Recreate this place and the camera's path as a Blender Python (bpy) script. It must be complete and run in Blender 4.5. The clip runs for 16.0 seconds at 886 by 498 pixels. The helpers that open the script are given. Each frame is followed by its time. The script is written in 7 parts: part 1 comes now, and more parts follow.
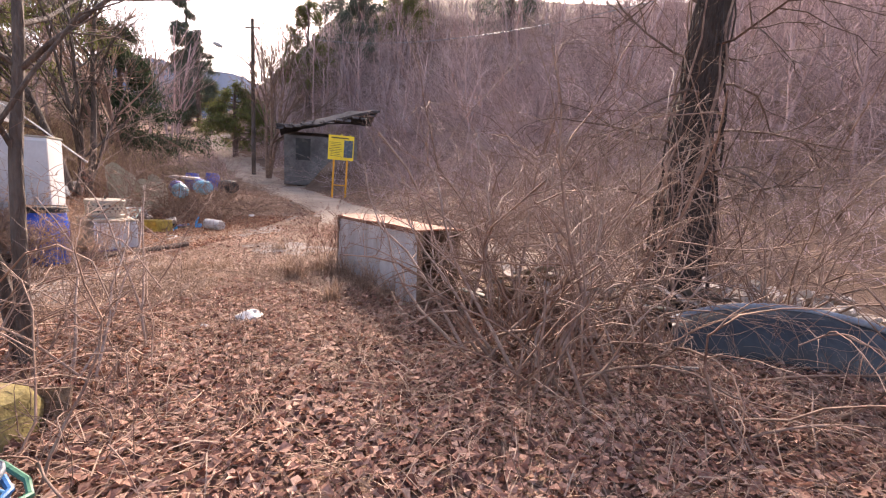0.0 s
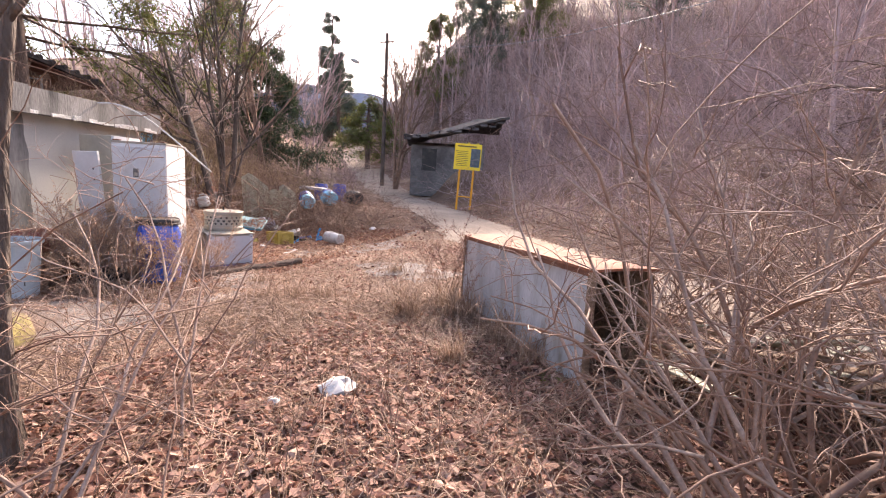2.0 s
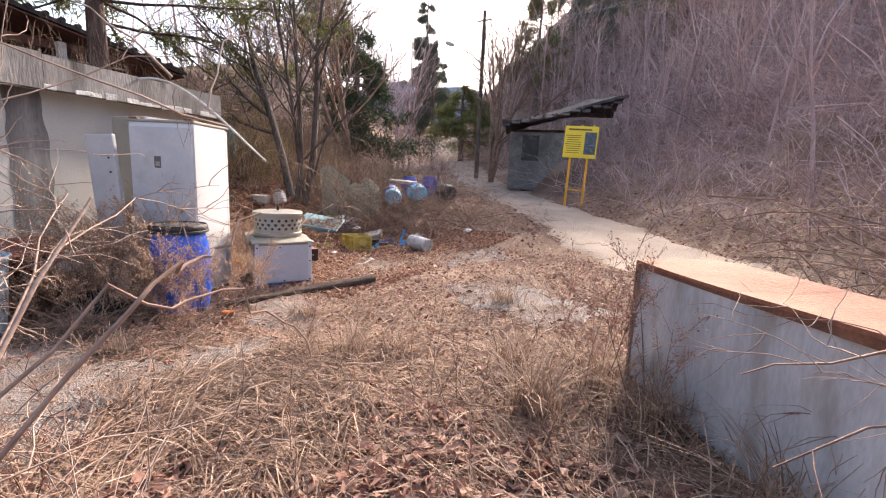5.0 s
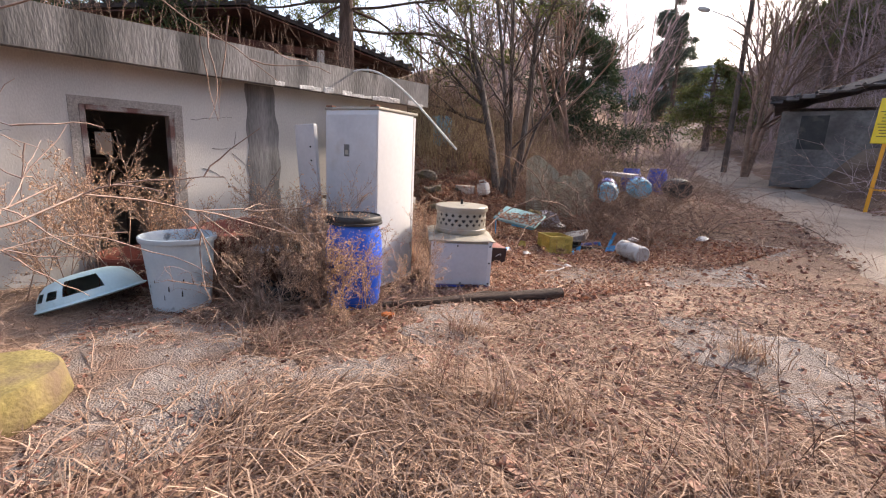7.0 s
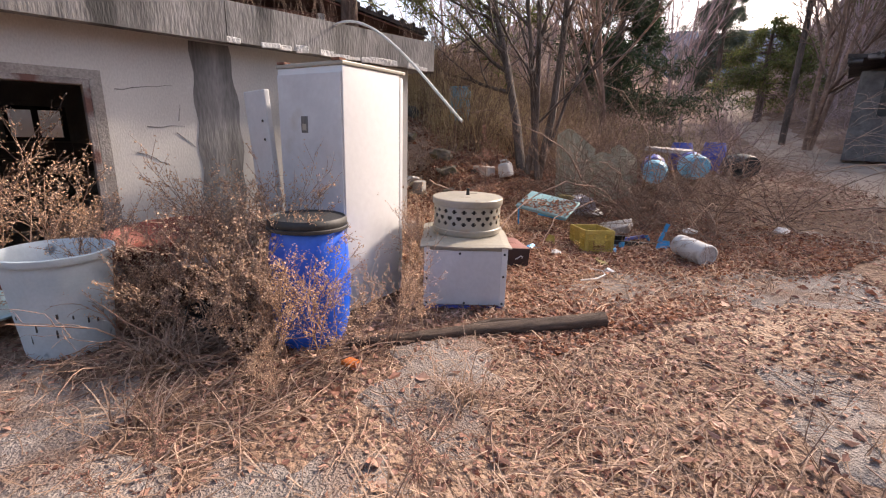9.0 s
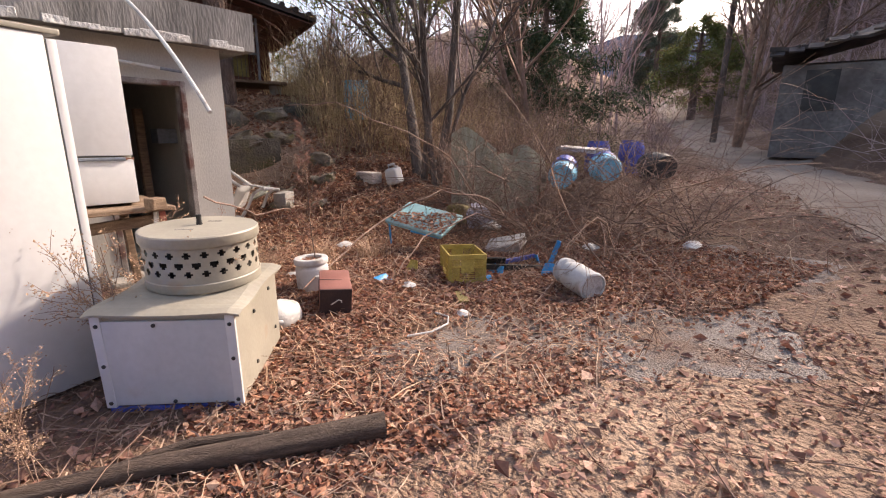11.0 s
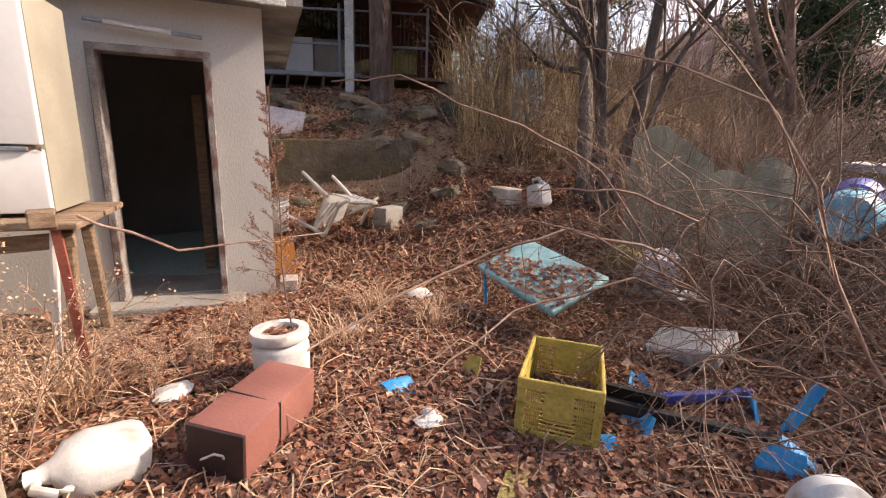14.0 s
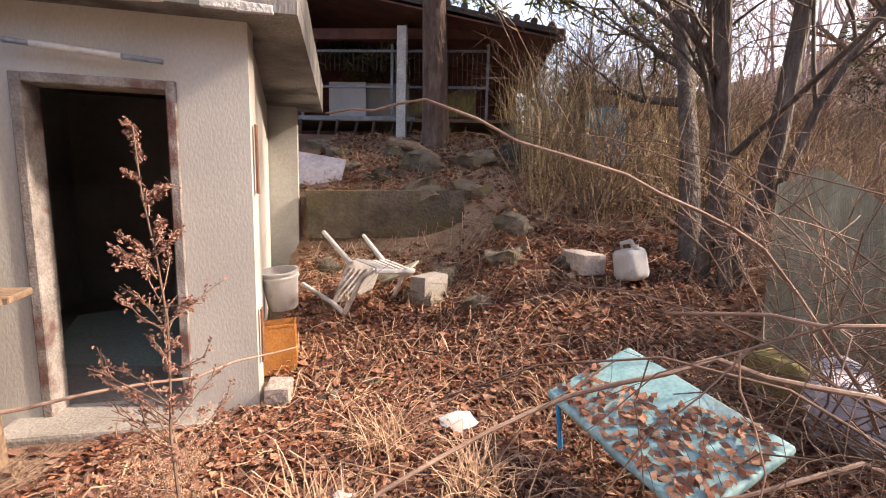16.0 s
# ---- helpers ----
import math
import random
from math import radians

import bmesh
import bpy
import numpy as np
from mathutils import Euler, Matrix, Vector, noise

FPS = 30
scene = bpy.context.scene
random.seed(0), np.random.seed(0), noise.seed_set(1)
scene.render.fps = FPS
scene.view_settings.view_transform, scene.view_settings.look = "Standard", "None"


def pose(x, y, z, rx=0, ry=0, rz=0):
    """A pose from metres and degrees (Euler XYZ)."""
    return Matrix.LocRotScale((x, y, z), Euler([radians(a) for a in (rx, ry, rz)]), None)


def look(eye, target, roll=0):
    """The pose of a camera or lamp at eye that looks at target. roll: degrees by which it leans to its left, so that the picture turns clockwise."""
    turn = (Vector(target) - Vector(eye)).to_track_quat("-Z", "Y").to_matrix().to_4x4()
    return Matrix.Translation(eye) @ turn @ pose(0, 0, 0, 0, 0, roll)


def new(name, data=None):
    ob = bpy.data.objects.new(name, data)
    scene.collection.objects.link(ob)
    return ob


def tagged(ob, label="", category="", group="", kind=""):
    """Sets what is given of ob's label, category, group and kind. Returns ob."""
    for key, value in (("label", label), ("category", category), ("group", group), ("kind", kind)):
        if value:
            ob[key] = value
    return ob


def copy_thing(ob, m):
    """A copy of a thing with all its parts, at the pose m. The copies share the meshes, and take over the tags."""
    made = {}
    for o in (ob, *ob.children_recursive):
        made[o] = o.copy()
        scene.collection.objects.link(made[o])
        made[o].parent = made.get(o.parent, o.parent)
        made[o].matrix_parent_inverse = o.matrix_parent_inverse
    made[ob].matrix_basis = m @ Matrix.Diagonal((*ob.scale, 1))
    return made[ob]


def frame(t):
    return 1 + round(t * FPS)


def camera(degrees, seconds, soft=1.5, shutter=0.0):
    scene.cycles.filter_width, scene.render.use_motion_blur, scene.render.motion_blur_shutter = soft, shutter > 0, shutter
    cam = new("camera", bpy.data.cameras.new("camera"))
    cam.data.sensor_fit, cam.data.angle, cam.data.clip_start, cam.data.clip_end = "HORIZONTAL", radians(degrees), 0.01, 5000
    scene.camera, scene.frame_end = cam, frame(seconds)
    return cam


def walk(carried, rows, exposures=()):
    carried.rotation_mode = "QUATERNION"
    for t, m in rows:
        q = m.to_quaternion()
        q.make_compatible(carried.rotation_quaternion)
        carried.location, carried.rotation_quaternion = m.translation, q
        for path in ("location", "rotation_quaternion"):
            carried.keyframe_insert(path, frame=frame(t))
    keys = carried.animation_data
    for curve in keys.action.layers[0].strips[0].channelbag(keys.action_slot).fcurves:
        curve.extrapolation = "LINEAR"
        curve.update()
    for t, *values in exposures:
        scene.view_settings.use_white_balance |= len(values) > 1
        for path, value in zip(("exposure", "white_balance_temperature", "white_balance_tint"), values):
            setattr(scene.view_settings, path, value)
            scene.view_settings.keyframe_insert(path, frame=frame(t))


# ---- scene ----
cam = camera(89.4, 16.0, soft=1.15)
PATH = [
    (0, (1.1, 0.934, 1.557), (0.905, 2.901, 1.257), 3.1),
    (0.5, (0.999, 1.483, 1.499), (0.63, 3.425, 1.195), 3.2),
    (1, (0.944, 1.859, 1.534), (0.452, 3.772, 1.222), 3.4),
    (1.5, (0.656, 2.319, 1.524), (0.057, 4.204, 1.229), 3.4),
    (2, (0.402, 2.712, 1.53), (-0.31, 4.56, 1.25), 3.2),
    (2.5, (0.126, 3.162, 1.509), (-0.672, 4.974, 1.23), 3.2),
    (3, (-0.057, 3.504, 1.481), (-0.897, 5.294, 1.178), 2.9),
    (3.2, (-0.147, 3.604, 1.466), (-0.991, 5.392, 1.162), 2.9),
    (5.3, (-1.051, 5.002, 1.46), (-2.228, 6.583, 1.117), 2.3),
    (5.5, (-1.118, 5.087, 1.452), (-2.383, 6.597, 1.104), 2.2),
    (6, (-1.267, 5.426, 1.407), (-2.751, 6.727, 1.081), 2.2),
    (6.5, (-1.386, 5.74, 1.441), (-3.005, 6.85, 1.06), 2.8),
    (7, (-1.462, 5.831, 1.455), (-3.161, 6.805, 1.048), 2.7),
    (7.5, (-1.686, 5.911, 1.428), (-3.437, 6.775, 0.993), 2.5),
    (8, (-2.056, 6.099, 1.436), (-3.832, 6.893, 0.972), 2.2),
    (8.5, (-2.347, 6.387, 1.387), (-4.117, 7.181, 0.902), 1.8),
    (9, (-2.572, 6.764, 1.432), (-4.309, 7.618, 0.929), 1.6),
    (9.5, (-2.852, 7.199, 1.445), (-4.535, 8.158, 0.951), 1.4),
    (10, (-2.969, 7.67, 1.453), (-4.592, 8.741, 0.982), 1.4),
    (10.2, (-3.03, 7.873, 1.463), (-4.636, 8.965, 0.985), 1.4),
    (12.3, (-3.74, 9.86, 1.304), (-5.569, 10.506, 0.815), -0.0),
    (12.5, (-3.911, 10.015, 1.306), (-5.762, 10.602, 0.825), 0.2),
    (13, (-4.289, 10.37, 1.246), (-6.19, 10.793, 0.788), 0.8),
    (13.5, (-4.661, 10.496, 1.241), (-6.589, 10.774, 0.784), 1.6),
    (14, (-5.047, 10.517, 1.307), (-6.988, 10.655, 0.846), 2.0),
    (14.5, (-5.438, 10.553, 1.308), (-7.385, 10.584, 0.851), 2.4),
    (15, (-5.746, 10.566, 1.289), (-7.697, 10.543, 0.85), 2.4),
    (15.5, (-6.137, 10.581, 1.33), (-8.097, 10.51, 0.942), 2.3),
    (16, (-6.361, 10.671, 1.381), (-8.336, 10.52, 1.1), 1.5),
]
walk(cam, [(t, look(e, a, r)) for t, e, a, r in PATH],
     [(0, 1.85, 7500, 25), (3, 2.07, 7250, 20), (6, 1.62, 7100, 17), (10, 1.47, 7350, 19), (13, 1.38, 7450, 19), (16, 1.88, 7800, 19)])

# ---- light: hazy low sun ahead, bright sky ----
world = bpy.data.worlds.new("sky")
scene.world = world
world.use_nodes = True
wn, wl = world.node_tree.nodes, world.node_tree.links
sky_tex = wn.new("ShaderNodeTexSky")
sky_tex.sky_type = 'NISHITA'
sky_tex.sun_disc = False
sky_tex.sun_elevation, sky_tex.sun_rotation = radians(34), radians(-7)
sky_tex.air_density, sky_tex.dust_density, sky_tex.ozone_density = 1.0, 3.0, 1.0
wl.new(sky_tex.outputs[0], wn["Background"].inputs[0])
wn["Background"].inputs[1].default_value = 0.15
sun_data = bpy.data.lights.new("sun", 'SUN')
sun_data.energy, sun_data.angle, sun_data.color = 3.0, radians(3), (1.0, 0.93, 0.83)
sun = new("sun", sun_data)
sun.matrix_world = look((-6, 48, 33), (0, 0, 0))

# ---- helpers of this scene ----
rng = np.random.default_rng(7)
TAU = 2 * math.pi


def ramp_mix(nt, fac, a, b):
    m = nt.nodes.new("ShaderNodeMix")
    m.data_type = 'RGBA'
    nt.links.new(fac, m.inputs[0])
    for k, c in ((6, a), (7, b)):
        if isinstance(c, tuple):
            m.inputs[k].default_value = (*c, 1)
        else:
            nt.links.new(c, m.inputs[k])
    return m.outputs[2]


def noise_out(nt, vec, scale, detail=5, lo=0.4, hi=0.6):
    n = nt.nodes.new("ShaderNodeTexNoise")
    n.inputs["Scale"].default_value, n.inputs["Detail"].default_value = scale, detail
    nt.links.new(vec, n.inputs["Vector"])
    r = nt.nodes.new("ShaderNodeMapRange")
    r.inputs[1].default_value, r.inputs[2].default_value = lo, hi
    nt.links.new(n.outputs[0], r.inputs[0])
    return r.outputs[0]


def mat(name, c1, c2, scale=4, c3=None, scale3=1.2, lim3=(0.55, 0.7), rough=0.85, bump=0.3, fine=60, metal=0.0,
        stretch=(1, 1, 1), vary=None, coat=0.0, dist=0.01, speck=0.35):
    """Two colours by a coarse noise, a third in patches, a fine grain with bump; vary: 'island' or 'object' shifts the value."""
    m = bpy.data.materials.new(name)
    m.use_nodes = True
    nt = m.node_tree
    b = nt.nodes["Principled BSDF"]
    tc = nt.nodes.new("ShaderNodeTexCoord")
    mp = nt.nodes.new("ShaderNodeMapping")
    mp.inputs["Scale"].default_value = stretch
    nt.links.new(tc.outputs["Object"], mp.inputs[0])
    vec = mp.outputs[0]
    col = ramp_mix(nt, noise_out(nt, vec, scale, 6, 0.35, 0.65), c1, c2)
    grain = noise_out(nt, vec, fine, 4, 0.3, 0.7)
    g = nt.nodes.new("ShaderNodeMix")
    g.data_type, g.blend_type = 'RGBA', 'MULTIPLY'
    g.inputs[0].default_value = speck
    nt.links.new(col, g.inputs[6])
    nt.links.new(grain, g.inputs[7])
    col = g.outputs[2]
    if c3:
        col = ramp_mix(nt, noise_out(nt, vec, scale3, 8, *lim3), col, c3)
    if vary:
        src = nt.nodes.new("ShaderNodeNewGeometry").outputs["Random Per Island"] if vary == 'island' else nt.nodes.new("ShaderNodeObjectInfo").outputs["Random"]
        h = nt.nodes.new("ShaderNodeHueSaturation")
        r = nt.nodes.new("ShaderNodeMapRange")
        r.inputs[3].default_value, r.inputs[4].default_value = 0.55, 1.45
        nt.links.new(src, r.inputs[0])
        nt.links.new(r.outputs[0], h.inputs["Value"])
        nt.links.new(col, h.inputs["Color"])
        col = h.outputs[0]
    nt.links.new(col, b.inputs["Base Color"])
    b.inputs["Roughness"].default_value, b.inputs["Metallic"].default_value = rough, metal
    b.inputs["Coat Weight"].default_value = coat
    if bump:
        bp = nt.nodes.new("ShaderNodeBump")
        bp.inputs["Strength"].default_value, bp.inputs["Distance"].default_value = bump, dist
        nt.links.new(grain, bp.inputs["Height"])
        nt.links.new(bp.outputs[0], b.inputs["Normal"])
    return m


def leaf_mat(name, colours, rough=0.8, thin=0.25):
    """Each leaf or stalk takes one colour of a ramp."""
    m = bpy.data.materials.new(name)
    m.use_nodes = True
    nt = m.node_tree
    b = nt.nodes["Principled BSDF"]
    g = nt.nodes.new("ShaderNodeNewGeometry")
    r = nt.nodes.new("ShaderNodeValToRGB")
    nt.links.new(g.outputs["Random Per Island"], r.inputs[0])
    els = r.color_ramp.elements
    for i, c in enumerate(colours):
        e = els[i] if i < 2 else els.new(1)
        e.color = (*c, 1)
    for i in range(len(colours)):
        els[i].position = i / (len(colours) - 1)
    tc = nt.nodes.new("ShaderNodeTexCoord")
    nz = noise_out(nt, tc.outputs["Object"], 55, 3, 0.25, 0.6)
    x = nt.nodes.new("ShaderNodeMix")
    x.data_type, x.blend_type = 'RGBA', 'MULTIPLY'
    x.inputs[0].default_value = 0.45
    nt.links.new(r.outputs[0], x.inputs[6])
    nt.links.new(nz, x.inputs[7])
    nt.links.new(x.outputs[2], b.inputs["Base Color"])
    b.inputs["Roughness"].default_value = rough
    if thin:
        tr = nt.nodes.new("ShaderNodeBsdfTranslucent")
        nt.links.new(x.outputs[2], tr.inputs["Color"])
        mx = nt.nodes.new("ShaderNodeMixShader")
        mx.inputs[0].default_value = thin
        nt.links.new(b.outputs[0], mx.inputs[1])
        nt.links.new(tr.outputs[0], mx.inputs[2])
        nt.links.new(mx.outputs[0], nt.nodes["Material Output"].inputs[0])
    return m


class Geo:
    """A bmesh with simple shapes added one after another."""

    def __init__(self):
        self.bm = bmesh.new()

    def _place(self, vs, m):
        bmesh.ops.transform(self.bm, matrix=m, verts=vs)
        return self

    def box(self, x, y, z, sx, sy, sz, rz=0, rx=0, ry=0, bevel=0.0, seg=2):
        """A box whose base centre is at x, y, z."""
        vs = bmesh.ops.create_cube(self.bm, size=1)["verts"]
        bmesh.ops.transform(self.bm, matrix=Matrix.Diagonal((sx, sy, sz, 1)), verts=vs)
        if bevel:
            es = list({e for v in vs for e in v.link_edges})
            out = bmesh.ops.bevel(self.bm, geom=es, offset=bevel, segments=seg, affect='EDGES', profile=0.6)
            vs = list({v for f in out["faces"] for v in f.verts} | {v for v in vs if v.is_valid})
        return self._place(vs, pose(x, y, z, rx, ry, rz) @ Matrix.Translation((0, 0, sz / 2)))

    def lathe(self, profile, seg=28, m=None, cap=True, wobble=0.0, arc=None):
        """A body of revolution from (radius, height) pairs."""
        bm = self.bm
        rings = []
        n = seg
        for r, z in profile:
            rings.append([bm.verts.new((r * (1 + wobble * math.sin(3 * a + z * 9)) * math.cos(a), r * math.sin(a), z)) for a in [TAU * i / n for i in range(n)]])
        for a, b in zip(rings, rings[1:]):
            for i in range(n):
                j = (i + 1) % n
                bm.faces.new((a[i], a[j], b[j], b[i]))
        if cap:
            if profile[0][0] > 1e-4:
                bm.faces.new(rings[0][::-1])
            if profile[-1][0] > 1e-4:
                bm.faces.new(rings[-1])
        if m is not None:
            self._place([v for r in rings for v in r], m)
        return self

    def tube(self, pts, r0, r1=None, seg=8):
        """A tapered tube along points."""
        bm = self.bm
        r1 = r0 if r1 is None else r1
        pts = [Vector(p) for p in pts]
        rings = []
        for i, p in enumerate(pts):
            d = (pts[min(i + 1, len(pts) - 1)] - pts[max(i - 1, 0)]).normalized()
            a = d.cross(Vector((0.31, 0.12, 0.94)) if abs(d.z) < 0.9 else Vector((1, 0.1, 0))).normalized()
            b = d.cross(a)
            r = r0 + (r1 - r0) * i / max(1, len(pts) - 1)
            rings.append([bm.verts.new(p + (a * math.cos(TAU * k / seg) + b * math.sin(TAU * k / seg)) * r) for k in range(seg)])
        for a, b in zip(rings, rings[1:]):
            for k in range(seg):
                bm.faces.new((a[k], a[(k + 1) % seg], b[(k + 1) % seg], b[k]))
        bm.faces.new(rings[0][::-1])
        bm.faces.new(rings[-1])
        return self

    def sheet(self, nx, ny, fn, thick=0.0):
        """A grid of nx by ny cells, bent by fn(u, v); thick gives it a back."""
        bm = self.bm
        layers = []
        for k in range(2 if thick else 1):
            layers.append([[bm.verts.new(Vector(fn(i / nx, j / ny)) - Vector((0, 0, thick * k))) for j in range(ny + 1)] for i in range(nx + 1)])
        for k, g in enumerate(layers):
            for i in range(nx):
                for j in range(ny):
                    q = (g[i][j], g[i + 1][j], g[i + 1][j + 1], g[i][j + 1])
                    bm.faces.new(q if k == 0 else q[::-1])
        if thick:
            a, b = layers
            rim = [(i, 0) for i in range(nx)] + [(nx, j) for j in range(ny)] + [(i, ny) for i in range(nx, 0, -1)] + [(0, j) for j in range(ny, 0, -1)]
            for p, q in zip(rim, rim[1:] + rim[:1]):
                bm.faces.new((a[p[0]][p[1]], b[p[0]][p[1]], b[q[0]][q[1]], a[q[0]][q[1]]))
        return self

    def rough_up(self, amount, scale=3.0, seed=0.0):
        for v in self.bm.verts:
            v.co += noise.noise_vector(v.co * scale + Vector((seed, seed * 1.7, 0))) * amount
        return self


def part(name, geo, material, parent=None, label="", smooth=False):
    """One mesh object from a Geo or a bmesh, under a thing or a part."""
    bm = geo.bm if isinstance(geo, Geo) else geo
    bmesh.ops.recalc_face_normals(bm, faces=bm.faces)
    me = bpy.data.meshes.new(name)
    bm.to_mesh(me)
    bm.free()
    if smooth:
        me.shade_smooth()
        me.set_sharp_from_angle(angle=radians(40))
    me.materials.append(material)
    ob = new(name, me)
    if parent:
        ob.parent = parent
    if label:
        tagged(ob, label)
    return ob


def thing(name, m, label, category, group=""):
    """An Empty at the base of a thing, that carries its parts."""
    ob = new(name)
    ob.empty_display_size = 0.1
    ob.matrix_world = m
    return tagged(ob, label, category, group)


def raw(name, verts, faces, material, label="", category="", kind="", smooth=True):
    """One mesh object from arrays."""
    me = bpy.data.meshes.new(name)
    me.from_pydata(verts.tolist() if hasattr(verts, "tolist") else verts, [], faces.tolist() if hasattr(faces, "tolist") else faces)
    if smooth:
        me.shade_smooth()
    me.materials.append(material)
    return tagged(new(name, me), label, category, "", kind)


def tubes(P, R, sides=3):
    """Vertices and quads of many tubes: P (n, k, 3), R (n, k)."""
    n, k, _ = P.shape
    T = np.gradient(P, axis=1)
    T /= np.linalg.norm(T, axis=2, keepdims=True) + 1e-9
    ref = np.where(np.abs(T[..., 2:3]) < 0.9, np.array([0.0, 0.0, 1.0]), np.array([1.0, 0.0, 0.0]))
    A = np.cross(T, ref)
    A /= np.linalg.norm(A, axis=2, keepdims=True) + 1e-9
    Bv = np.cross(T, A)
    ang = np.arange(sides) * TAU / sides
    V = P[:, :, None, :] + R[:, :, None, None] * (A[:, :, None, :] * np.cos(ang)[None, None, :, None] + Bv[:, :, None, :] * np.sin(ang)[None, None, :, None])
    i = np.arange(n)[:, None, None] * k * sides + np.arange(k - 1)[None, :, None] * sides
    s = np.arange(sides)[None, None, :]
    s2 = (s + 1) % sides
    F = np.stack([i + s, i + s2, i + sides + s2, i + sides + s], axis=-1).reshape(-1, 4)
    return V.reshape(-1, 3), F


def ribbons(P, W, side):
    """Flat strips: P (n, k, 3), half widths W (n, k), side (n, 3)."""
    n, k, _ = P.shape
    V = np.stack([P - side[:, None, :] * W[..., None], P + side[:, None, :] * W[..., None]], axis=2)
    i = np.arange(n)[:, None] * k * 2 + np.arange(k - 1)[None, :] * 2
    F = np.stack([i, i + 1, i + 3, i + 2], axis=-1).reshape(-1, 4)
    return V.reshape(-1, 3), F


def unit(v):
    return v / (np.linalg.norm(v, axis=-1, keepdims=True) + 1e-9)


def grow(r, pos, d, length, rad, kids, ratio=0.62, spread=0.75, wig=0.16, droop=0.0, K=5, taper=0.45, low=0.25, lift=0.0):
    """Branching stems: level after level; returns points (n, K, 3) and radii (n, K)."""
    allP, allR = [], []
    pos, d = np.array(pos, float), unit(np.array(d, float))
    length, rad = np.array(length, float), np.array(rad, float)
    for level in range(len(kids) + 1):
        n = len(pos)
        P = np.zeros((n, K, 3))
        cur, dd = pos.copy(), d.copy()
        for k in range(K):
            P[:, k] = cur
            dd = unit(dd + r.normal(0, wig, (n, 3)) + np.array([0, 0, lift - droop * (k + 1) / K]))
            cur = cur + dd * (length / (K - 1))[:, None]
        R = rad[:, None] * np.linspace(1, taper, K)[None]
        allP.append(P)
        allR.append(R)
        if level == len(kids):
            break
        m = kids[level]
        idx = np.repeat(np.arange(n), m)
        f = r.uniform(low, 1.0, n * m) * (K - 1)
        a = np.minimum(f.astype(int), K - 2)
        w = (f - a)[:, None]
        pos = P[idx, a] * (1 - w) + P[idx, a + 1] * w
        tan = unit(P[idx, a + 1] - P[idx, a])
        d = unit(tan + spread * unit(r.normal(0, 1, (n * m, 3))))
        length = length[idx] * ratio * r.uniform(0.6, 1.25, n * m)
        rad = np.maximum(R[idx, a] * 0.58, 0.0022)
    return np.concatenate(allP), np.concatenate(allR)


# ---- lie of the land ----
ROAD = np.array([(9, 4.4, -0.1), (5.2, 7.6, -0.06), (1.7, 10.3, 0.02), (-1.72, 12.9, 0.14), (-3.3, 15.4, 0.27), (-5.7, 18.4, 0.42), (-9.1, 22.8, 0.62),
                 (-13.4, 28.4, 1.02), (-17.3, 33.1, 1.73), (-21.8, 38.5, 2.53), (-26.9, 44.8, 3.66), (-33, 52.6, 5.2), (-42, 63, 9.0)])
CORNER, YAW = (-9.02, 9.29), 17.3
CU = np.array([-0.297, 0.955])
CN = np.array([0.955, 0.297])


def smooth01(x, a, b):
    t = np.clip((x - a) / (b - a), 0, 1)
    return t * t * (3 - 2 * t)


def road_near(x, y):
    """Distance to the road's middle line, its side (+ is beyond it) and its height there."""
    best = np.full(np.shape(x), 1e9)
    side = np.zeros(np.shape(x))
    zr = np.zeros(np.shape(x))
    for a, b in zip(ROAD, ROAD[1:]):
        dx, dy = b[0] - a[0], b[1] - a[1]
        t = np.clip(((x - a[0]) * dx + (y - a[1]) * dy) / (dx * dx + dy * dy), 0, 1)
        ex, ey = x - (a[0] + t * dx), y - (a[1] + t * dy)
        q = np.hypot(ex, ey)
        near = q < best
        best = np.where(near, q, best)
        side = np.where(near, np.sign(dy * ex - dx * ey), side)
        zr = np.where(near, a[2] + t * (b[2] - a[2]), zr)
    return best, side, zr


def waves(x, y):
    return (np.sin(x * 1.3 + 0.7 * np.sin(y * 0.9)) * np.cos(y * 1.7 + 0.5) * 0.5 + np.sin(x * 3.1 + y * 2.3) * 0.25 + np.sin(x * 7.3 - y * 5.1) * 0.12)


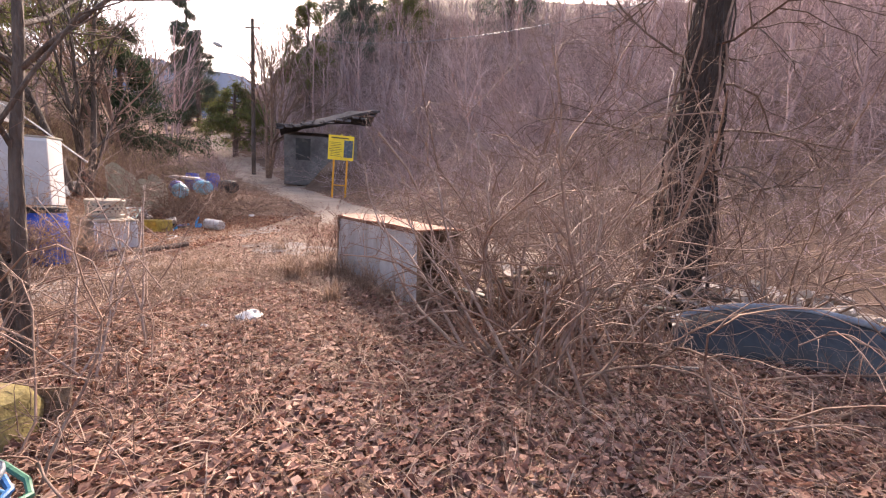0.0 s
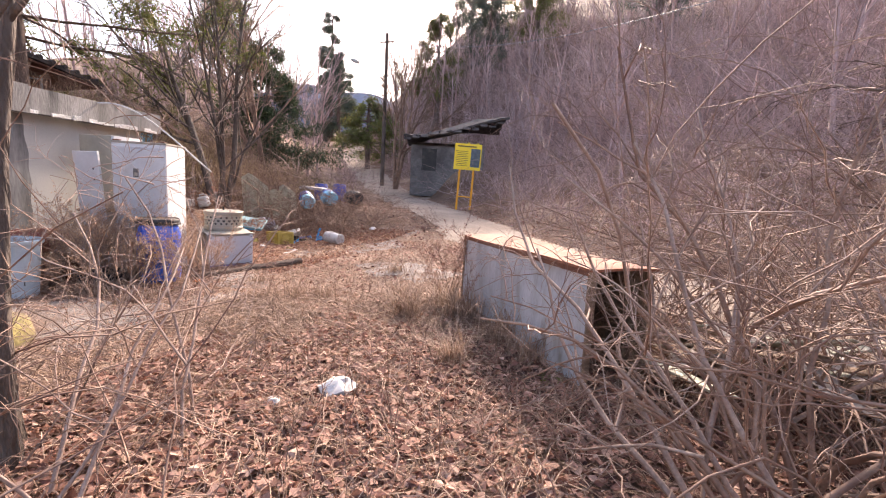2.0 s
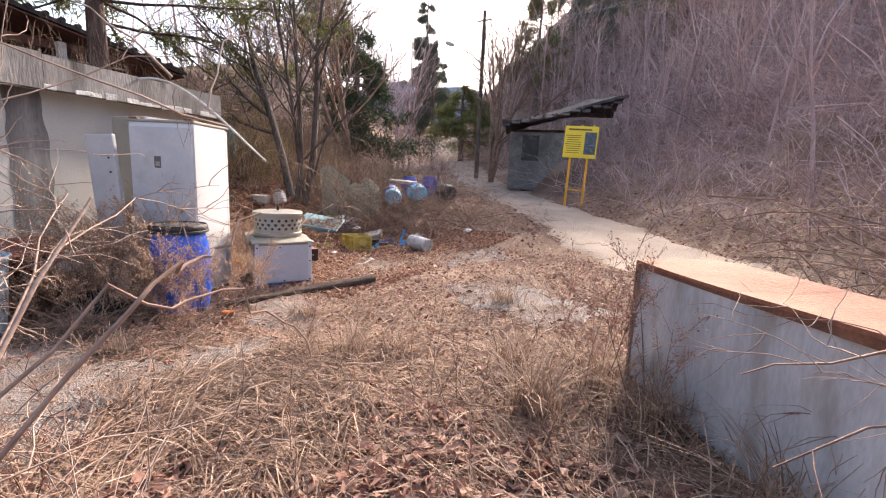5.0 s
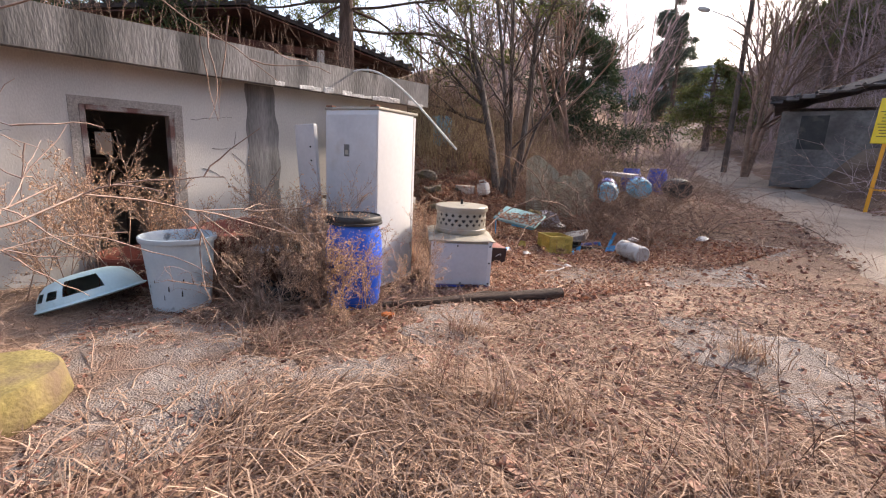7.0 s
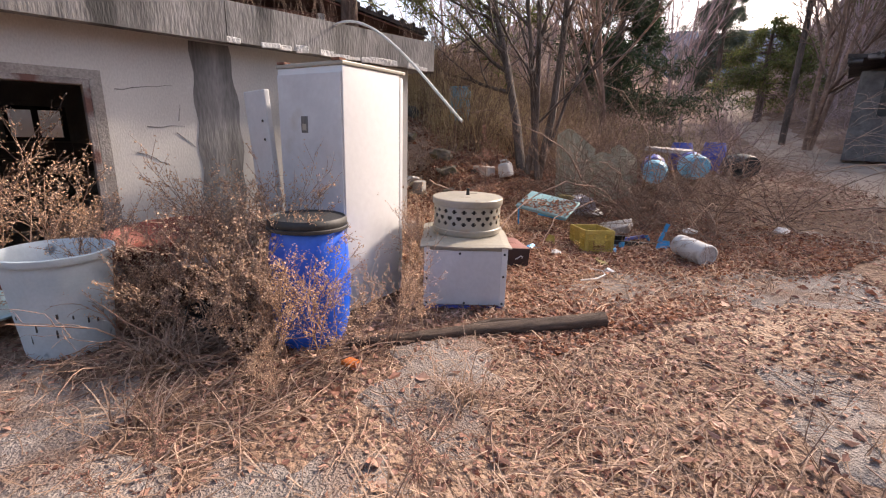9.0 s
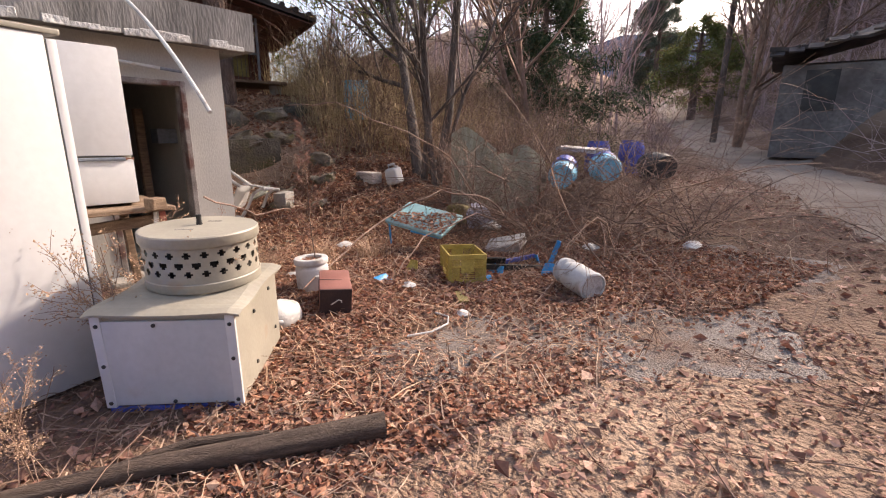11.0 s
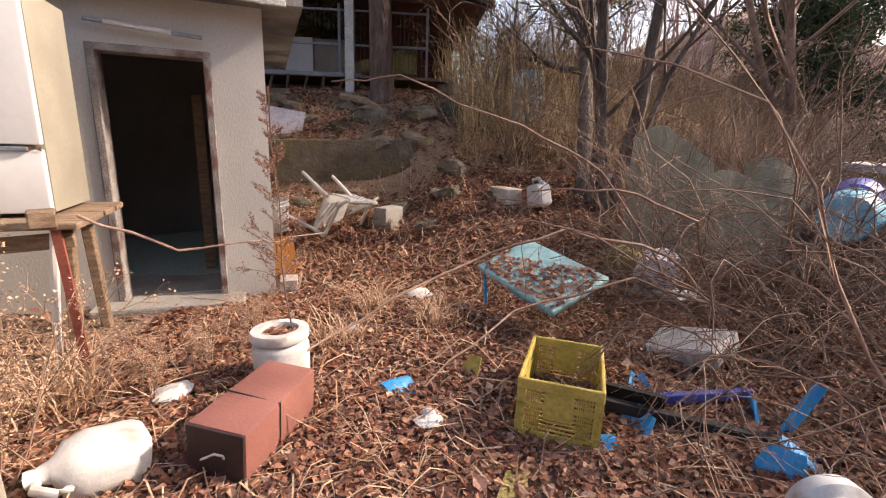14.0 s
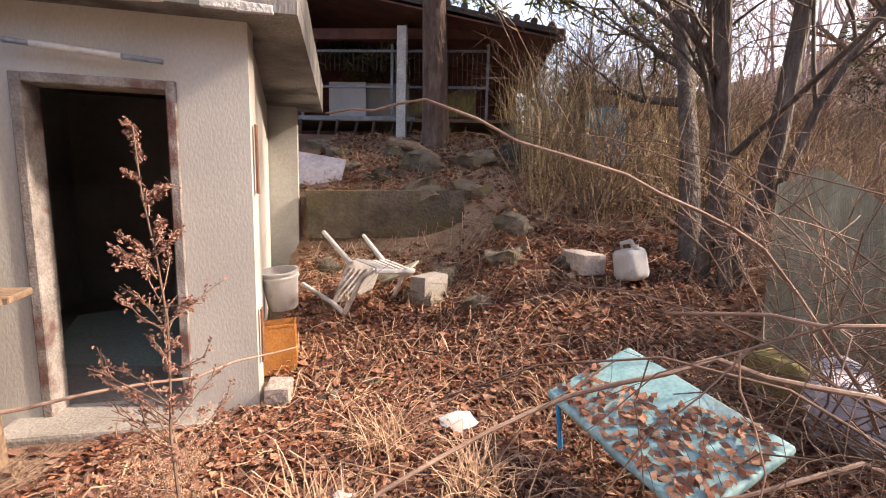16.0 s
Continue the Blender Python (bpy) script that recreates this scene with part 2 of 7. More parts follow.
def land(x, y):
    """Height of the ground."""
    x, y = np.asarray(x, float), np.asarray(y, float)
    d, side, zr = road_near(x, y)
    w = smooth01(d, 1.4, 5.0) * (1 - smooth01(y, 15, 23))
    z_left = zr * (1 - w) - 0.08 * w
    x0 = -9.15 - 0.65 * np.maximum(0, y - 12.5)
    dx = np.maximum(0, x0 - x)
    low_bank = 0.22 * np.minimum(dx, 2.75) + 0.66 * smooth01(dx, 2.75, 3.0) + 0.42 * np.clip(dx - 3.0, 0, 2.6)
    near_beam = (1 - smooth01(y, 10.3, 11.1)) * smooth01(y, 7.6, 8.4)
    slope = (0.42 * np.minimum(dx, 5.6)) * (1 - near_beam) + low_bank * near_beam
    z_left = z_left + slope * smooth01(y, -6, 2) + 0.78 * np.exp(-((x + 9.1) ** 2 / 4.5 + (y - 15.6) ** 2 / 3.2))
    bank = np.maximum(0, d - 1.5)
    rise = 0.30 * np.minimum(bank, 5) + 0.52 * np.maximum(0, bank - 5) - 0.40 * np.maximum(0, bank - 55)
    valley = 0.87 * (x + 1) + 0.5 * (y - 6)
    z_right = zr + rise * (1 - 0.92 * smooth01(y, 34, 56) * (1 - smooth01(valley, -1.0, 9.0)))
    z_right = z_right + 1.25 * np.exp(-((x + 8.4) ** 2 / 8 + (y - 26.8) ** 2 / 5)) * smooth01(d, 1.3, 3.0)
    z_right = np.where(y < 4, -0.1 + (z_right + 0.1) * smooth01(y, -14, 4), z_right)
    z = np.where(side > 0, z_right, z_left)
    far = np.hypot(x, y - 5)
    bearing = np.degrees(np.arctan2(-x, np.maximum(y - 5, -1e6)))
    skyline = np.interp(bearing, [-180, -60, 8, 20, 26, 31, 36, 41, 46, 54, 64, 78, 180], [4, 18, 23, 19, 13.5, 8, 5.5, 7.0, 10.5, 13, 10, 5, 4])
    lift_ = smooth01(far, 30, 62)
    z = z * (1 - lift_) + lift_ * np.minimum(far, 95 + 0.2 * (far - 95)) * np.tan(np.radians(skyline))
    z = z + waves(x, y) * 0.03 * np.clip(d / 3, 0.25, 1) + waves(x * 0.13, y * 0.13) * 1.6 * smooth01(far, 30, 70)
    s = -((x - CORNER[0]) * CU[0] + (y - CORNER[1]) * CU[1])
    o = (x - CORNER[0]) * CN[0] + (y - CORNER[1]) * CN[1]
    inside = (s > 0.1) & (s < 8.9) & (o < -0.1) & (o > -3.15)
    return np.where(inside, -0.16, z)


def lz(x, y):
    return float(land(np.array([x]), np.array([y]))[0])


def built(x, y, grow_by=0.0):
    s = -((x - CORNER[0]) * CU[0] + (y - CORNER[1]) * CU[1])
    o = (x - CORNER[0]) * CN[0] + (y - CORNER[1]) * CN[1]
    return (s > -grow_by) & (s < 9.0 + grow_by) & (o < grow_by) & (o > -3.3 - grow_by)


WALKED = np.array([(1.25, 0.9), (1.0, 1.95), (0.45, 2.75), (0.0, 3.5), (-0.9, 5.2), (-1.25, 5.95), (-1.9, 6.2), (-2.5, 6.9), (-2.95, 8.0), (-3.8, 9.8), (-4.3, 10.3), (-5.1, 10.45), (-6.5, 10.65)])


def off_walk(P, keep):
    """Which strands (n, k, 3) stay clear of the trodden line."""
    x, y = P[..., 0], P[..., 1]
    best = np.full(x.shape, 1e9)
    for a, b in zip(WALKED, WALKED[1:]):
        d = b - a
        t = np.clip(((x - a[0]) * d[0] + (y - a[1]) * d[1]) / (d @ d), 0, 1)
        best = np.minimum(best, np.hypot(x - a[0] - t * d[0], y - a[1] - t * d[1]))
    return best.min(axis=1) > keep


def at_wall(s, o, z=0.0, rz=0.0):
    """A pose on the building: s metres from its corner along the front, o metres out of it."""
    p = np.array(CORNER) - CU * s + CN * o
    return pose(p[0], p[1], z, 0, 0, YAW + rz)

# ---- materials ----
M_SOIL = mat("leafy soil", (0.15, 0.085, 0.057), (0.26, 0.16, 0.105), 0.9, (0.32, 0.22, 0.155), 0.35, (0.5, 0.66), 0.95, 0.8, 28, dist=0.03)
M_ROAD = mat("packed sandy road", (0.29, 0.225, 0.175), (0.40, 0.32, 0.25), 0.8, (0.22, 0.155, 0.115), 0.6, (0.55, 0.75), 0.95, 0.5, 35, dist=0.02)
M_CONC = mat("worn concrete", (0.29, 0.265, 0.24), (0.38, 0.355, 0.325), 1.5, (0.17, 0.15, 0.13), 1.1, (0.55, 0.75), 0.9, 0.4, 50)
M_PLASTER = mat("grimy off-white plaster", (0.43, 0.415, 0.385), (0.56, 0.545, 0.505), 0.9, (0.33, 0.305, 0.27), 1.3, (0.58, 0.85), 0.9, 0.12, 70, stretch=(1, 1, 0.5), speck=0.14)
M_STAIN = mat("dark water stain on plaster", (0.11, 0.105, 0.10), (0.25, 0.24, 0.23), 2.5, (0.36, 0.35, 0.33), 3.0, (0.5, 0.7), 0.9, 0.25, 45, stretch=(1, 1, 0.2))
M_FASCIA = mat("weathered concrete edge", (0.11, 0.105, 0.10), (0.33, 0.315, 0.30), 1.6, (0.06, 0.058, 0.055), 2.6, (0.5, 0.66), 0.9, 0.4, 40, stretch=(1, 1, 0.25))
M_CHIP = mat("broken pale concrete", (0.55, 0.54, 0.52), (0.68, 0.67, 0.65), 6, rough=0.95, bump=0.8, fine=30)
# Greyer than the outer plaster, with darker patches by noise.
M_INSIDE = mat("patchy grey inner plaster", (0.36, 0.36, 0.34), (0.46, 0.46, 0.43), 1.4, (0.22, 0.22, 0.20), 1.0, (0.5, 0.75), 0.95, 0.15, 30, speck=0.15)
M_FRAME = mat("peeling painted door frame", (0.20, 0.175, 0.165), (0.36, 0.33, 0.31), 6, (0.12, 0.06, 0.05), 4, (0.5, 0.6), 0.8, 0.3, 60)
M_WHITE = mat("aged white enamel", (0.57, 0.575, 0.58), (0.62, 0.625, 0.625), 0.8, (0.45, 0.43, 0.375), 1.4, (0.66, 1.0), 0.4, 0.03, 20, speck=0.06)
M_GREYPANEL = mat("chalky grey sheet metal", (0.44, 0.45, 0.47), (0.55, 0.56, 0.57), 2.0, (0.36, 0.31, 0.25), 2.6, (0.6, 0.8), 0.45, 0.05, 25, speck=0.08)
M_CREAM = mat("cream painted steel", (0.27, 0.25, 0.205), (0.34, 0.315, 0.26), 3.0, (0.30, 0.21, 0.14), 5.0, (0.66, 0.8), 0.45, 0.05, 40, speck=0.1)
M_BLUE = mat("blue barrel plastic", (0.005, 0.075, 0.52), (0.01, 0.11, 0.62), 3.0, (0.05, 0.16, 0.50), 2.5, (0.6, 0.9), 0.36, 0.05, 50, speck=0.08)
M_NAVY = mat("sun-bleached navy plastic", (0.025, 0.05, 0.30), (0.07, 0.10, 0.42), 3.0, (0.2, 0.22, 0.35), 3, (0.6, 0.85), 0.5, 0.05, 50, speck=0.08)
M_SKYBLUE = mat("pale sky-blue plastic", (0.10, 0.42, 0.62), (0.20, 0.52, 0.68), 4.0, (0.45, 0.55, 0.58), 3, (0.6, 0.85), 0.5, 0.08, 40, speck=0.08)
M_SHARD = mat("bright blue broken plastic", (0.01, 0.27, 0.62), (0.03, 0.36, 0.72), 5.0, rough=0.45, bump=0.05, fine=50, speck=0.08)
M_BLACK = mat("dull black plastic", (0.012, 0.012, 0.013), (0.03, 0.03, 0.03), 4, (0.10, 0.085, 0.07), 3, (0.55, 0.8), 0.6, 0.1, 40)
M_GREYTUB = mat("faded blue-grey plastic", (0.33, 0.41, 0.46), (0.43, 0.50, 0.54), 3, (0.10, 0.12, 0.14), 5, (0.66, 0.72), 0.55, 0.08, 50, speck=0.08)
M_TEAL = mat("faded turquoise plastic", (0.34, 0.52, 0.55), (0.45, 0.60, 0.61), 3, (0.25, 0.30, 0.30), 5, (0.62, 0.75), 0.55, 0.08, 50, speck=0.08)
M_TEALTOP = mat("weathered turquoise table top", (0.21, 0.42, 0.45), (0.33, 0.52, 0.53), 4, (0.24, 0.25, 0.22), 3, (0.58, 0.75), 0.6, 0.1, 50)
M_RED = mat("red-brown rubber tub", (0.20, 0.045, 0.028), (0.30, 0.08, 0.05), 4, (0.12, 0.045, 0.035), 3, (0.55, 0.75), 0.7, 0.1, 50)
M_POT = mat("brown glazed jar", (0.10, 0.04, 0.02), (0.18, 0.08, 0.04), 4, rough=0.35, bump=0.1, fine=40)
M_RUST = mat("rusty steel", (0.16, 0.065, 0.04), (0.27, 0.12, 0.07), 5, (0.10, 0.05, 0.04), 3, (0.5, 0.7), 0.85, 0.3, 60)
M_OXIDE = mat("red-oxide painted metal", (0.20, 0.075, 0.06), (0.26, 0.105, 0.085), 3, (0.15, 0.07, 0.06), 4, (0.6, 0.8), 0.65, 0.1, 60, speck=0.08)
M_OXDARK = mat("dark brown painted metal", (0.028, 0.014, 0.014), (0.05, 0.025, 0.024), 4, rough=0.6, bump=0.1, fine=60)
M_ORANGE = mat("rusted orange tin", (0.33, 0.12, 0.025), (0.48, 0.20, 0.045), 5, (0.20, 0.08, 0.03), 6, (0.55, 0.7), 0.6, 0.15, 50)
M_YELLOW = mat("dirty yellow plastic", (0.42, 0.31, 0.06), (0.55, 0.42, 0.10), 5, (0.28, 0.21, 0.10), 5, (0.55, 0.75), 0.6, 0.1, 60)
M_SIGN = mat("yellow sign enamel", (0.78, 0.56, 0.012), (0.84, 0.62, 0.02), 3, rough=0.4, bump=0.0, speck=0.08)
M_POST = mat("orange-yellow painted post", (0.78, 0.32, 0.01), (0.84, 0.38, 0.015), 3, rough=0.45, bump=0.02, speck=0.08)
M_SIGNDARK = mat("dark map print", (0.02, 0.04, 0.07), (0.07, 0.11, 0.14), 9, rough=0.4, bump=0)
M_INK = mat("dark printed bars", (0.10, 0.07, 0.01), (0.14, 0.10, 0.02), 5, rough=0.5, bump=0)
M_WOOD = mat("grey weathered wood", (0.190, 0.121, 0.078), (0.336, 0.233, 0.156), 5, (0.112, 0.068, 0.041), 3, (0.55, 0.75), 0.9, 0.5, 40, stretch=(8, 1, 8))
M_PLY = mat("rust-brown swollen plywood", (0.27, 0.095, 0.05), (0.34, 0.14, 0.085), 2.5, (0.33, 0.19, 0.135), 1.6, (0.6, 0.8), 0.85, 0.3, 40)
M_CUT = mat("mossy sawn wood", (0.19, 0.15, 0.05), (0.33, 0.27, 0.09), 5, (0.13, 0.09, 0.055), 3, (0.48, 0.68), 0.9, 0.4, 40)
M_BARK = mat("rough grey-brown bark", (0.075, 0.055, 0.045), (0.17, 0.135, 0.115), 6, (0.23, 0.20, 0.175), 3, (0.6, 0.8), 0.95, 0.9, 30, stretch=(1, 1, 0.25), dist=0.03)
M_PINEBARK = mat("red-grey pine bark", (0.10, 0.062, 0.05), (0.21, 0.15, 0.125), 7, (0.06, 0.045, 0.04), 3, (0.55, 0.75), 0.95, 0.9, 22, stretch=(1, 1, 0.3), dist=0.03)
M_TWIG = mat("dull brown twigs", (0.190, 0.116, 0.086), (0.325, 0.213, 0.156), 5, (0.414, 0.296, 0.217), 4, (0.6, 0.8), 0.9, 0.0, 30, vary='object')
M_CANE = mat("pale bramble canes", (0.22, 0.13, 0.098), (0.41, 0.28, 0.21), 3, (0.16, 0.085, 0.063), 2, (0.5, 0.7), 0.8, 0.0, 40)
# Base colours lightened to carry the haze on the wooded slopes.
M_FARTWIG = mat("mauve-brown winter twigs paled by haze", (0.36, 0.245, 0.235), (0.58, 0.42, 0.40), 0.5, (0.68, 0.52, 0.49), 0.5, (0.55, 0.75), 0.95, 0.0, 20, vary='island')
M_DARKGREEN = leaf_mat("dark evergreen needles", [(0.021, 0.045, 0.021), (0.045, 0.075, 0.033), (0.083, 0.112, 0.045)])
# Far needles: distance haze painted in as a lighter, greyer green.
M_HAZEGREEN = leaf_mat("far needles greyed by haze", [(0.055, 0.08, 0.06), (0.10, 0.13, 0.095), (0.15, 0.175, 0.125)])
M_PINE = leaf_mat("olive pine needles", [(0.07, 0.10, 0.022), (0.14, 0.165, 0.04), (0.21, 0.215, 0.07), (0.15, 0.115, 0.05)])
M_LEAF = leaf_mat("fallen brown leaves", [(0.10, 0.04, 0.03), (0.27, 0.125, 0.09), (0.50, 0.29, 0.215), (0.19, 0.075, 0.05), (0.64, 0.42, 0.32), (0.33, 0.165, 0.12), (0.07, 0.03, 0.024)])
M_RUSTLEAF = leaf_mat("rust-red fallen leaves", [(0.10, 0.035, 0.025), (0.33, 0.125, 0.065), (0.17, 0.06, 0.04), (0.50, 0.25, 0.15), (0.34, 0.165, 0.105), (0.12, 0.055, 0.045), (0.60, 0.38, 0.26)])
M_STRAW = leaf_mat("dry straw", [(0.15, 0.088, 0.06), (0.34, 0.22, 0.15), (0.55, 0.40, 0.30), (0.22, 0.125, 0.085), (0.45, 0.315, 0.23)])
M_WEED = leaf_mat("withered seed heads", [(0.38, 0.23, 0.14), (0.58, 0.38, 0.25), (0.74, 0.53, 0.37), (0.47, 0.28, 0.175)])
M_MAUVEWEED = leaf_mat("mauve-brown dried seeds", [(0.224, 0.107, 0.082), (0.358, 0.194, 0.148), (0.302, 0.145, 0.107)])
M_REED = leaf_mat("olive-brown reeds", [(0.30, 0.22, 0.115), (0.46, 0.345, 0.185), (0.60, 0.46, 0.27), (0.36, 0.245, 0.135)])
M_MOSS = mat("yellow-green moss", (0.16, 0.15, 0.03), (0.27, 0.25, 0.05), 12, rough=0.95, bump=0.8, fine=80)
M_STONE = mat("mossy field stone", (0.15, 0.125, 0.095), (0.29, 0.245, 0.195), 4, (0.15, 0.13, 0.055), 2, (0.5, 0.7), 0.95, 0.8, 30, vary='object', dist=0.02)
M_PALESTONE = mat("pale rubble stone", (0.36, 0.31, 0.27), (0.52, 0.46, 0.41), 4, rough=0.95, bump=0.6, fine=30, vary='object')
M_SLAB = mat("lichened grey board", (0.33, 0.33, 0.255), (0.47, 0.465, 0.38), 3, (0.22, 0.22, 0.15), 2, (0.55, 0.75), 0.9, 0.3, 40, stretch=(4, 4, 0.4))
M_FOAM = mat("dirty white foam", (0.50, 0.47, 0.44), (0.64, 0.61, 0.58), 5, (0.25, 0.2, 0.17), 6, (0.55, 0.7), 0.9, 0.5, 60)
M_PALEPLASTIC = mat("dirty white plastic", (0.48, 0.475, 0.465), (0.58, 0.575, 0.56), 4, (0.30, 0.265, 0.235), 7, (0.52, 0.70), 0.55, 0.08, 60, speck=0.12)
M_TILEROOF = mat("dark roof tiles", (0.05, 0.042, 0.04), (0.10, 0.085, 0.08), 3, rough=0.85, bump=0.3, fine=30)
M_REDWOOD = mat("red-brown stained timber", (0.11, 0.042, 0.032), (0.18, 0.075, 0.055), 4, (0.07, 0.035, 0.03), 3, (0.5, 0.7), 0.85, 0.3, 40)
M_WIRE = mat("rusted cage wire", (0.10, 0.09, 0.08), (0.19, 0.175, 0.16), 10, rough=0.6, bump=0, metal=0.4)
M_GREENBOARD = mat("grey-green fallen board", (0.34, 0.42, 0.37), (0.42, 0.50, 0.45), 2, (0.26, 0.30, 0.27), 1.2, (0.55, 0.75), 0.8, 0.1, 40)
M_HOSE_B = mat("blue hose", (0.02, 0.16, 0.42), (0.04, 0.24, 0.52), 5, rough=0.5, bump=0)
M_HOSE_G = mat("green hose", (0.03, 0.16, 0.10), (0.06, 0.24, 0.15), 5, rough=0.5, bump=0)
M_LAV = mat("lavender-white sheeting", (0.52, 0.50, 0.56), (0.66, 0.64, 0.70), 3, rough=0.6, bump=0.2, fine=20)
# The aerial haze over the far ridge is put into this blue.
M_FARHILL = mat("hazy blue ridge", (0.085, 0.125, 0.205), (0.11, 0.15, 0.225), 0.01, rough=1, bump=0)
M_DARKBARK = mat("dark furrowed bark", (0.035, 0.025, 0.021), (0.085, 0.062, 0.052), 6, (0.13, 0.10, 0.085), 3, (0.6, 0.8), 0.95, 0.9, 30, stretch=(1, 1, 0.25), dist=0.03)
M_RAG = mat("bright orange cloth", (0.62, 0.16, 0.03), (0.72, 0.22, 0.05), 9, rough=0.8, bump=0.3, fine=90)
M_SHEDWALL = mat("dark grey block wall", (0.13, 0.12, 0.115), (0.23, 0.215, 0.205), 1.2, (0.07, 0.062, 0.06), 0.9, (0.5, 0.7), 0.95, 0.5, 12)
M_LOG = mat("dark rotten log", (0.075, 0.05, 0.038), (0.15, 0.105, 0.08), 5, (0.23, 0.18, 0.14), 4, (0.6, 0.8), 0.95, 0.7, 40, stretch=(1, 8, 8), dist=0.02)
M_PALECANE = mat("bleached grey-tan branches", (0.30, 0.205, 0.165), (0.45, 0.335, 0.275), 5, (0.17, 0.105, 0.08), 3, (0.5, 0.72), 0.85, 0.2, 60)
M_TARP = mat("faded black-blue tarpaulin", (0.009, 0.012, 0.016), (0.025, 0.031, 0.04), 3, (0.06, 0.056, 0.052), 3, (0.58, 0.75), 0.45, 0.4, 14)
M_RIMGREY = mat("grey-blue edge strip", (0.16, 0.19, 0.23), (0.24, 0.27, 0.31), 4, rough=0.5, bump=0.1, fine=30)
M_GLASS = bpy.data.materials.new("dusty window glass")
M_GLASS.use_nodes = True
_b = M_GLASS.node_tree.nodes["Principled BSDF"]
_b.inputs["Base Color"].default_value = (0.85, 0.87, 0.88, 1)
_b.inputs["Roughness"].default_value, _b.inputs["Transmission Weight"].default_value = 0.35, 0.9
M_CHEST = mat("streaked pale grey sheet steel", (0.40, 0.415, 0.44), (0.56, 0.57, 0.58), 2.2, (0.27, 0.25, 0.22), 3.5, (0.52, 0.72), 0.55, 0.15, 30, stretch=(1.6, 1.6, 0.5), speck=0.2)

# ---- ground, road, hills ----
def grid_mesh(name, xs, ys, fn, material, lift=0.0, **tags):
    X, Y = np.meshgrid(xs, ys, indexing='ij')
    V = np.stack([X, Y, fn(X, Y) + lift], axis=-1).reshape(-1, 3)
    nx, ny = len(xs), len(ys)
    i, j = np.meshgrid(np.arange(nx - 1), np.arange(ny - 1), indexing='ij')
    a = (i * ny + j).ravel()
    return raw(name, V, np.stack([a, a + ny, a + ny + 1, a + 1], axis=-1), material, **tags)


def spaced(fine0, fine1, step, lo, hi):
    out = list(np.arange(fine0, fine1, step))
    p, s = fine1, step
    while p < hi:
        out.append(p)
        s *= 1.12
        p += s
    p, s = fine0, step
    while p > lo:
        s *= 1.12
        p -= s
        out.insert(0, p)
    return np.array(out)


grid_mesh("ground", spaced(-17, 8, 0.14, -900, 900), spaced(-1, 24, 0.14, -900, 900), land, M_SOIL,
          label="leaf-strewn brown earth rising to wooded slopes", category="ground", kind="structure")


def road_strip():
    pts = [Vector(p) for p in ROAD]
    rows = []
    for a, b in zip(pts, pts[1:]):
        n = max(2, int((b - a).length / 0.35))
        rows += [a.lerp(b, k / n) for k in range(n)]
    rows.append(pts[-1])
    sm = []
    for k in range(len(rows)):
        q = rows[max(0, k - 6):k + 7]
        sm.append(sum(q, Vector()) / len(q))
    V, F = [], []
    m = 11
    for k, p in enumerate(sm):
        d = (sm[min(k + 1, len(sm) - 1)] - sm[max(k - 1, 0)]).normalized()
        nrm = Vector((d.y, -d.x, 0))
        for j in range(m):
            w = (j / (m - 1) * 2 - 1) * (1.45 + 0.16 * math.sin(k * 0.61 + j) + 0.1 * math.sin(k * 1.7))
            q = p + nrm * w
            rut = 0.02 * math.cos((j / (m - 1) * 2 - 1) * 2.2 * math.pi)
            edge = abs(j - (m - 1) / 2) / ((m - 1) / 2)
            V.append((q.x, q.y, lz(q.x, q.y) + (0.035 + rut * 0.6 if edge < 0.95 else -0.05)))
    for k in range(len(sm) - 1):
        for j in range(m - 1):
            a = k * m + j
            F.append((a, a + m, a + m + 1, a + 1))
    raw("road", V, F, M_ROAD, "pale rutted sandy farm track", "road", "structure")


road_strip()


def blob_patch(name, x, y, rx, ry, seed, material, label, lift=0.012):
    """A thin irregular crust that follows the ground."""
    V, F = [(x, y, lz(x, y) + lift)], []
    n, rings = 40, 6
    for k in range(1, rings + 1):
        for i in range(n):
            a = TAU * i / n
            q = k / rings * (1 + 0.3 * math.sin(2 * a + seed) + 0.17 * math.sin(5 * a + seed * 3) + 0.08 * math.sin(11 * a))
            px, py = x + rx * q * math.cos(a), y + ry * q * math.sin(a)
            V.append((px, py, lz(px, py) + (lift if k < rings else -0.02)))
    for i in range(n):
        j = (i + 1) % n
        F.append((0, 1 + i, 1 + j))
        for k in range(rings - 1):
            a, b = 1 + k * n, 1 + (k + 1) * n
            F.append((a + i, b + i, b + j, a + j))
    raw(name, V, F, material, label, "pavement", "structure")


M_GRAVEL = mat("pale gravelly concrete crust", (0.24, 0.20, 0.175), (0.35, 0.305, 0.275), 3, (0.19, 0.125, 0.095), 2.2, (0.45, 0.62), 0.95, 0.9, 70, dist=0.02)
for px_, py_, rx_, ry_, sd_ in ((-4.95, 5.5, 1.0, 1.1, 1.0), (-2.95, 9.7, 0.9, 0.7, 2.2), (-4.85, 7.9, 0.6, 0.5, 3.1), (-5.75, 10.4, 0.5, 0.75, 4.0), (-4.15, 6.85, 0.5, 0.5, 5.2), (-4.9, 11.6, 0.7, 0.9, 0.4), (-5.6, 13.6, 0.9, 0.8, 1.4)):
    blob_patch("pavement", px_, py_, rx_, ry_, sd_, M_GRAVEL, "patch of cracked pale concrete under litter")


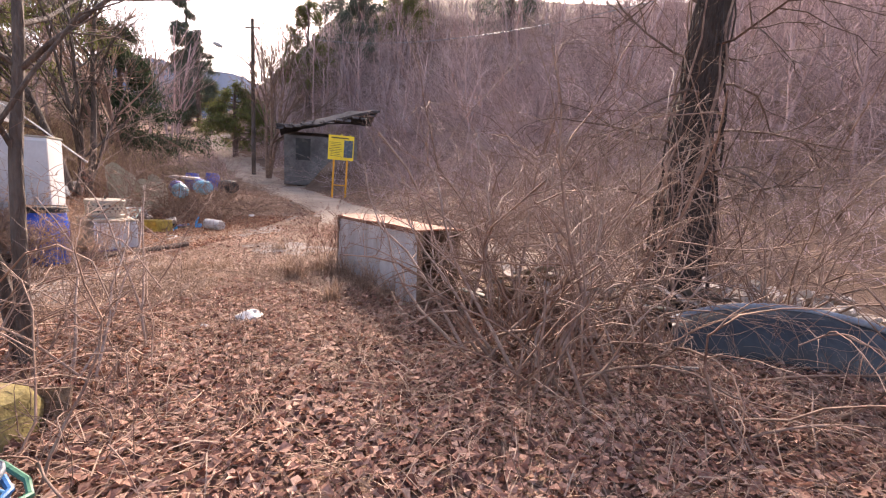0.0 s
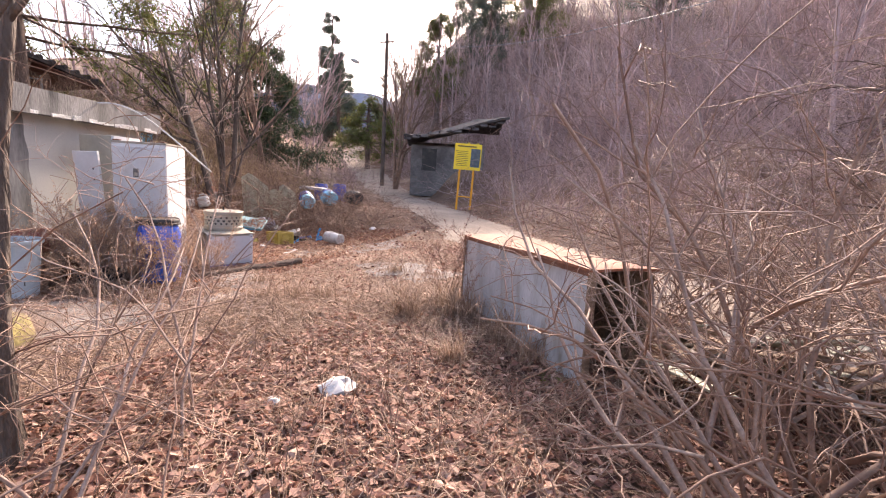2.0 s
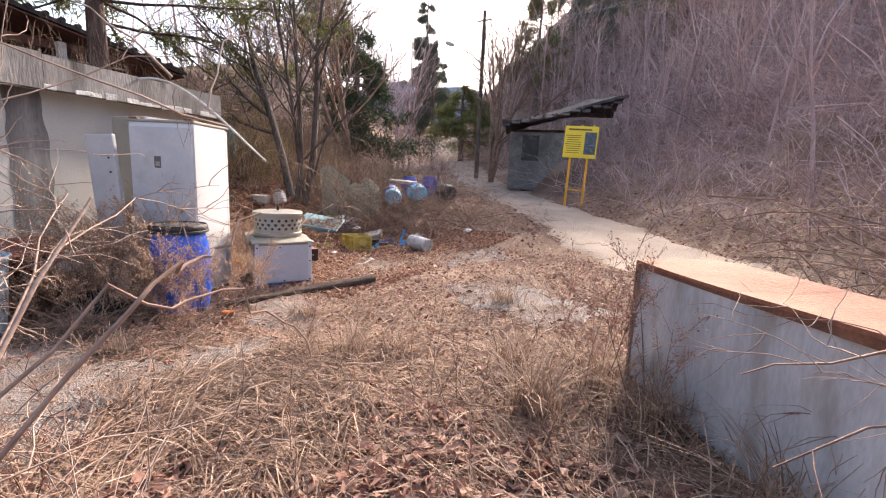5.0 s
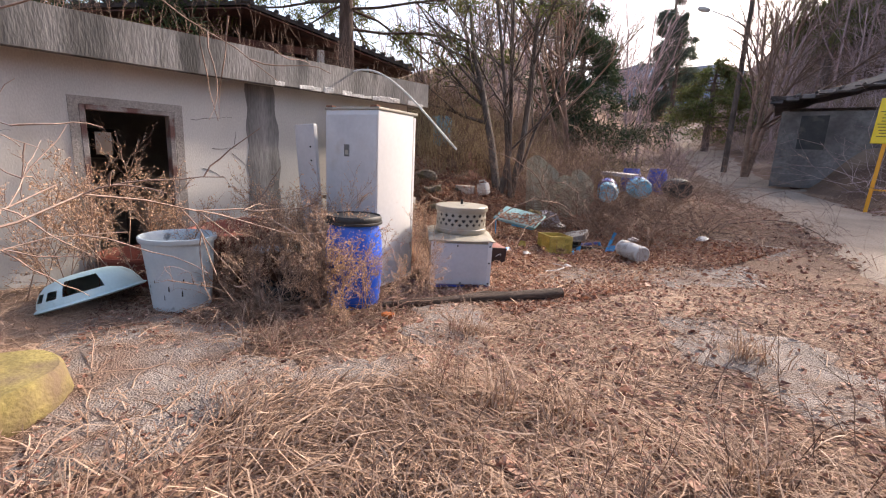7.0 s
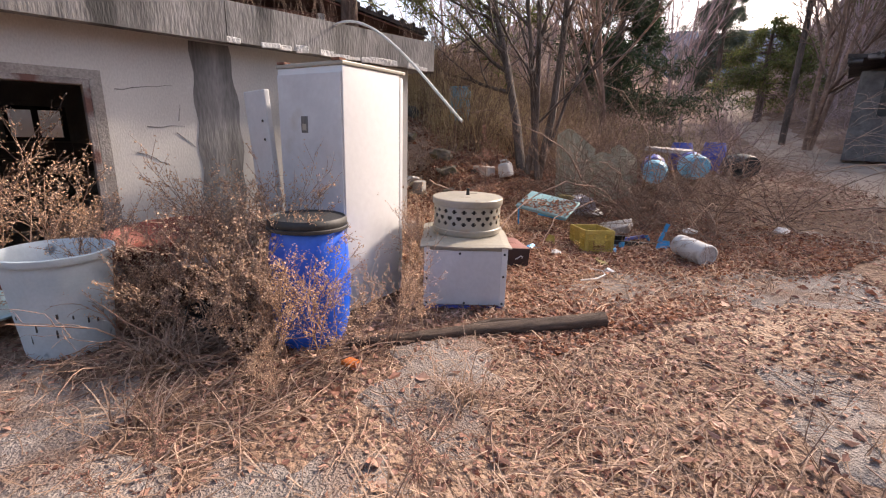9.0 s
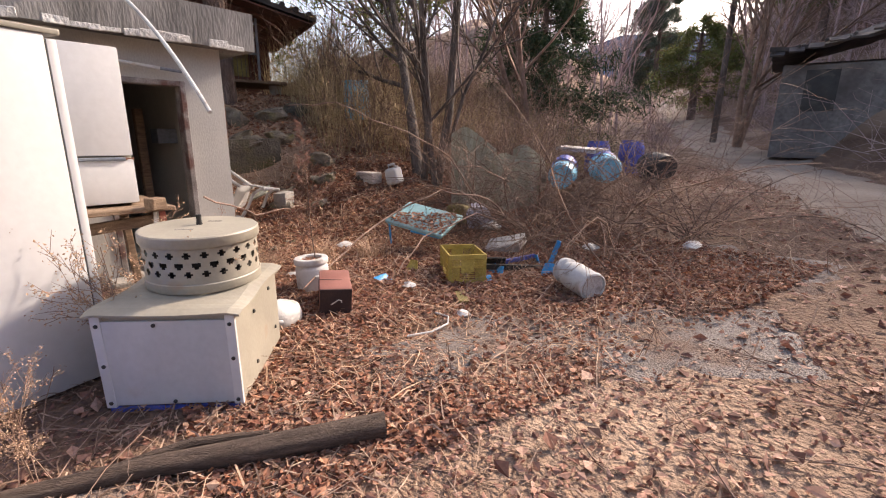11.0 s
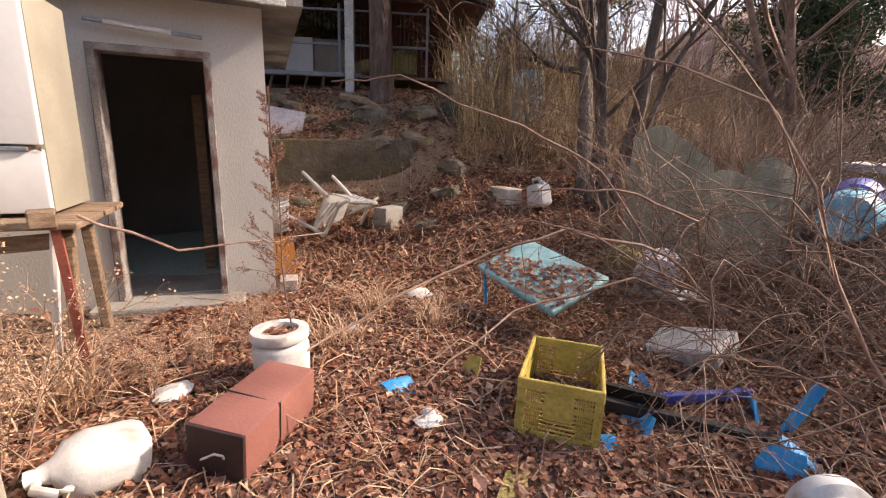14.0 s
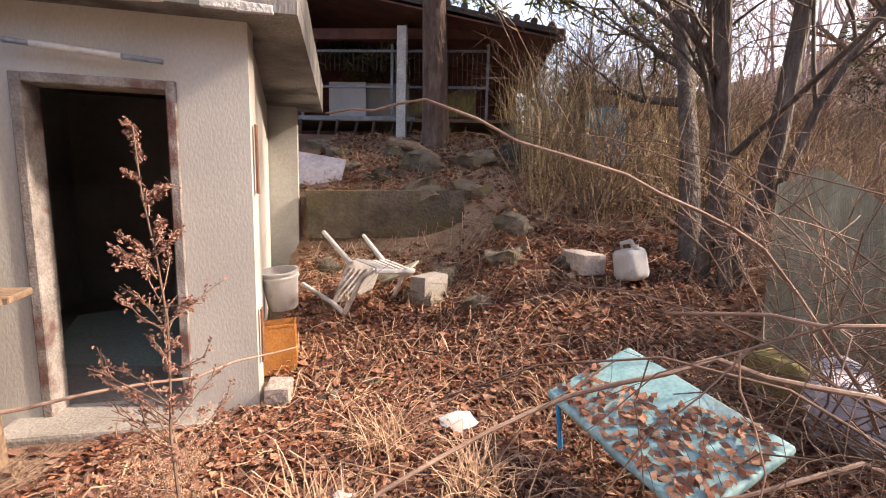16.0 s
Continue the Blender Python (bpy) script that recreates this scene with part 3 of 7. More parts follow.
def far_ridge(name, dist, height, a0, a1, seed, material, label):
    V, F = [], []
    n = 60
    for i in range(n + 1):
        a = radians(a0 + (a1 - a0) * i / n)
        h = height * min(1, 6 * i / n, 6 * (n - i) / n) * (0.9 + 0.06 * math.sin(i * 0.31 + seed) + 0.03 * math.sin(i * 0.83 + seed * 2))
        for k in range(4):
            r = dist + k * dist * 0.12
            V.append((r * math.sin(-a), r * math.cos(-a), -5 + (h + 5) * (k / 3) ** 0.8))
    for i in range(n):
        for k in range(3):
            q = i * 4 + k
            F.append((q, q + 4, q + 5, q + 1))
    raw(name, V, F, material, label, "hill", "structure")


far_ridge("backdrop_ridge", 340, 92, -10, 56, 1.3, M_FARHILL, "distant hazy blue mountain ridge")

# ---- the low concrete outbuilding ----
HOUSE = at_wall(0, 0, 0)


def wall(name, boxes, material, label, category="wall"):
    """Boxes given as (s0, s1, o0, o1, z0, z1) in the building's frame."""
    g = Geo()
    for s0, s1, o0, o1, z0, z1 in boxes:
        g.box((o0 + o1) / 2, -(s0 + s1) / 2, z0, o1 - o0, s1 - s0, z1 - z0)
    ob = part(name, g, material)
    ob.matrix_world = HOUSE
    return tagged(ob, label, category, "", "structure")


TH = 0.18
wall("wall_front", [(0, 0.39, -TH, 0, -0.4, 2.29), (0.39, 1.2, -TH, 0, 1.93, 2.29), (0.39, 1.2, -TH, 0, -0.4, -0.06), (1.2, 3.73, -TH, 0, -0.4, 2.29),
                    (3.73, 4.63, -TH, 0, 1.82, 2.29), (3.73, 4.63, -TH, 0, -0.4, -0.12), (4.63, 9.0, -TH, 0, -0.4, 2.29)], M_PLASTER, "grimy cracked off-white plaster wall")
WS0, WS1, WZ0, WZ1 = 3.72, 4.38, 1.17, 1.63
wall("wall_back", [(0, 0.5, -3.2, -3.02, -0.4, 2.29), (0.5, WS0, -3.2, -3.02, -0.4, 2.29), (WS0, WS1, -3.2, -3.02, -0.4, WZ0), (WS0, WS1, -3.2, -3.02, WZ1, 2.29), (WS1, 9, -3.2, -3.02, -0.4, 2.29)], M_INSIDE, "patchy grey inner plaster wall with a small window")
wall("wall_end", [(0.0, TH, -3.02, -TH - 0.001, -0.4, 2.285)], M_PLASTER, "off-white plaster end wall").matrix_world = HOUSE @ pose(0, 0, 0, 0, 0, 6.5)
wall("wall_far_end", [(8.82, 9.0, -3.02, -TH - 0.001, -0.4, 2.29)], M_PLASTER, "off-white plaster end wall")
wall("wall_partition", [(2.45, 2.57, -3.02, -TH - 0.001, -0.1, 2.29)], M_INSIDE, "patchy grey plaster partition wall")
wall("floor", [(TH, 8.82, -3.02, -TH, -0.14, -0.07)], M_CONC, "dirty concrete floor inside the outbuilding", "floor")
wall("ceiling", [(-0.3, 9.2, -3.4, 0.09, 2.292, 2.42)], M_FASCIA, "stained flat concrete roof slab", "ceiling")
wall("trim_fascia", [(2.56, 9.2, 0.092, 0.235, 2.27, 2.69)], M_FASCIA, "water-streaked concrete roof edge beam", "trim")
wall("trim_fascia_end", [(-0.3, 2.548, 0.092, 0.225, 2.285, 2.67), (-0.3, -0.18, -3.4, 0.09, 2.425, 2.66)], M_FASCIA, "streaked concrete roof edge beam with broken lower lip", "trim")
g = Geo()
for k in range(16):
    s = -0.26 + 2.76 * k / 15 + random.uniform(-0.05, 0.05)
    if random.random() < 0.72:
        g.box(0.222, -s, 2.275, 0.02, random.uniform(0.12, 0.26), random.uniform(0.03, 0.08), rx=random.uniform(-4, 4), bevel=0.006, seg=1)
ob = part("trim_chipped_lip", g.rough_up(0.012, 9), M_CHIP)
ob.matrix_world = HOUSE
tagged(ob, "chipped pale concrete along the roof edge", "trim", "", "structure")
# stained strip where the two halves of the front meet
g = Geo()
g.sheet(8, 24, lambda a, b: (0.004 + 0.006 * math.sin(a * 3.1), -(2.40 + 0.46 * a + 0.02 * math.sin(b * 7 + a * 4) * (1 - a) + 0.015 * math.sin(b * 31 + a * 3) + 0.07 * (1 - a) * b * b), -0.15 + 2.42 * b))
ob = part("wall_front_stain", g, M_STAIN)
ob.matrix_world = HOUSE
tagged(ob, "dark water-stained strip of plaster", "wall", "", "structure")
# cracks and pits in the plaster
for s, z, ln, ang in ((3.15, 1.42, 0.34, 3), (2.98, 1.28, 0.22, -40), (3.3, 1.78, 0.5, 8), (3.3, 1.1, 0.3, -25), (5.3, 1.5, 0.25, 5), (5.6, 1.9, 0.1, 40), (3.02, 1.55, 0.16, 80)):
    g = Geo()
    pts = [(0.001, -s + (k / 7 - 0.5) * ln * math.cos(radians(ang)), z + (k / 7 - 0.5) * ln * math.sin(radians(ang)) + random.uniform(-0.012, 0.012)) for k in range(8)]
    g.tube(pts, 0.006, 0.002, 5)
    ob = part("trim_crack", g, M_STAIN)
    ob.matrix_world = HOUSE
    tagged(ob, "thin dark crack in the plaster", "trim", "", "structure")


def door_frame(name, s0, s1, z0, z1, label):
    d = thing(name, HOUSE, label, "door frame")
    d["kind"] = "structure"
    w = 0.055
    part("jamb", Geo().box(-0.07, -(s0 + w / 2), z0, 0.17, w, z1 - z0, bevel=0.006, seg=1).rough_up(0.004, 5), M_FRAME, d)
    part("jamb", Geo().box(-0.07, -(s1 - w / 2), z0, 0.17, w, z1 - z0, bevel=0.006, seg=1).rough_up(0.004, 5), M_FRAME, d)
    part("lintel", Geo().box(-0.07, -(s0 + s1) / 2, z1 - w, 0.175, s1 - s0 - 2 * w - 0.002, w, bevel=0.006, seg=1), M_FRAME, d)
    return d


door_frame("door_1", 3.73, 4.63, -0.12, 1.82, "empty doorway with a peeling grey wooden frame")
d2 = door_frame("door_2", 0.39, 1.2, -0.06, 1.93, "empty doorway with a peeling reddish wooden frame")
part("threshold", Geo().box(0.06, -0.8, -0.14, 0.34, 1.1, 0.1, bevel=0.02).rough_up(0.015, 6), M_CONC, d2, "worn concrete threshold")
# plaster surround of the first doorway
wall("trim_surround", [(3.64, 3.728, 0.0, 0.012, -0.1, 1.9), (4.632, 4.72, 0.0, 0.012, -0.1, 1.9), (3.728, 4.632, 0.0, 0.012, 1.822, 1.9)], M_CONC, "rough cement surround of a doorway", "trim")

wdw = thing("window_1", HOUSE, "small two-pane window in dark frame", "window")
wdw["kind"] = "structure"
g = Geo()
for (a, b, c, d_) in ((WS0, WS1, WZ0, WZ0 + 0.05), (WS0, WS1, WZ1 - 0.05, WZ1), (WS0, WS0 + 0.06, WZ0 + 0.05, WZ1 - 0.05), (WS1 - 0.06, WS1, WZ0 + 0.05, WZ1 - 0.05), ((WS0 + WS1) / 2 - 0.035, (WS0 + WS1) / 2 + 0.035, WZ0 + 0.05, WZ1 - 0.05)):
    g.box(-3.06, -(a + b) / 2, c, 0.1, b - a, d_ - c)
part("window_frame", g, M_BLACK, wdw)
for a, b in ((WS0 + 0.06, (WS0 + WS1) / 2 - 0.035), ((WS0 + WS1) / 2 + 0.035, WS1 - 0.06)):
    p_ = part("pane", Geo().box(-3.1, -(a + b) / 2, WZ0 + 0.05, 0.006, b - a, WZ1 - WZ0 - 0.1), M_GLASS, wdw)
    p_.visible_shadow = False
# inside: wall tiles of the washroom, a wash bowl ring, a fallen board
tile_g = Geo()
tile_g.box(0, 0, 0, 0.012, 0.195, 0.195, bevel=0.004, seg=1)
M_TILE = mat("grimy pale wall tile", (0.24, 0.23, 0.21), (0.32, 0.31, 0.29), 3, (0.15, 0.14, 0.12), 2, (0.5, 0.7), 0.5, 0.05, 40, vary='object')
tile0 = part("tile", tile_g, M_TILE)
tile_parent = [o for o in scene.objects if o.name == "wall_back"][0]
tile0.parent = tile_parent
for a in range(17):
    for b in range(6):
        t_ = tile0 if (a, b) == (0, 0) else tile0.copy()
        if t_ is not tile0:
            scene.collection.objects.link(t_)
        t_.location = (-3.013, -(3.6 + a * 0.2), -0.05 + b * 0.2)
ring = part("wall_hoop", Geo().tube([(-2.98, -3.66 + 0.2 * math.cos(k * TAU / 20), 0.74 + 0.2 * math.sin(k * TAU / 20)) for k in range(21)], 0.012, seg=6), M_BLACK)
ring.matrix_world = HOUSE
tagged(ring, "dark ring hung on the tiled washroom wall", "hoop")

# ---- things by the front of the outbuilding ----
def on_ground(x, y, rz=0, lift=0.0):
    return pose(x, y, lz(x, y) + lift, 0, 0, rz)


def tall_fridge():
    """White commercial fridge; its local x runs along the plated front, y along the deep side."""
    f = thing("fridge", pose(-6.08, 7.62, -0.12, 0, 0, 31.3), "tall white steel fridge with dented side panel", "fridge")
    w, d, h = 0.74, 0.74, 2.02
    part("body", Geo().box(-w / 2, d / 2 - 0.03, 0.06, w, d - 0.06, h - 0.06, bevel=0.012), M_WHITE, f, smooth=True)
    part("front_panel", Geo().box(-w / 2, -0.008, 0.08, w - 0.02, 0.014, h - 0.13, bevel=0.004), M_GREYPANEL, f, "chalky blue-grey panel")
    part("rear_door", Geo().box(-w / 2, d - 0.03, 0.08, w - 0.005, 0.05, h - 0.1, bevel=0.015), M_WHITE, f, smooth=True)
    part("gasket", Geo().box(-w / 2, d - 0.0575, 0.08, w - 0.015, 0.004, h - 0.1), M_BLACK, f, "dark door seal")
    part("top_cap", Geo().box(-w / 2, d / 2, h, w + 0.02, d + 0.02, 0.03, bevel=0.008), M_CREAM, f)
    for a in (-0.06, -w + 0.06):
        part("hinge", Geo().box(a, 0.02, h + 0.03, 0.09, 0.07, 0.02, bevel=0.005), M_RUST, f, "rusty hinge")
    part("plate", Geo().box(-0.42, -0.017, 1.52, 0.075, 0.006, 0.13, bevel=0.002), M_STAIN, f, "small dark control plate")
    part("plate_label", Geo().box(-0.42, -0.0205, 1.54, 0.045, 0.004, 0.05), M_CREAM, f)
    for a in (-0.08, -0.66):
        for b in (0.08, 0.64):
            part("foot", Geo().lathe([(0.03, 0), (0.03, 0.05), (0.02, 0.065)], 10, pose(a, b, 0)), M_BLACK, f)
    # an open grey door leaf beside it
    p = thing("loose_panel", pose(-7.05, 7.2, -0.13, 3, -2, 24), "grey steel panel leaning upright beside a fridge", "panel")
    part("sheet", Geo().box(0, 0, 0.02, 0.36, 0.05, 1.86, bevel=0.01), M_GREYPANEL, p)
    for z in (1.62, 1.62 - 0.16):
        part("bolt_hole", Geo().lathe([(0.012, 0), (0.012, 0.01)], 10, pose(0.1, -0.022, z, 90)), M_BLACK, p)


tall_fridge()


def second_fridge():
    f = thing("old_fridge", at_wall(1.19, 0.93, 0.83, 0), "two-door fridge with rust, sunlit yellow in its body colour, on a wooden stand", "fridge")
    # Cream body holds the yellow sunlight that falls on its side.
    part("body", Geo().box(-0.31, -0.33, 0, 0.56, 0.66, 1.22, bevel=0.015), M_CREAM, f, smooth=True)
    for z, h in ((0.0, 0.36), (0.385, 0.83)):
        part("door", Geo().box(0.0, -0.33, z + 0.004, 0.055, 0.655, h, bevel=0.014), M_WHITE, f, smooth=True)
    part("handle", Geo().box(0.032, -0.31, 0.352, 0.02, 0.5, 0.026, bevel=0.006), M_RIMGREY, f, "dull grey grip strip")
    part("rust_streak", Geo().sheet(10, 3, lambda a, b: (0.0315 + 0.001 * math.sin(9 * a), -0.09 + 0.09 * a, 0.366 + (b - 0.5) * 0.03 * (0.6 + 0.4 * math.sin(7 * a)))), M_RUST, f)
    b = thing("wooden_stand", at_wall(1.19, 0.93, 0, 0), "rickety stand of grey weathered boards under a fridge", "stand")
    for s_, o_ in ((-0.02, 0.05), (0.62, 0.05), (-0.02, -0.5), (0.62, -0.5)):
        part("leg", Geo().box(o_, -s_, -0.12, 0.07, 0.06, 0.9, rx=random.uniform(-3, 3), bevel=0.006, seg=1).rough_up(0.006, 8), M_WOOD, b)
    for k in range(4):
        part("plank", Geo().box(0.16 - 0.22 * k, -0.3, 0.775, 0.2, 0.98, 0.035, rz=random.uniform(-2, 2), bevel=0.005, seg=1).rough_up(0.008, 6), M_WOOD, b)
    part("rail", Geo().box(0.12, -0.3, 0.62, 0.035, 0.85, 0.09, rx=4, bevel=0.005, seg=1).rough_up(0.008, 6), M_WOOD, b)
    part("block", Geo().box(0.27, 0.04, 0.79, 0.11, 0.12, 0.1, rz=20, bevel=0.008, seg=1).rough_up(0.008, 9), M_WOOD, b, "short dark block end")
    part("brace", Geo().tube([(0.22, -0.03, -0.1), (0.2, 0.06, 0.8)], 0.022, 0.02, 7), M_PALEPLASTIC, b, "pale peeled pole")
    part("red_strip", Geo().box(0.25, 0.13, -0.1, 0.02, 0.045, 0.88, rx=3), M_RED, b, "faded red batten")


second_fridge()


def barrel(m, material, label, lid=True, r=0.29, h=0.94, group=""):
    b = thing("barrel", m, label, "barrel", group)
    body = [(r * 0.80, 0), (r * 0.86, 0.015), (r * 0.94, h * 0.16), (r, h * 0.42), (r, h * 0.56), (r * 0.95, h * 0.80), (r * 0.84, h * 0.91), (r * 0.80, h * 0.94), (r * 0.80, h * 0.97)]
    part("drum", Geo().lathe(body, 40), material, b, smooth=True)
    if lid:
        part("lid", Geo().lathe([(r * 0.93, h * 0.955), (r * 0.95, h * 0.965), (r * 0.95, h), (r * 0.9, h * 1.02), (r * 0.86, h * 1.005), (0.001, h * 1.0)], 40), M_BLACK, b, "dusty black screw lid", smooth=True)
        part("clamp_ring", Geo().lathe([(r * 0.96, h * 0.93), (r * 0.985, h * 0.935), (r * 0.985, h * 0.955), (r * 0.96, h * 0.96)], 40, cap=False), M_BLACK, b, "black clamp ring", smooth=True)
    return b


barrel(on_ground(-5.83, 7.28, 0, -0.03), M_BLUE, "blue plastic drum with a dusty black lid")

# perforated drum stove on a steel-clad box
bx = thing("metal_cabinet", pose(-6.16, 8.745, lz(-6.0, 8.7) + 0.035, 0, 1.5, -26), "low grey box clad in bent sheet metal", "box")
W_, D_, H_ = 0.72, 0.8, 0.54
part("body", Geo().box(0, 0, 0.0, D_ - 0.02, W_ - 0.02, H_, bevel=0.006), M_CREAM, bx)
part("front_sheet", Geo().box(D_ / 2 - 0.004, 0, 0.012, 0.014, W_ - 0.1, H_ - 0.05, bevel=0.003), M_GREYPANEL, bx, "dull grey front sheet")
for sy in (-1, 1):
    part("corner_strip", Geo().box(D_ / 2 - 0.003, sy * (W_ / 2 - 0.028), 0.0, 0.02, 0.05, H_ - 0.01, bevel=0.003), M_WHITE, bx, "white folded corner strip")
part("bottom_rail", Geo().box(D_ / 2 - 0.01, 0, -0.03, 0.03, W_ - 0.04, 0.03), M_NAVY, bx)
part("top_sheet", Geo().sheet(14, 12, lambda a, b: (D_ * 1.05 * (a - 0.5), W_ * 1.08 * (b - 0.5), H_ + 0.02 + 0.010 * math.sin(a * 9 + b * 4) - 0.014 * (abs(b - 0.5) > 0.46) - 0.012 * (a > 0.97)), 0.012), M_CREAM, bx, "buckled cream top sheet")
for sy, z in ((-0.33, 0.48), (0.33, 0.48), (-0.33, 0.25), (0.33, 0.28), (-0.33, 0.03), (0.33, 0.03), (0.0, 0.03), (-0.05, 0.48)):
    part("rivet", Geo().lathe([(0.011, 0), (0.011, 0.006), (0.006, 0.01)], 8, pose(D_ / 2 + 0.006, sy, z, 0, 90)), M_BLACK, bx)
for sx, z in ((-0.2, 0.45), (0.1, 0.42), (0.12, 0.1), (-0.28, 0.14)):
    part("rivet", Geo().lathe([(0.013, 0), (0.013, 0.006), (0.006, 0.01)], 8, pose(sx, W_ / 2 - 0.008, z, -90)), M_BLACK, bx)

st = thing("drum_stove", pose(-6.22, 8.80, lz(-6.0, 8.7) + 0.607, 0, 1.0, -26), "cream steel drum stove pierced with round holes", "stove")
R_, SH = 0.31, 0.31


def pierced(n=176, m=26):
    g = Geo()
    V = [[g.bm.verts.new((R_ * math.cos(TAU * i / n), R_ * math.sin(TAU * i / n), SH * j / m)) for i in range(n)] for j in range(m + 1)]
    circ = TAU * R_
    per = 22
    for j in range(m):
        for i in range(n):
            a, z = (i + 0.5) / n * circ, (j + 0.5) / m * SH
            hole = False
            for row, zc in enumerate((0.11, 0.165, 0.22)):
                q = (a / circ * per + 0.5 * (row % 2)) % 1.0 - 0.5
                if (q * circ / per) ** 2 + (z - zc) ** 2 < 0.0185 ** 2:
                    hole = True
            if not hole:
                g.bm.faces.new((V[j][i], V[j][(i + 1) % n], V[j + 1][(i + 1) % n], V[j + 1][i]))
    return g


part("shell", pierced(), M_CREAM, st, smooth=True)
# Black drum added behind the holes, the inner shade as a colour.
part("liner", Geo().lathe([(R_ * 0.88, 0.0), (R_ * 0.88, SH)], 32), M_BLACK, st, "black inside for the shaded hollow")
part("foot_ring", Geo().lathe([(R_ + 0.004, 0), (R_ + 0.008, 0.005), (R_ + 0.008, 0.05), (R_ + 0.003, 0.055)], 48, cap=False), M_CREAM, st, smooth=True)
part("lid", Geo().lathe([(R_ + 0.012, SH - 0.05), (R_ + 0.016, SH - 0.045), (R_ + 0.016, SH + 0.005), (R_ + 0.01, SH + 0.012), (R_ * 0.6, SH + 0.022), (0.001, SH + 0.024)], 56), M_CREAM, st, "flat cream lid", smooth=True)
part("knob", Geo().lathe([(0.018, 0), (0.014, 0.03), (0.016, 0.06), (0.001, 0.064)], 12, pose(0, 0, SH + 0.022)), M_BLACK, st, "black lid knob")
part("lid_slot", Geo().box(0.13, -0.03, SH + 0.018, 0.02, 0.1, 0.005), M_STAIN, st)
part("lid_slot", Geo().box(-0.1, 0.05, SH + 0.0195, 0.018, 0.08, 0.005), M_STAIN, st)

lg = thing("log", pose(-5.28, 8.5, lz(-5.3, 8.5) - 0.01, 0, 0, 80), "old grey driftwood log lying in litter", "log")
part("trunk", Geo().tube([(-1.05, 0.06, 0.03), (-0.6, 0.0, 0.05), (-0.1, 0.04, 0.05), (0.45, -0.02, 0.06), (1.0, -0.06, 0.075)], 0.04, 0.065, 12).rough_up(0.022, 7), M_LOG, lg, smooth=True)
part("trunk_limb", Geo().tube([(-0.2, 0.05, 0.06), (0.1, 0.12, 0.07), (0.45, 0.1, 0.06)], 0.03, 0.018, 8).rough_up(0.01, 9), M_LOG, lg, smooth=True)

# tubs, basins and jars under the wall
tb = thing("plastic_bin", on_ground(-6.25, 5.72, 0, 0.0), "large faded blue-grey plastic bin with paint drips", "bin")
part("bucket", Geo().lathe([(0.23, 0), (0.245, 0.01), (0.30, 0.64), (0.318, 0.645), (0.325, 0.66), (0.325, 0.69), (0.313, 0.695), (0.292, 0.66), (0.25, 0.05), (0.001, 0.04)], 44), M_GREYTUB, tb, smooth=True)
for k in range(9):
    a = radians(-60 + 14 * k + random.uniform(-6, 6))
    z = random.uniform(0.12, 0.38)
    r_ = 0.246 + 0.055 * z / 0.64
    part("paint_drip", Geo().box(r_ * math.cos(a), r_ * math.sin(a), z, 0.006, random.uniform(0.006, 0.014), random.uniform(0.02, 0.06), rz=math.degrees(a), bevel=0.002, seg=1), M_BLACK, tb)
bs = thing("upturned_basin", pose(-6.62, 4.98, -0.02, 12, -14, 10), "cracked turquoise plastic basin lying upside down", "basin")


def broken_basin():
    g = Geo()
    n, m = 48, 9
    prof = [(0.43, 0.0), (0.45, 0.012), (0.42, 0.03), (0.40, 0.09), (0.36, 0.16), (0.30, 0.215), (0.2, 0.25), (0.1, 0.26), (0.0, 0.262)]
    V = [[g.bm.verts.new((r * math.cos(TAU * i / n), r * math.sin(TAU * i / n), z)) for i in range(n)] for r, z in prof]
    for j in range(len(prof) - 1):
        for i in range(n):
            gap = (j in (3, 4) and i % n in (44, 45, 46, 47, 0, 1)) or (j == 3 and i in (38, 39, 41, 42))
            if not gap:
                g.bm.faces.new((V[j][i], V[j][(i + 1) % n], V[j + 1][(i + 1) % n], V[j + 1][i]))
    return g


part("shell", broken_basin(), M_TEAL, bs, smooth=True)


def tub(x, y, z, r, h, material, label, tilt=0, name="rubber_tub"):
    t = thing(name, pose(x, y, z, tilt, tilt * 0.6, 0), label, "tub")
    part("shell", Geo().lathe([(r * 0.72, 0), (r * 0.78, 0.02), (r * 0.97, h), (r * 1.03, h + 0.005), (r * 1.03, h + 0.035), (r * 0.96, h + 0.035), (r * 0.74, 0.05), (0.001, 0.045)], 36), material, t, smooth=True)
    return t


tub(-7.05, 6.2, -0.1, 0.30, 0.38, M_POT, "brown glazed jar half hidden by dead weeds", name="jar")
tub(-7.02, 6.25, 0.36, 0.46, 0.16, M_RED, "red-brown rubber basin set on a jar", 5)
tub(-7.35, 5.35, -0.1, 0.42, 0.32, M_RED, "red-brown rubber tub under dry weeds")
tub(-5.1, 4.25, -0.11, 0.36, 0.06, M_RED, "flat red rubber basin on the ground", 2)
tub(-6.25, 6.72, -0.11, 0.3, 0.16, M_BLACK, "low black plastic planter under weeds")
jr = tub(-6.6, 6.55, -0.1, 0.16, 0.42, M_POT, "small brown glazed pot", name="jar")
part("pot_lid", Geo().lathe([(0.175, 0.45), (0.175, 0.47), (0.12, 0.5), (0.001, 0.51)], 28), M_GREYPANEL, jr, "pale round lid", smooth=True)
sp = thing("tree_stump", on_ground(-4.72, 4.72, 0, -0.02), "mossy yellowish sawn stump slice", "stump")
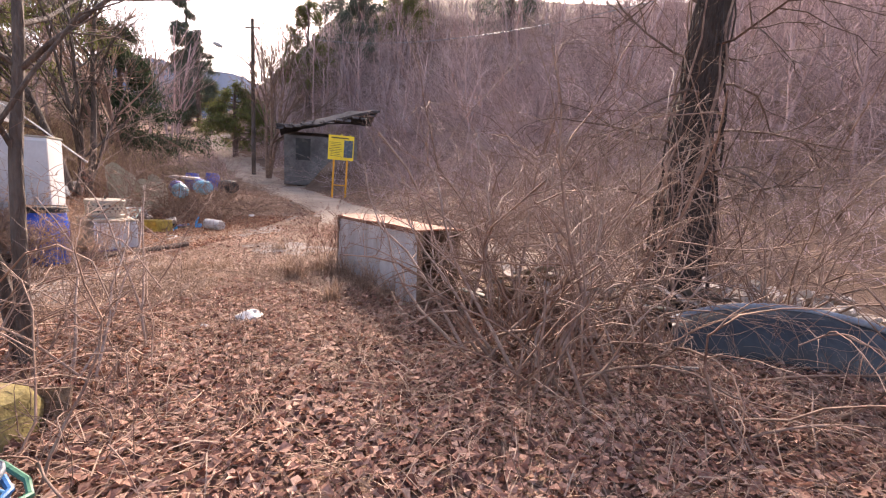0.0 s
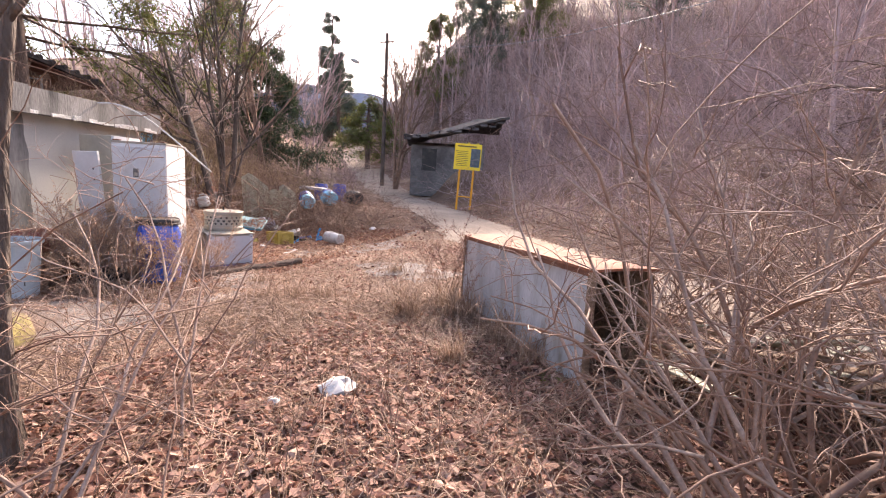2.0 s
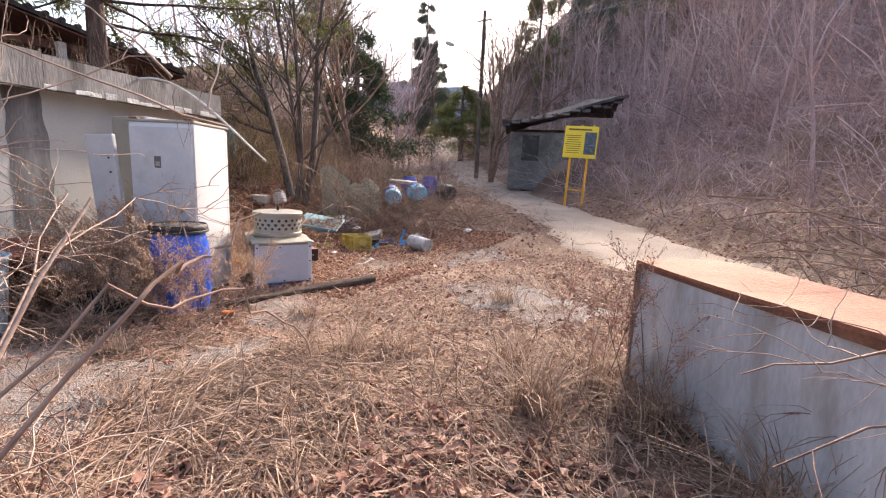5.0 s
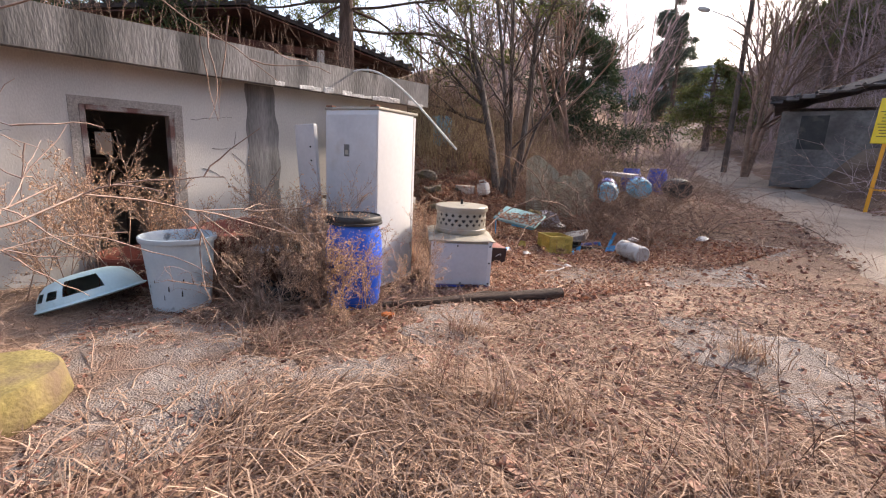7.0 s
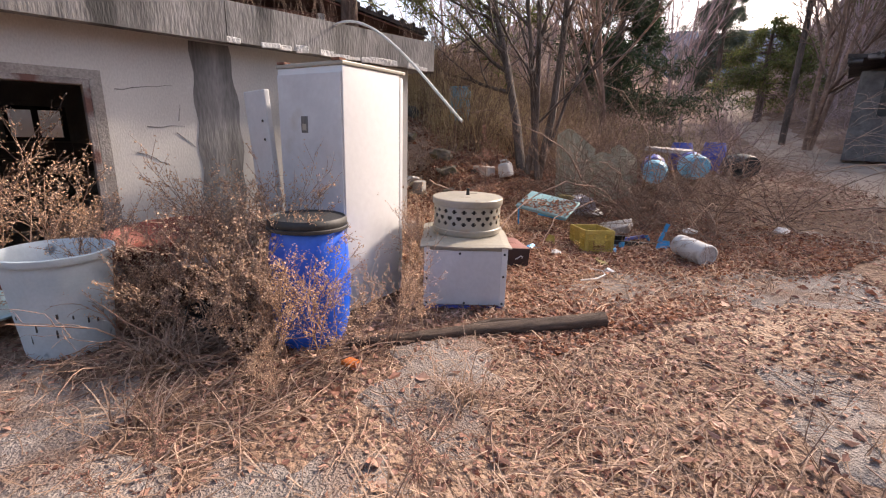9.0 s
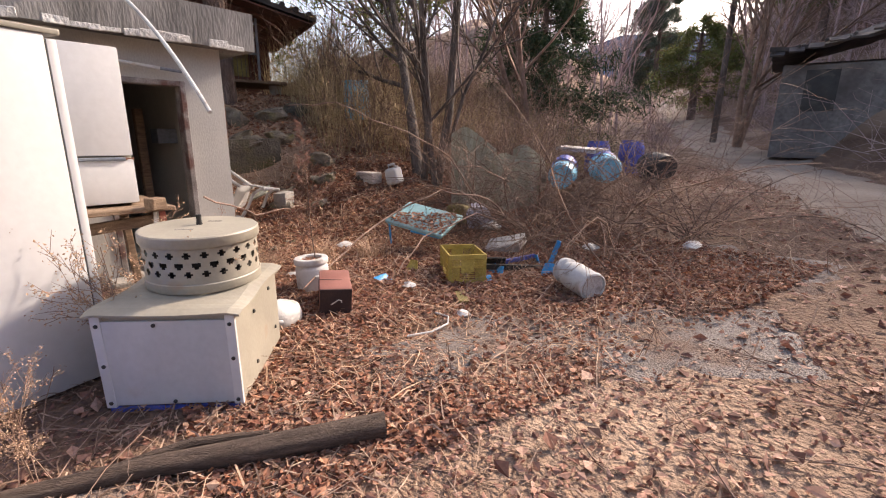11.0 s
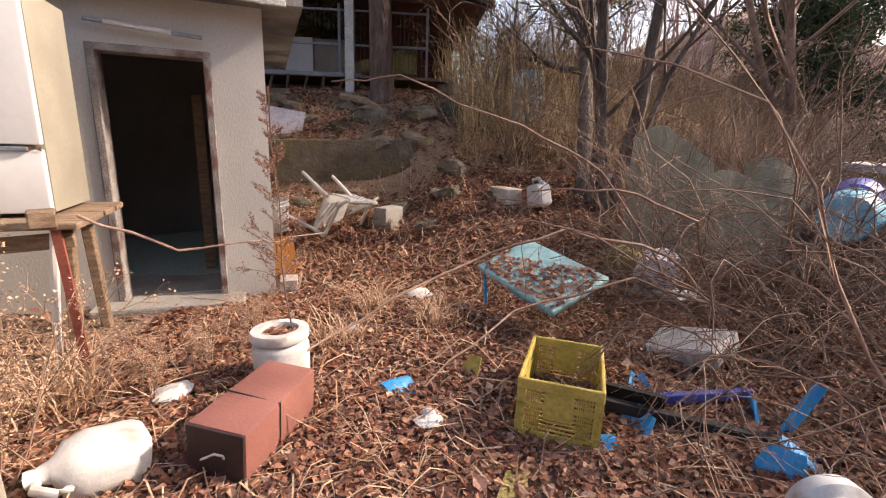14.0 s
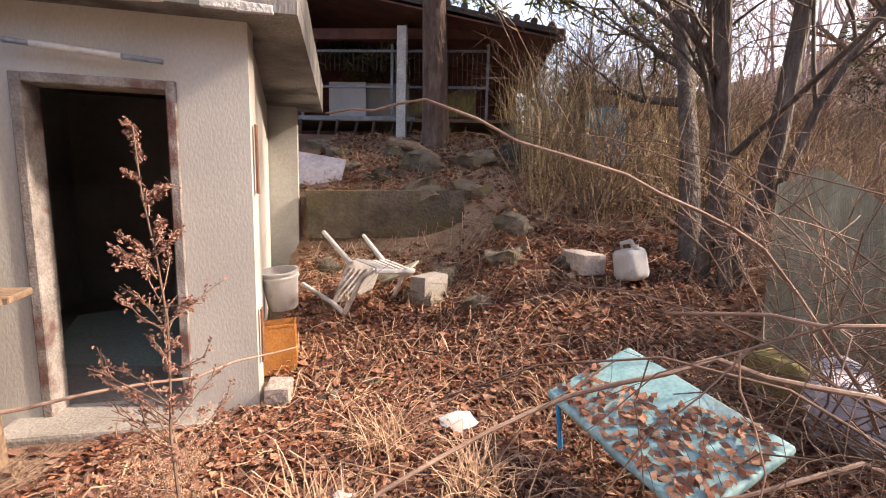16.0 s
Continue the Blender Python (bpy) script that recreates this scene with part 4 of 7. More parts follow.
g = Geo().lathe([(0.40, 0), (0.42, 0.05), (0.39, 0.2), (0.37, 0.22), (0.2, 0.225), (0.001, 0.22)], 40, wobble=0.07)
part("wood", g.rough_up(0.02, 4), M_CUT, sp, smooth=True)
part("notch", Geo().box(0.3, -0.1, 0.05, 0.2, 0.06, 0.14, rz=30, bevel=0.01), M_WOOD, sp)

# white water pipe arching off the roof edge
p0, p3 = (at_wall(1.3, 0.16, 2.63)).translation, Vector((-6.68, 8.956, 1.545))
p1, p2 = p0 + Vector((0.7, 0.25, 0.16)), p3 + Vector((-0.85, -0.2, 0.62))
pts = [(1 - t) ** 3 * p0 + 3 * t * (1 - t) ** 2 * p1 + 3 * t * t * (1 - t) * p2 + t ** 3 * p3 for t in [k / 18 for k in range(19)]]
tagged(part("roof_pipe", Geo().tube(pts, 0.014, 0.014, 10), M_PALEPLASTIC, smooth=True), "thin white plastic pipe arching off the roof", "pipe")
sk = thing("tube_lamp", at_wall(1.05, 0.05, 2.06, 0), "old white tube resting above a doorway", "lamp tube")
part("tube_body", Geo().tube([(0.02, 0.0, 0), (0.02, 0.42, -0.03)], 0.018, 0.018, 10), M_PALEPLASTIC, sk, smooth=True)
for a, b in ((-0.12, 0.0), (0.42, 0.62)):
    part("end_cap", Geo().tube([(0.02, a, -a * 0.07), (0.02, b, -b * 0.07)], 0.016, 0.014, 8), M_RIMGREY, sk, "grey end piece", smooth=True)
hg = thing("iron_strap", at_wall(-0.02, -0.1, 0, 0), "rusted iron strips on the building corner", "hinge")
part("strip", Geo().box(0.03, 0.0, 1.3, 0.05, 0.012, 0.42), M_RUST, hg)
part("strip", Geo().box(0.03, 0.0, 0.2, 0.05, 0.012, 0.36), M_RUST, hg)
# inside the second room
tagged(part("fallen_board", Geo().box(0, 0, 0, 1.3, 1.5, 0.02, rz=0), M_GREENBOARD), "grey-green board fallen across the floor", "board").matrix_world = at_wall(1.05, -1.35, 0.0, 12) @ pose(0, 0, 0, 4, 9, 0)
tagged(part("inner_post", Geo().box(0, 0, -0.08, 0.07, 0.09, 1.75, rz=8, bevel=0.005, seg=1), M_WOOD), "thin wooden post inside a dark room", "post").matrix_world = at_wall(0.62, -0.9, 0, 0)
tagged(part("wall_box", Geo().box(0, 0, 1.28, 0.25, 0.3, 0.17, bevel=0.01), M_RIMGREY), "small grey box on a dark inner wall", "box").matrix_world = at_wall(0.33, -0.9, 0, 0)

# ---- litter between the outbuilding and the thicket ----
mb = thing("ammo_box", pose(-6.66, 9.735, lz(-6.7, 9.8) - 0.01, 3, 0, 164), "red-oxide steel box with dark brown end", "box")
part("body", Geo().box(0.29, 0, 0.0, 0.56, 0.27, 0.25, bevel=0.018), M_OXIDE, mb, smooth=True)
part("end_plate", Geo().box(0.006, 0, 0.004, 0.016, 0.262, 0.242, bevel=0.006), M_OXDARK, mb, "dark brown end plate")
part("handle", Geo().tube([(-0.004, 0.03, 0.12), (-0.03, 0.04, 0.125), (-0.03, -0.02, 0.165), (-0.012, -0.045, 0.15), (-0.004, -0.045, 0.13)], 0.005, 0.005, 6), M_PALEPLASTIC, mb, "bare wire handle")
part("seam", Geo().tube([(0.25, -0.138, 0.0), (0.25, -0.138, 0.245), (0.25, 0.138, 0.255), (0.25, 0.138, 0)], 0.004, 0.004, 5), M_BLACK, mb, "dark wire tied round")

bk = thing("lidless_bucket", pose(-7.48, 9.78, lz(-7.48, 9.78) - 0.04, 2, -2, 0) @ Matrix.Scale(0.92, 4), "white plastic keg full of brown leaves", "bucket")
part("shell", Geo().lathe([(0.155, 0), (0.165, 0.01), (0.172, 0.28), (0.165, 0.31), (0.15, 0.325), (0.15, 0.335), (0.172, 0.335), (0.176, 0.345), (0.176, 0.385), (0.17, 0.395), (0.115, 0.395), (0.112, 0.38), (0.112, 0.33), (0.001, 0.33)], 40), M_PALEPLASTIC, bk, smooth=True)
part("grip", Geo().box(0.165, 0.03, 0.2, 0.03, 0.1, 0.03, rz=8, bevel=0.008), M_PALEPLASTIC, bk)
lr0 = np.random.default_rng(12)
q_ = lr0.uniform(0, TAU, 150)
w_ = 0.1 * np.sqrt(lr0.random(150))
cv0 = np.stack([w_ * np.cos(q_), w_ * np.sin(q_), 0.35 + 0.03 * lr0.random(150)], axis=1)
a_ = np.stack([np.cos(q_ * 7), np.sin(q_ * 7), 0.2 * np.sin(q_ * 3)], axis=1) * 0.024
b_ = np.stack([-np.sin(q_ * 7), np.cos(q_ * 7), 0.4 * np.cos(q_ * 5)], axis=1) * 0.014
V0 = np.stack([cv0 - a_, cv0 - b_, cv0 + a_, cv0 + b_], axis=1).reshape(-1, 3)
raw("leaf_fill", V0, np.arange(len(V0)).reshape(-1, 4), M_RUSTLEAF, "brown leaves inside", smooth=False).parent = bk


def crate(m, label, w=0.40, d=0.60, h=0.30):
    c = thing("plastic_crate", m, label, "crate")
    part("base", Geo().box(0, 0, 0, d - 0.01, w - 0.01, 0.012), M_YELLOW, c)
    for sx, sy, ln, rz in ((1, 0, w, 90), (-1, 0, w, 90), (0, 1, d, 0), (0, -1, d, 0)):
        g = Geo()
        t = 0.012
        g.box(0, 0, 0, ln, t, 0.035)
        g.box(0, 0, h - 0.055, ln, t * 1.6, 0.055, bevel=0.004, seg=1)
        g.box(0, 0, 0.16, ln, t, 0.02)
        for e in (-1, 1):
            g.box(e * (ln / 2 - 0.02), 0, 0.035, 0.04, t, h - 0.09)
        g.box(0, 0, 0.11, ln * 0.34, t * 1.1, h - 0.165)
        for e in (-1, 1):
            for k in range(7):
                g.box(e * (0.17 * ln + 0.02 + k * (ln * 0.33 - 0.06) / 7), 0, 0.035, 0.006, t * 0.7, h - 0.09)
        for z in np.arange(0.05, h - 0.06, 0.022):
            g.box(0, 0, z, ln - 0.06, t * 0.7, 0.006)
        o = part("side_wall", g, M_YELLOW, c)
        o.matrix_local = pose(sx * (d / 2 - 0.008), sy * (w / 2 - 0.008), 0.012, 0, 0, rz)
    return c


crate(pose(-7.16, 11.33, lz(-7.1, 11.3) - 0.02, 0, 3, 158), "dirty yellow plastic harvest crate, cracked and empty")

cn = thing("white_can", pose(-5.8, 11.87, lz(-5.8, 11.87) + 0.115, 0, 86, 168) @ Matrix.Scale(0.88, 4), "dirty white plastic can lying on its side", "can")
part("shell", Geo().lathe([(0.001, 0.03), (0.13, 0.03), (0.138, 0.0), (0.152, 0.01), (0.156, 0.05), (0.15, 0.075), (0.155, 0.36), (0.15, 0.40), (0.125, 0.42), (0.12, 0.47), (0.15, 0.5), (0.14, 0.56), (0.001, 0.57)], 40).rough_up(0.006, 6), M_PALEPLASTIC, cn, "", True)
part("end_disc", Geo().lathe([(0.125, 0.02), (0.12, 0.012), (0.001, 0.016)], 32), M_FOAM, cn)

jg = thing("white_jug", pose(-6.78, 9.40, lz(-6.5, 9.4) + 0.06, 80, 10, 40), "crumpled white plastic jug lying in leaves", "jug")
part("shell", Geo().lathe([(0.001, 0.0), (0.11, 0.0), (0.13, 0.03), (0.135, 0.2), (0.11, 0.27), (0.05, 0.31), (0.04, 0.34), (0.04, 0.38), (0.001, 0.385)], 20).rough_up(0.035, 6, 2), M_PALEPLASTIC, jg, smooth=True)
part("grip", Geo().tube([(0.1, 0, 0.26), (0.14, 0.02, 0.3), (0.09, 0.02, 0.36), (0.04, 0, 0.35)], 0.018, 0.018, 8), M_PALEPLASTIC, jg, smooth=True)


def jug(x, y, z, s, rz, label):
    j = thing("white_jug", pose(x, y, z, 8, -10, rz) @ Matrix.Scale(s, 4), label, "jug")
    part("shell", Geo().box(0, 0, 0, 0.3, 0.22, 0.3, bevel=0.07, seg=4).rough_up(0.02, 6, rz), M_PALEPLASTIC, j, smooth=True)
    part("grip", Geo().tube([(-0.1, 0, 0.28), (-0.08, 0, 0.36), (0.06, 0, 0.37), (0.1, 0, 0.29)], 0.022, 0.022, 8), M_PALEPLASTIC, j, smooth=True)
    part("cap", Geo().lathe([(0.03, 0), (0.03, 0.04), (0.001, 0.045)], 14, pose(0.11, 0, 0.29)), M_PALEPLASTIC, j, "screw cap")


jug(-10.5, 12.1, lz(-10.5, 12.1) + 0.06, 0.95, 20, "white plastic jerrycan standing on the leafy slope")

# broken bright-blue plastic
def shard(x, y, s, rx, ry, rz, seed, label, material=M_SHARD, lift=0.03):
    g = Geo().sheet(6, 5, lambda a, b: (s * (a - 0.5) * (1 - 0.5 * b), s * 0.8 * (b - 0.5), 0.02 * math.sin(a * 5 + seed) + 0.05 * s * math.sin(b * 3 + seed)), 0.006)
    o = part("plastic_shard", g, material)
    o.matrix_world = pose(x, y, lz(x, y) + lift, rx, ry, rz)
    tagged(o, label, "plastic shard")


for q in ((-7.32, 10.48, 0.2, 12, 8, 40, 1), (-7.42, 11.9, 0.16, 30, 10, 80, 2), (-6.98, 11.66, 0.24, 50, 10, 20, 3), (-6.6, 12.12, 0.26, 70, 5, 60, 4), (-6.72, 12.3, 0.2, 20, 30, 140, 5), (-6.86, 11.46, 0.12, 15, 20, 10, 6), (-7.05, 12.35, 0.22, 75, 15, 130, 7)):
    shard(*q, "bright blue shard of a broken plastic crate")
shard(-7.5, 10.9, 0.16, 70, 0, 30, 8, "small yellowish plastic scrap stuck in litter", M_YELLOW, 0.06)
bf = thing("broken_crate", pose(-6.95, 11.95, lz(-6.9, 11.9) + 0.0, 0, 0, 70), "black and blue broken plastic crate frame", "crate")
part("rail", Geo().box(0, 0, 0.02, 0.9, 0.05, 0.06, ry=4, bevel=0.006), M_BLACK, bf, "black rail")
part("rail", Geo().box(0.1, 0.28, 0.04, 0.6, 0.04, 0.05, rz=25, bevel=0.006), M_NAVY, bf)
part("side_wall", Geo().box(-0.28, 0.1, 0.02, 0.3, 0.02, 0.16, rz=-10, rx=25), M_BLACK, bf)
part("rib", Geo().box(0.42, 0.1, 0.0, 0.05, 0.03, 0.34, ry=20, bevel=0.005), M_SHARD, bf, "bright blue upright rib")
tagged(part("foam_block", Geo().box(0, 0, 0, 0.5, 0.36, 0.15, bevel=0.025, seg=3).rough_up(0.05, 7), M_FOAM, smooth=True), "crumbling dirty white foam block", "foam").matrix_world = pose(-7.75, 12.45, lz(-7.7, 12.4) + 0.02, 12, -18, 30)
for q in ((-7.05, 10.62, 0.07), (-6.2, 10.72, 0.06), (-9.35, 12.95, 0.22), (-8.75, 12.9, 0.18), (-7.3, 9.25, 0.09), (-8.2, 10.1, 0.06), (-1.45, 5.45, 0.13), (-1.75, 5.1, 0.06), (-8.9, 10.6, 0.1), (-7.0, 13.2, 0.1), (-6.1, 13.9, 0.1), (-8.0, 9.7, 0.07)):
    o = part("plastic_bag", Geo().lathe([(0.001, 0), (q[2], 0.01), (q[2] * 1.1, q[2] * 0.4), (q[2] * 0.5, q[2] * 0.75), (0.001, q[2] * 0.8)], 14).rough_up(q[2] * 0.35, 14, q[0]), M_PALEPLASTIC, smooth=True)
    o.matrix_world = on_ground(q[0], q[1], q[0] * 50)
    tagged(o, "crumpled pale plastic bag in the litter", "plastic bag")
tagged(part("cord_loop", Geo().tube([(-5.95, 10.05, -0.03), (-5.93, 10.25, -0.03), (-5.98, 10.42, -0.02), (-6.1, 10.5, -0.02), (-6.25, 10.46, -0.03)], 0.008, 0.006, 6), M_PALEPLASTIC, smooth=True), "loop of white plastic cord on the ground", "cord")

# turquoise folding table fallen over
ft = thing("folding_table", Matrix.Translation((-8.40, 11.53, 0.31)) @ pose(0, 0, 0, -8, 18.7, -63.6), "turquoise folding table, collapsed and covered in leaves", "table")
part("tabletop", Geo().box(0, 0, 0, 0.58, 0.88, 0.045, bevel=0.02, seg=3), M_TEALTOP, ft, smooth=True)
part("edge_band", Geo().box(0, 0, -0.012, 0.55, 0.85, 0.012), M_SKYBLUE, ft)
for k in (-1, 1):
    part("leg", Geo().tube([(k * 0.25, -0.40, -0.01), (k * 0.25 + 0.05, -0.37, -0.30)], 0.014, 0.014, 8), M_SHARD, ft, "bright blue tube leg")
    part("leg", Geo().tube([(k * 0.25, 0.38, -0.02), (k * 0.25, -0.05, -0.045)], 0.014, 0.014, 8), M_SHARD, ft, "bright blue tube leg folded flat")

lr = np.random.default_rng(31)
cv = np.stack([lr.uniform(-0.27, 0.27, 520), lr.uniform(-0.42, 0.42, 520), lr.uniform(0.05, 0.065, 520)], axis=1)
cv = cv[np.sin(cv[:, 0] * 6 + 1) + np.sin(cv[:, 1] * 5 + cv[:, 0] * 4) > -0.2]
aa = lr.uniform(0, TAU, len(cv))
ax = np.stack([np.cos(aa), np.sin(aa), 0 * aa], axis=1)
bx2 = np.stack([-np.sin(aa), np.cos(aa), 0 * aa + 0.3], axis=1)
Vq = np.stack([cv - ax * 0.028, cv - bx2 * 0.015, cv + ax * 0.028, cv + bx2 * 0.015], axis=1).reshape(-1, 3)
lo_ = raw("leaf_cover", Vq, np.arange(len(Vq)).reshape(-1, 4), M_RUSTLEAF, smooth=False)
lo_.parent = ft

# leaning boards in the thicket
for q in ((-9.6, 13.2, 0.85, 1.72, -14, 62, 3), (-9.05, 13.75, 0.7, 1.2, -22, 48, -8), (-9.3, 14.2, 0.8, 1.1, -10, 80, 5)):
    g = Geo().sheet(8, 10, lambda a, b: (q[2] * (a - 0.5), 0.02 * math.sin(a * 4 + b * 3), q[3] * b * (1 - 0.32 * abs(a - 0.3)) - 0.1))
    bmesh.ops.solidify(g.bm, geom=g.bm.faces[:], thickness=0.02)
    o = part("leaning_board", g, M_SLAB, smooth=True)
    o.matrix_world = pose(q[0], q[1], lz(q[0], q[1]) - 0.03, q[4], q[6], q[5] + 12)
    tagged(o, "lichened grey board leaning among shrubs", "board")
pl = thing("plastic_sack", pose(-9.2, 12.95, lz(-9.2, 12.95) + 0.08, 0, 0, 60), "rolled lavender-white plastic sheeting", "sheeting")
part("roll", Geo().lathe([(0.001, -0.5), (0.14, -0.48), (0.19, -0.2), (0.17, 0.2), (0.2, 0.45), (0.001, 0.5)], 18, pose(0, 0, 0.06, 90)).rough_up(0.05, 5), M_LAV, pl, smooth=True)
tagged(part("yellow_sack", Geo().box(0, 0, 0, 0.38, 0.26, 0.34, bevel=0.07, seg=3).rough_up(0.03, 6), M_CUT, smooth=True), "dull yellow sack slumped under the boards", "sack").matrix_world = on_ground(-9.35, 12.72, 20, -0.02)
for x, y, s in ((-11.2, 13.25, 1.0), (-15.6, 11.2, 1.1), (-9.95, 9.05, 1.1)):
    w = thing("white_bucket", pose(x, y, lz(x, y) + (0.22 if x > -10 else 0), 4, 5, 0) @ Matrix.Scale(s, 4), "small white plastic pail with ribbed rim", "bucket")
    part("shell", Geo().lathe([(0.1, 0), (0.11, 0.01), (0.135, 0.24), (0.145, 0.245), (0.145, 0.26), (0.135, 0.265), (0.135, 0.28), (0.146, 0.285), (0.146, 0.3), (0.13, 0.3), (0.1, 0.03), (0.001, 0.02)], 28), M_PALEPLASTIC, w, smooth=True)

# lumps and scraps
def lump(name, m, sx, sy, sz, material, label, category, seed):
    o = part(name, Geo().box(0, 0, 0, sx, sy, sz, bevel=min(sx, sy, sz) * 0.12, seg=2).rough_up(0.012, 7, seed), material, smooth=True)
    o.matrix_world = m
    tagged(o, label, category)


lump("concrete_block", on_ground(-10.78, 11.71, 20, -0.03), 0.42, 0.24, 0.2, M_PALESTONE, "pale broken concrete block on the leafy slope", "block", 1)
lump("concrete_block", on_ground(-10.71, 10.21, -35, -0.02), 0.36, 0.2, 0.26, M_CONC, "grey concrete block tilted among dead grass", "block", 2)
lump("concrete_block", on_ground(-9.12, 9.38, 12, -0.03), 0.2, 0.16, 0.17, M_PALESTONE, "small pale stone block at the wall foot", "block", 3)
lump("broken_board", pose(-11.06, 9.74, lz(-11.06, 9.74) + 0.02, 18, -25, 60), 0.7, 0.3, 0.025, M_SLAB, "grey broken board leaning on rubble", "board", 4)
lump("plank_piece", on_ground(-6.57, 10.94, -25, 0.0), 0.3, 0.1, 0.03, M_CUT, "short mossy plank end in the leaves", "plank", 5)
lump("orange_rag", on_ground(-5.22, 7.42, 30, 0.0), 0.11, 0.07, 0.04, M_RAG, "crumpled bright orange rag on the ground", "rag", 6)

# orange tin, chair frame and stones by the corner
tn = thing("oil_tin", pose(-9.52, 9.22, lz(-9.5, 9.2) - 0.02, 4, -6, 20), "rusted orange square oil tin, top cut open", "tin")
for sx, sy, rz in ((0.12, 0, 90), (-0.12, 0, 90), (0, 0.12, 0), (0, -0.12, 0)):
    part("side_wall", Geo().box(sx, sy, 0, 0.236, 0.004, 0.36, rz=rz), M_ORANGE, tn)
part("bottom", Geo().box(0, 0, 0.002, 0.235, 0.235, 0.006), M_RUST, tn)
for z in (0.0, 0.345):
    g = Geo()
    for sx, sy, rz in ((0.123, 0, 90), (-0.123, 0, 90), (0, 0.123, 0), (0, -0.123, 0)):
        g.box(sx, sy, z, 0.25, 0.008, 0.016, rz=rz)
    part("rim", g, M_ORANGE, tn)
def garden_chair(m):
    """A moulded plastic armchair, built upright at its own origin."""
    c = thing("garden_chair", m, "overturned pale plastic garden chair, grimy and cracked", "chair")
    part("seat", Geo().sheet(8, 8, lambda a, b: (-0.24 + 0.48 * a, -0.22 + 0.44 * b, 0.42 - 0.02 * math.sin(math.pi * a) - 0.015 * b), 0.012), M_PALEPLASTIC, c, smooth=True)
    for k in range(6):
        part("slat", Geo().box(-0.2 + 0.08 * k, 0.255 + 0.006 * abs(k - 2.5), 0.45, 0.045, 0.014, 0.36, rx=-12, bevel=0.004, seg=1), M_PALEPLASTIC, c)
    part("top_rail", Geo().tube([(-0.26, 0.32, 0.76), (-0.15, 0.35, 0.83), (0.15, 0.35, 0.83), (0.26, 0.32, 0.76)], 0.026, 0.026, 8), M_PALEPLASTIC, c, smooth=True)
    for sx in (-1, 1):
        part("arm", Geo().tube([(sx * 0.27, -0.2, 0.62), (sx * 0.29, 0.0, 0.66), (sx * 0.28, 0.2, 0.66), (sx * 0.26, 0.32, 0.74)], 0.024, 0.02, 8), M_PALEPLASTIC, c, smooth=True)
        part("leg", Geo().tube([(sx * 0.27, -0.2, 0.62), (sx * 0.25, -0.21, 0.42), (sx * 0.28, -0.25, 0.0)], 0.026, 0.02, 8), M_PALEPLASTIC, c, smooth=True)
        part("leg", Geo().tube([(sx * 0.24, 0.22, 0.44), (sx * 0.27, 0.32, 0.0)], 0.026, 0.02, 8), M_PALEPLASTIC, c, smooth=True)


garden_chair(pose(-10.75, 9.22, lz(-10.75, 9.2) + 0.3, 112, 8, 150))
bmq = thing("retaining_beam", pose(-12.1, 9.5, 0.70, 0, -2, 95), "mossy cast concrete beam set in the slope", "beam")
part("block", Geo().box(0, 0, 0, 2.0, 0.3, 0.6, bevel=0.03).rough_up(0.025, 3), M_STONE, bmq, smooth=True)
sh = part("white_board", Geo().box(0, 0, 0, 0.8, 0.03, 0.55, bevel=0.006), M_LAV)
sh.matrix_world = pose(-12.55, 8.3, lz(-12.55, 8.3) - 0.02, -35, 8, 98)
tagged(sh, "pale bluish board leaning on the bank", "board")
stone_meshes = []
for k in range(5):
    g = Geo()
    bmesh.ops.create_icosphere(g.bm, subdivisions=3, radius=0.5)
    g.rough_up(0.34, 2.0, k * 7.1).rough_up(0.10, 6, k * 3.3)
    for v in g.bm.verts:
        v.co.z *= 0.62
    stone_meshes.append(part("stone", g, M_STONE, smooth=True))
STONES = [(-11.3, 9.0, 0.5), (-11.2, 10.3, 0.7), (-10.7, 10.15, 0.5), (-11.1, 9.6, 0.45), (-12.3, 9.9, 0.9), (-12.4, 10.5, 0.7), (-12.9, 9.2, 0.6), (-13.3, 9.8, 0.9), (-13.4, 10.6, 0.8), (-13.2, 8.7, 0.45), (-13.7, 8.3, 0.5), (-11.0, 11.0, 0.55), (-11.6, 11.1, 0.6), (-10.4, 10.7, 0.35), (-9.15, 9.7, 0.25), (-9.35, 9.95, 0.2), (-13.9, 9.3, 0.6), (-13.8, 11.2, 0.7), (-14.1, 7.9, 0.5), (-10.9, 11.6, 0.4)]
for k, (x, y, s) in enumerate(STONES):
    src = stone_meshes[k % 5]
    o = src if k < 5 else src.copy()
    if k >= 5:
        scene.collection.objects.link(o)
    o.matrix_world = pose(x, y, lz(x, y) - 0.02 * s, k * 13 % 20, k * 29 % 18, k * 71) @ Matrix.Scale(s * 0.72, 4)
    tagged(o, "rounded mossy stone tumbled on the bank", "stone", "stones on the bank")
pale_me = stone_meshes[0].data.copy()
pale_me.materials[0] = M_PALESTONE
for k in range(46):
    x, y = 4.2 + rng.normal(0, 0.5) + (k % 8) * 0.35, 7.4 + rng.normal(0, 0.55) + (k % 5) * 0.2
    o = new("rubble_stone", pale_me)
    s = rng.uniform(0.18, 0.5)
    o.matrix_world = pose(x, y, lz(x, y) + 0.04, k * 31 % 40, k * 17 % 40, k * 53) @ Matrix.Scale(s, 4)
    tagged(o, "pale angular stone in a rubble heap", "stone", "rubble heap")

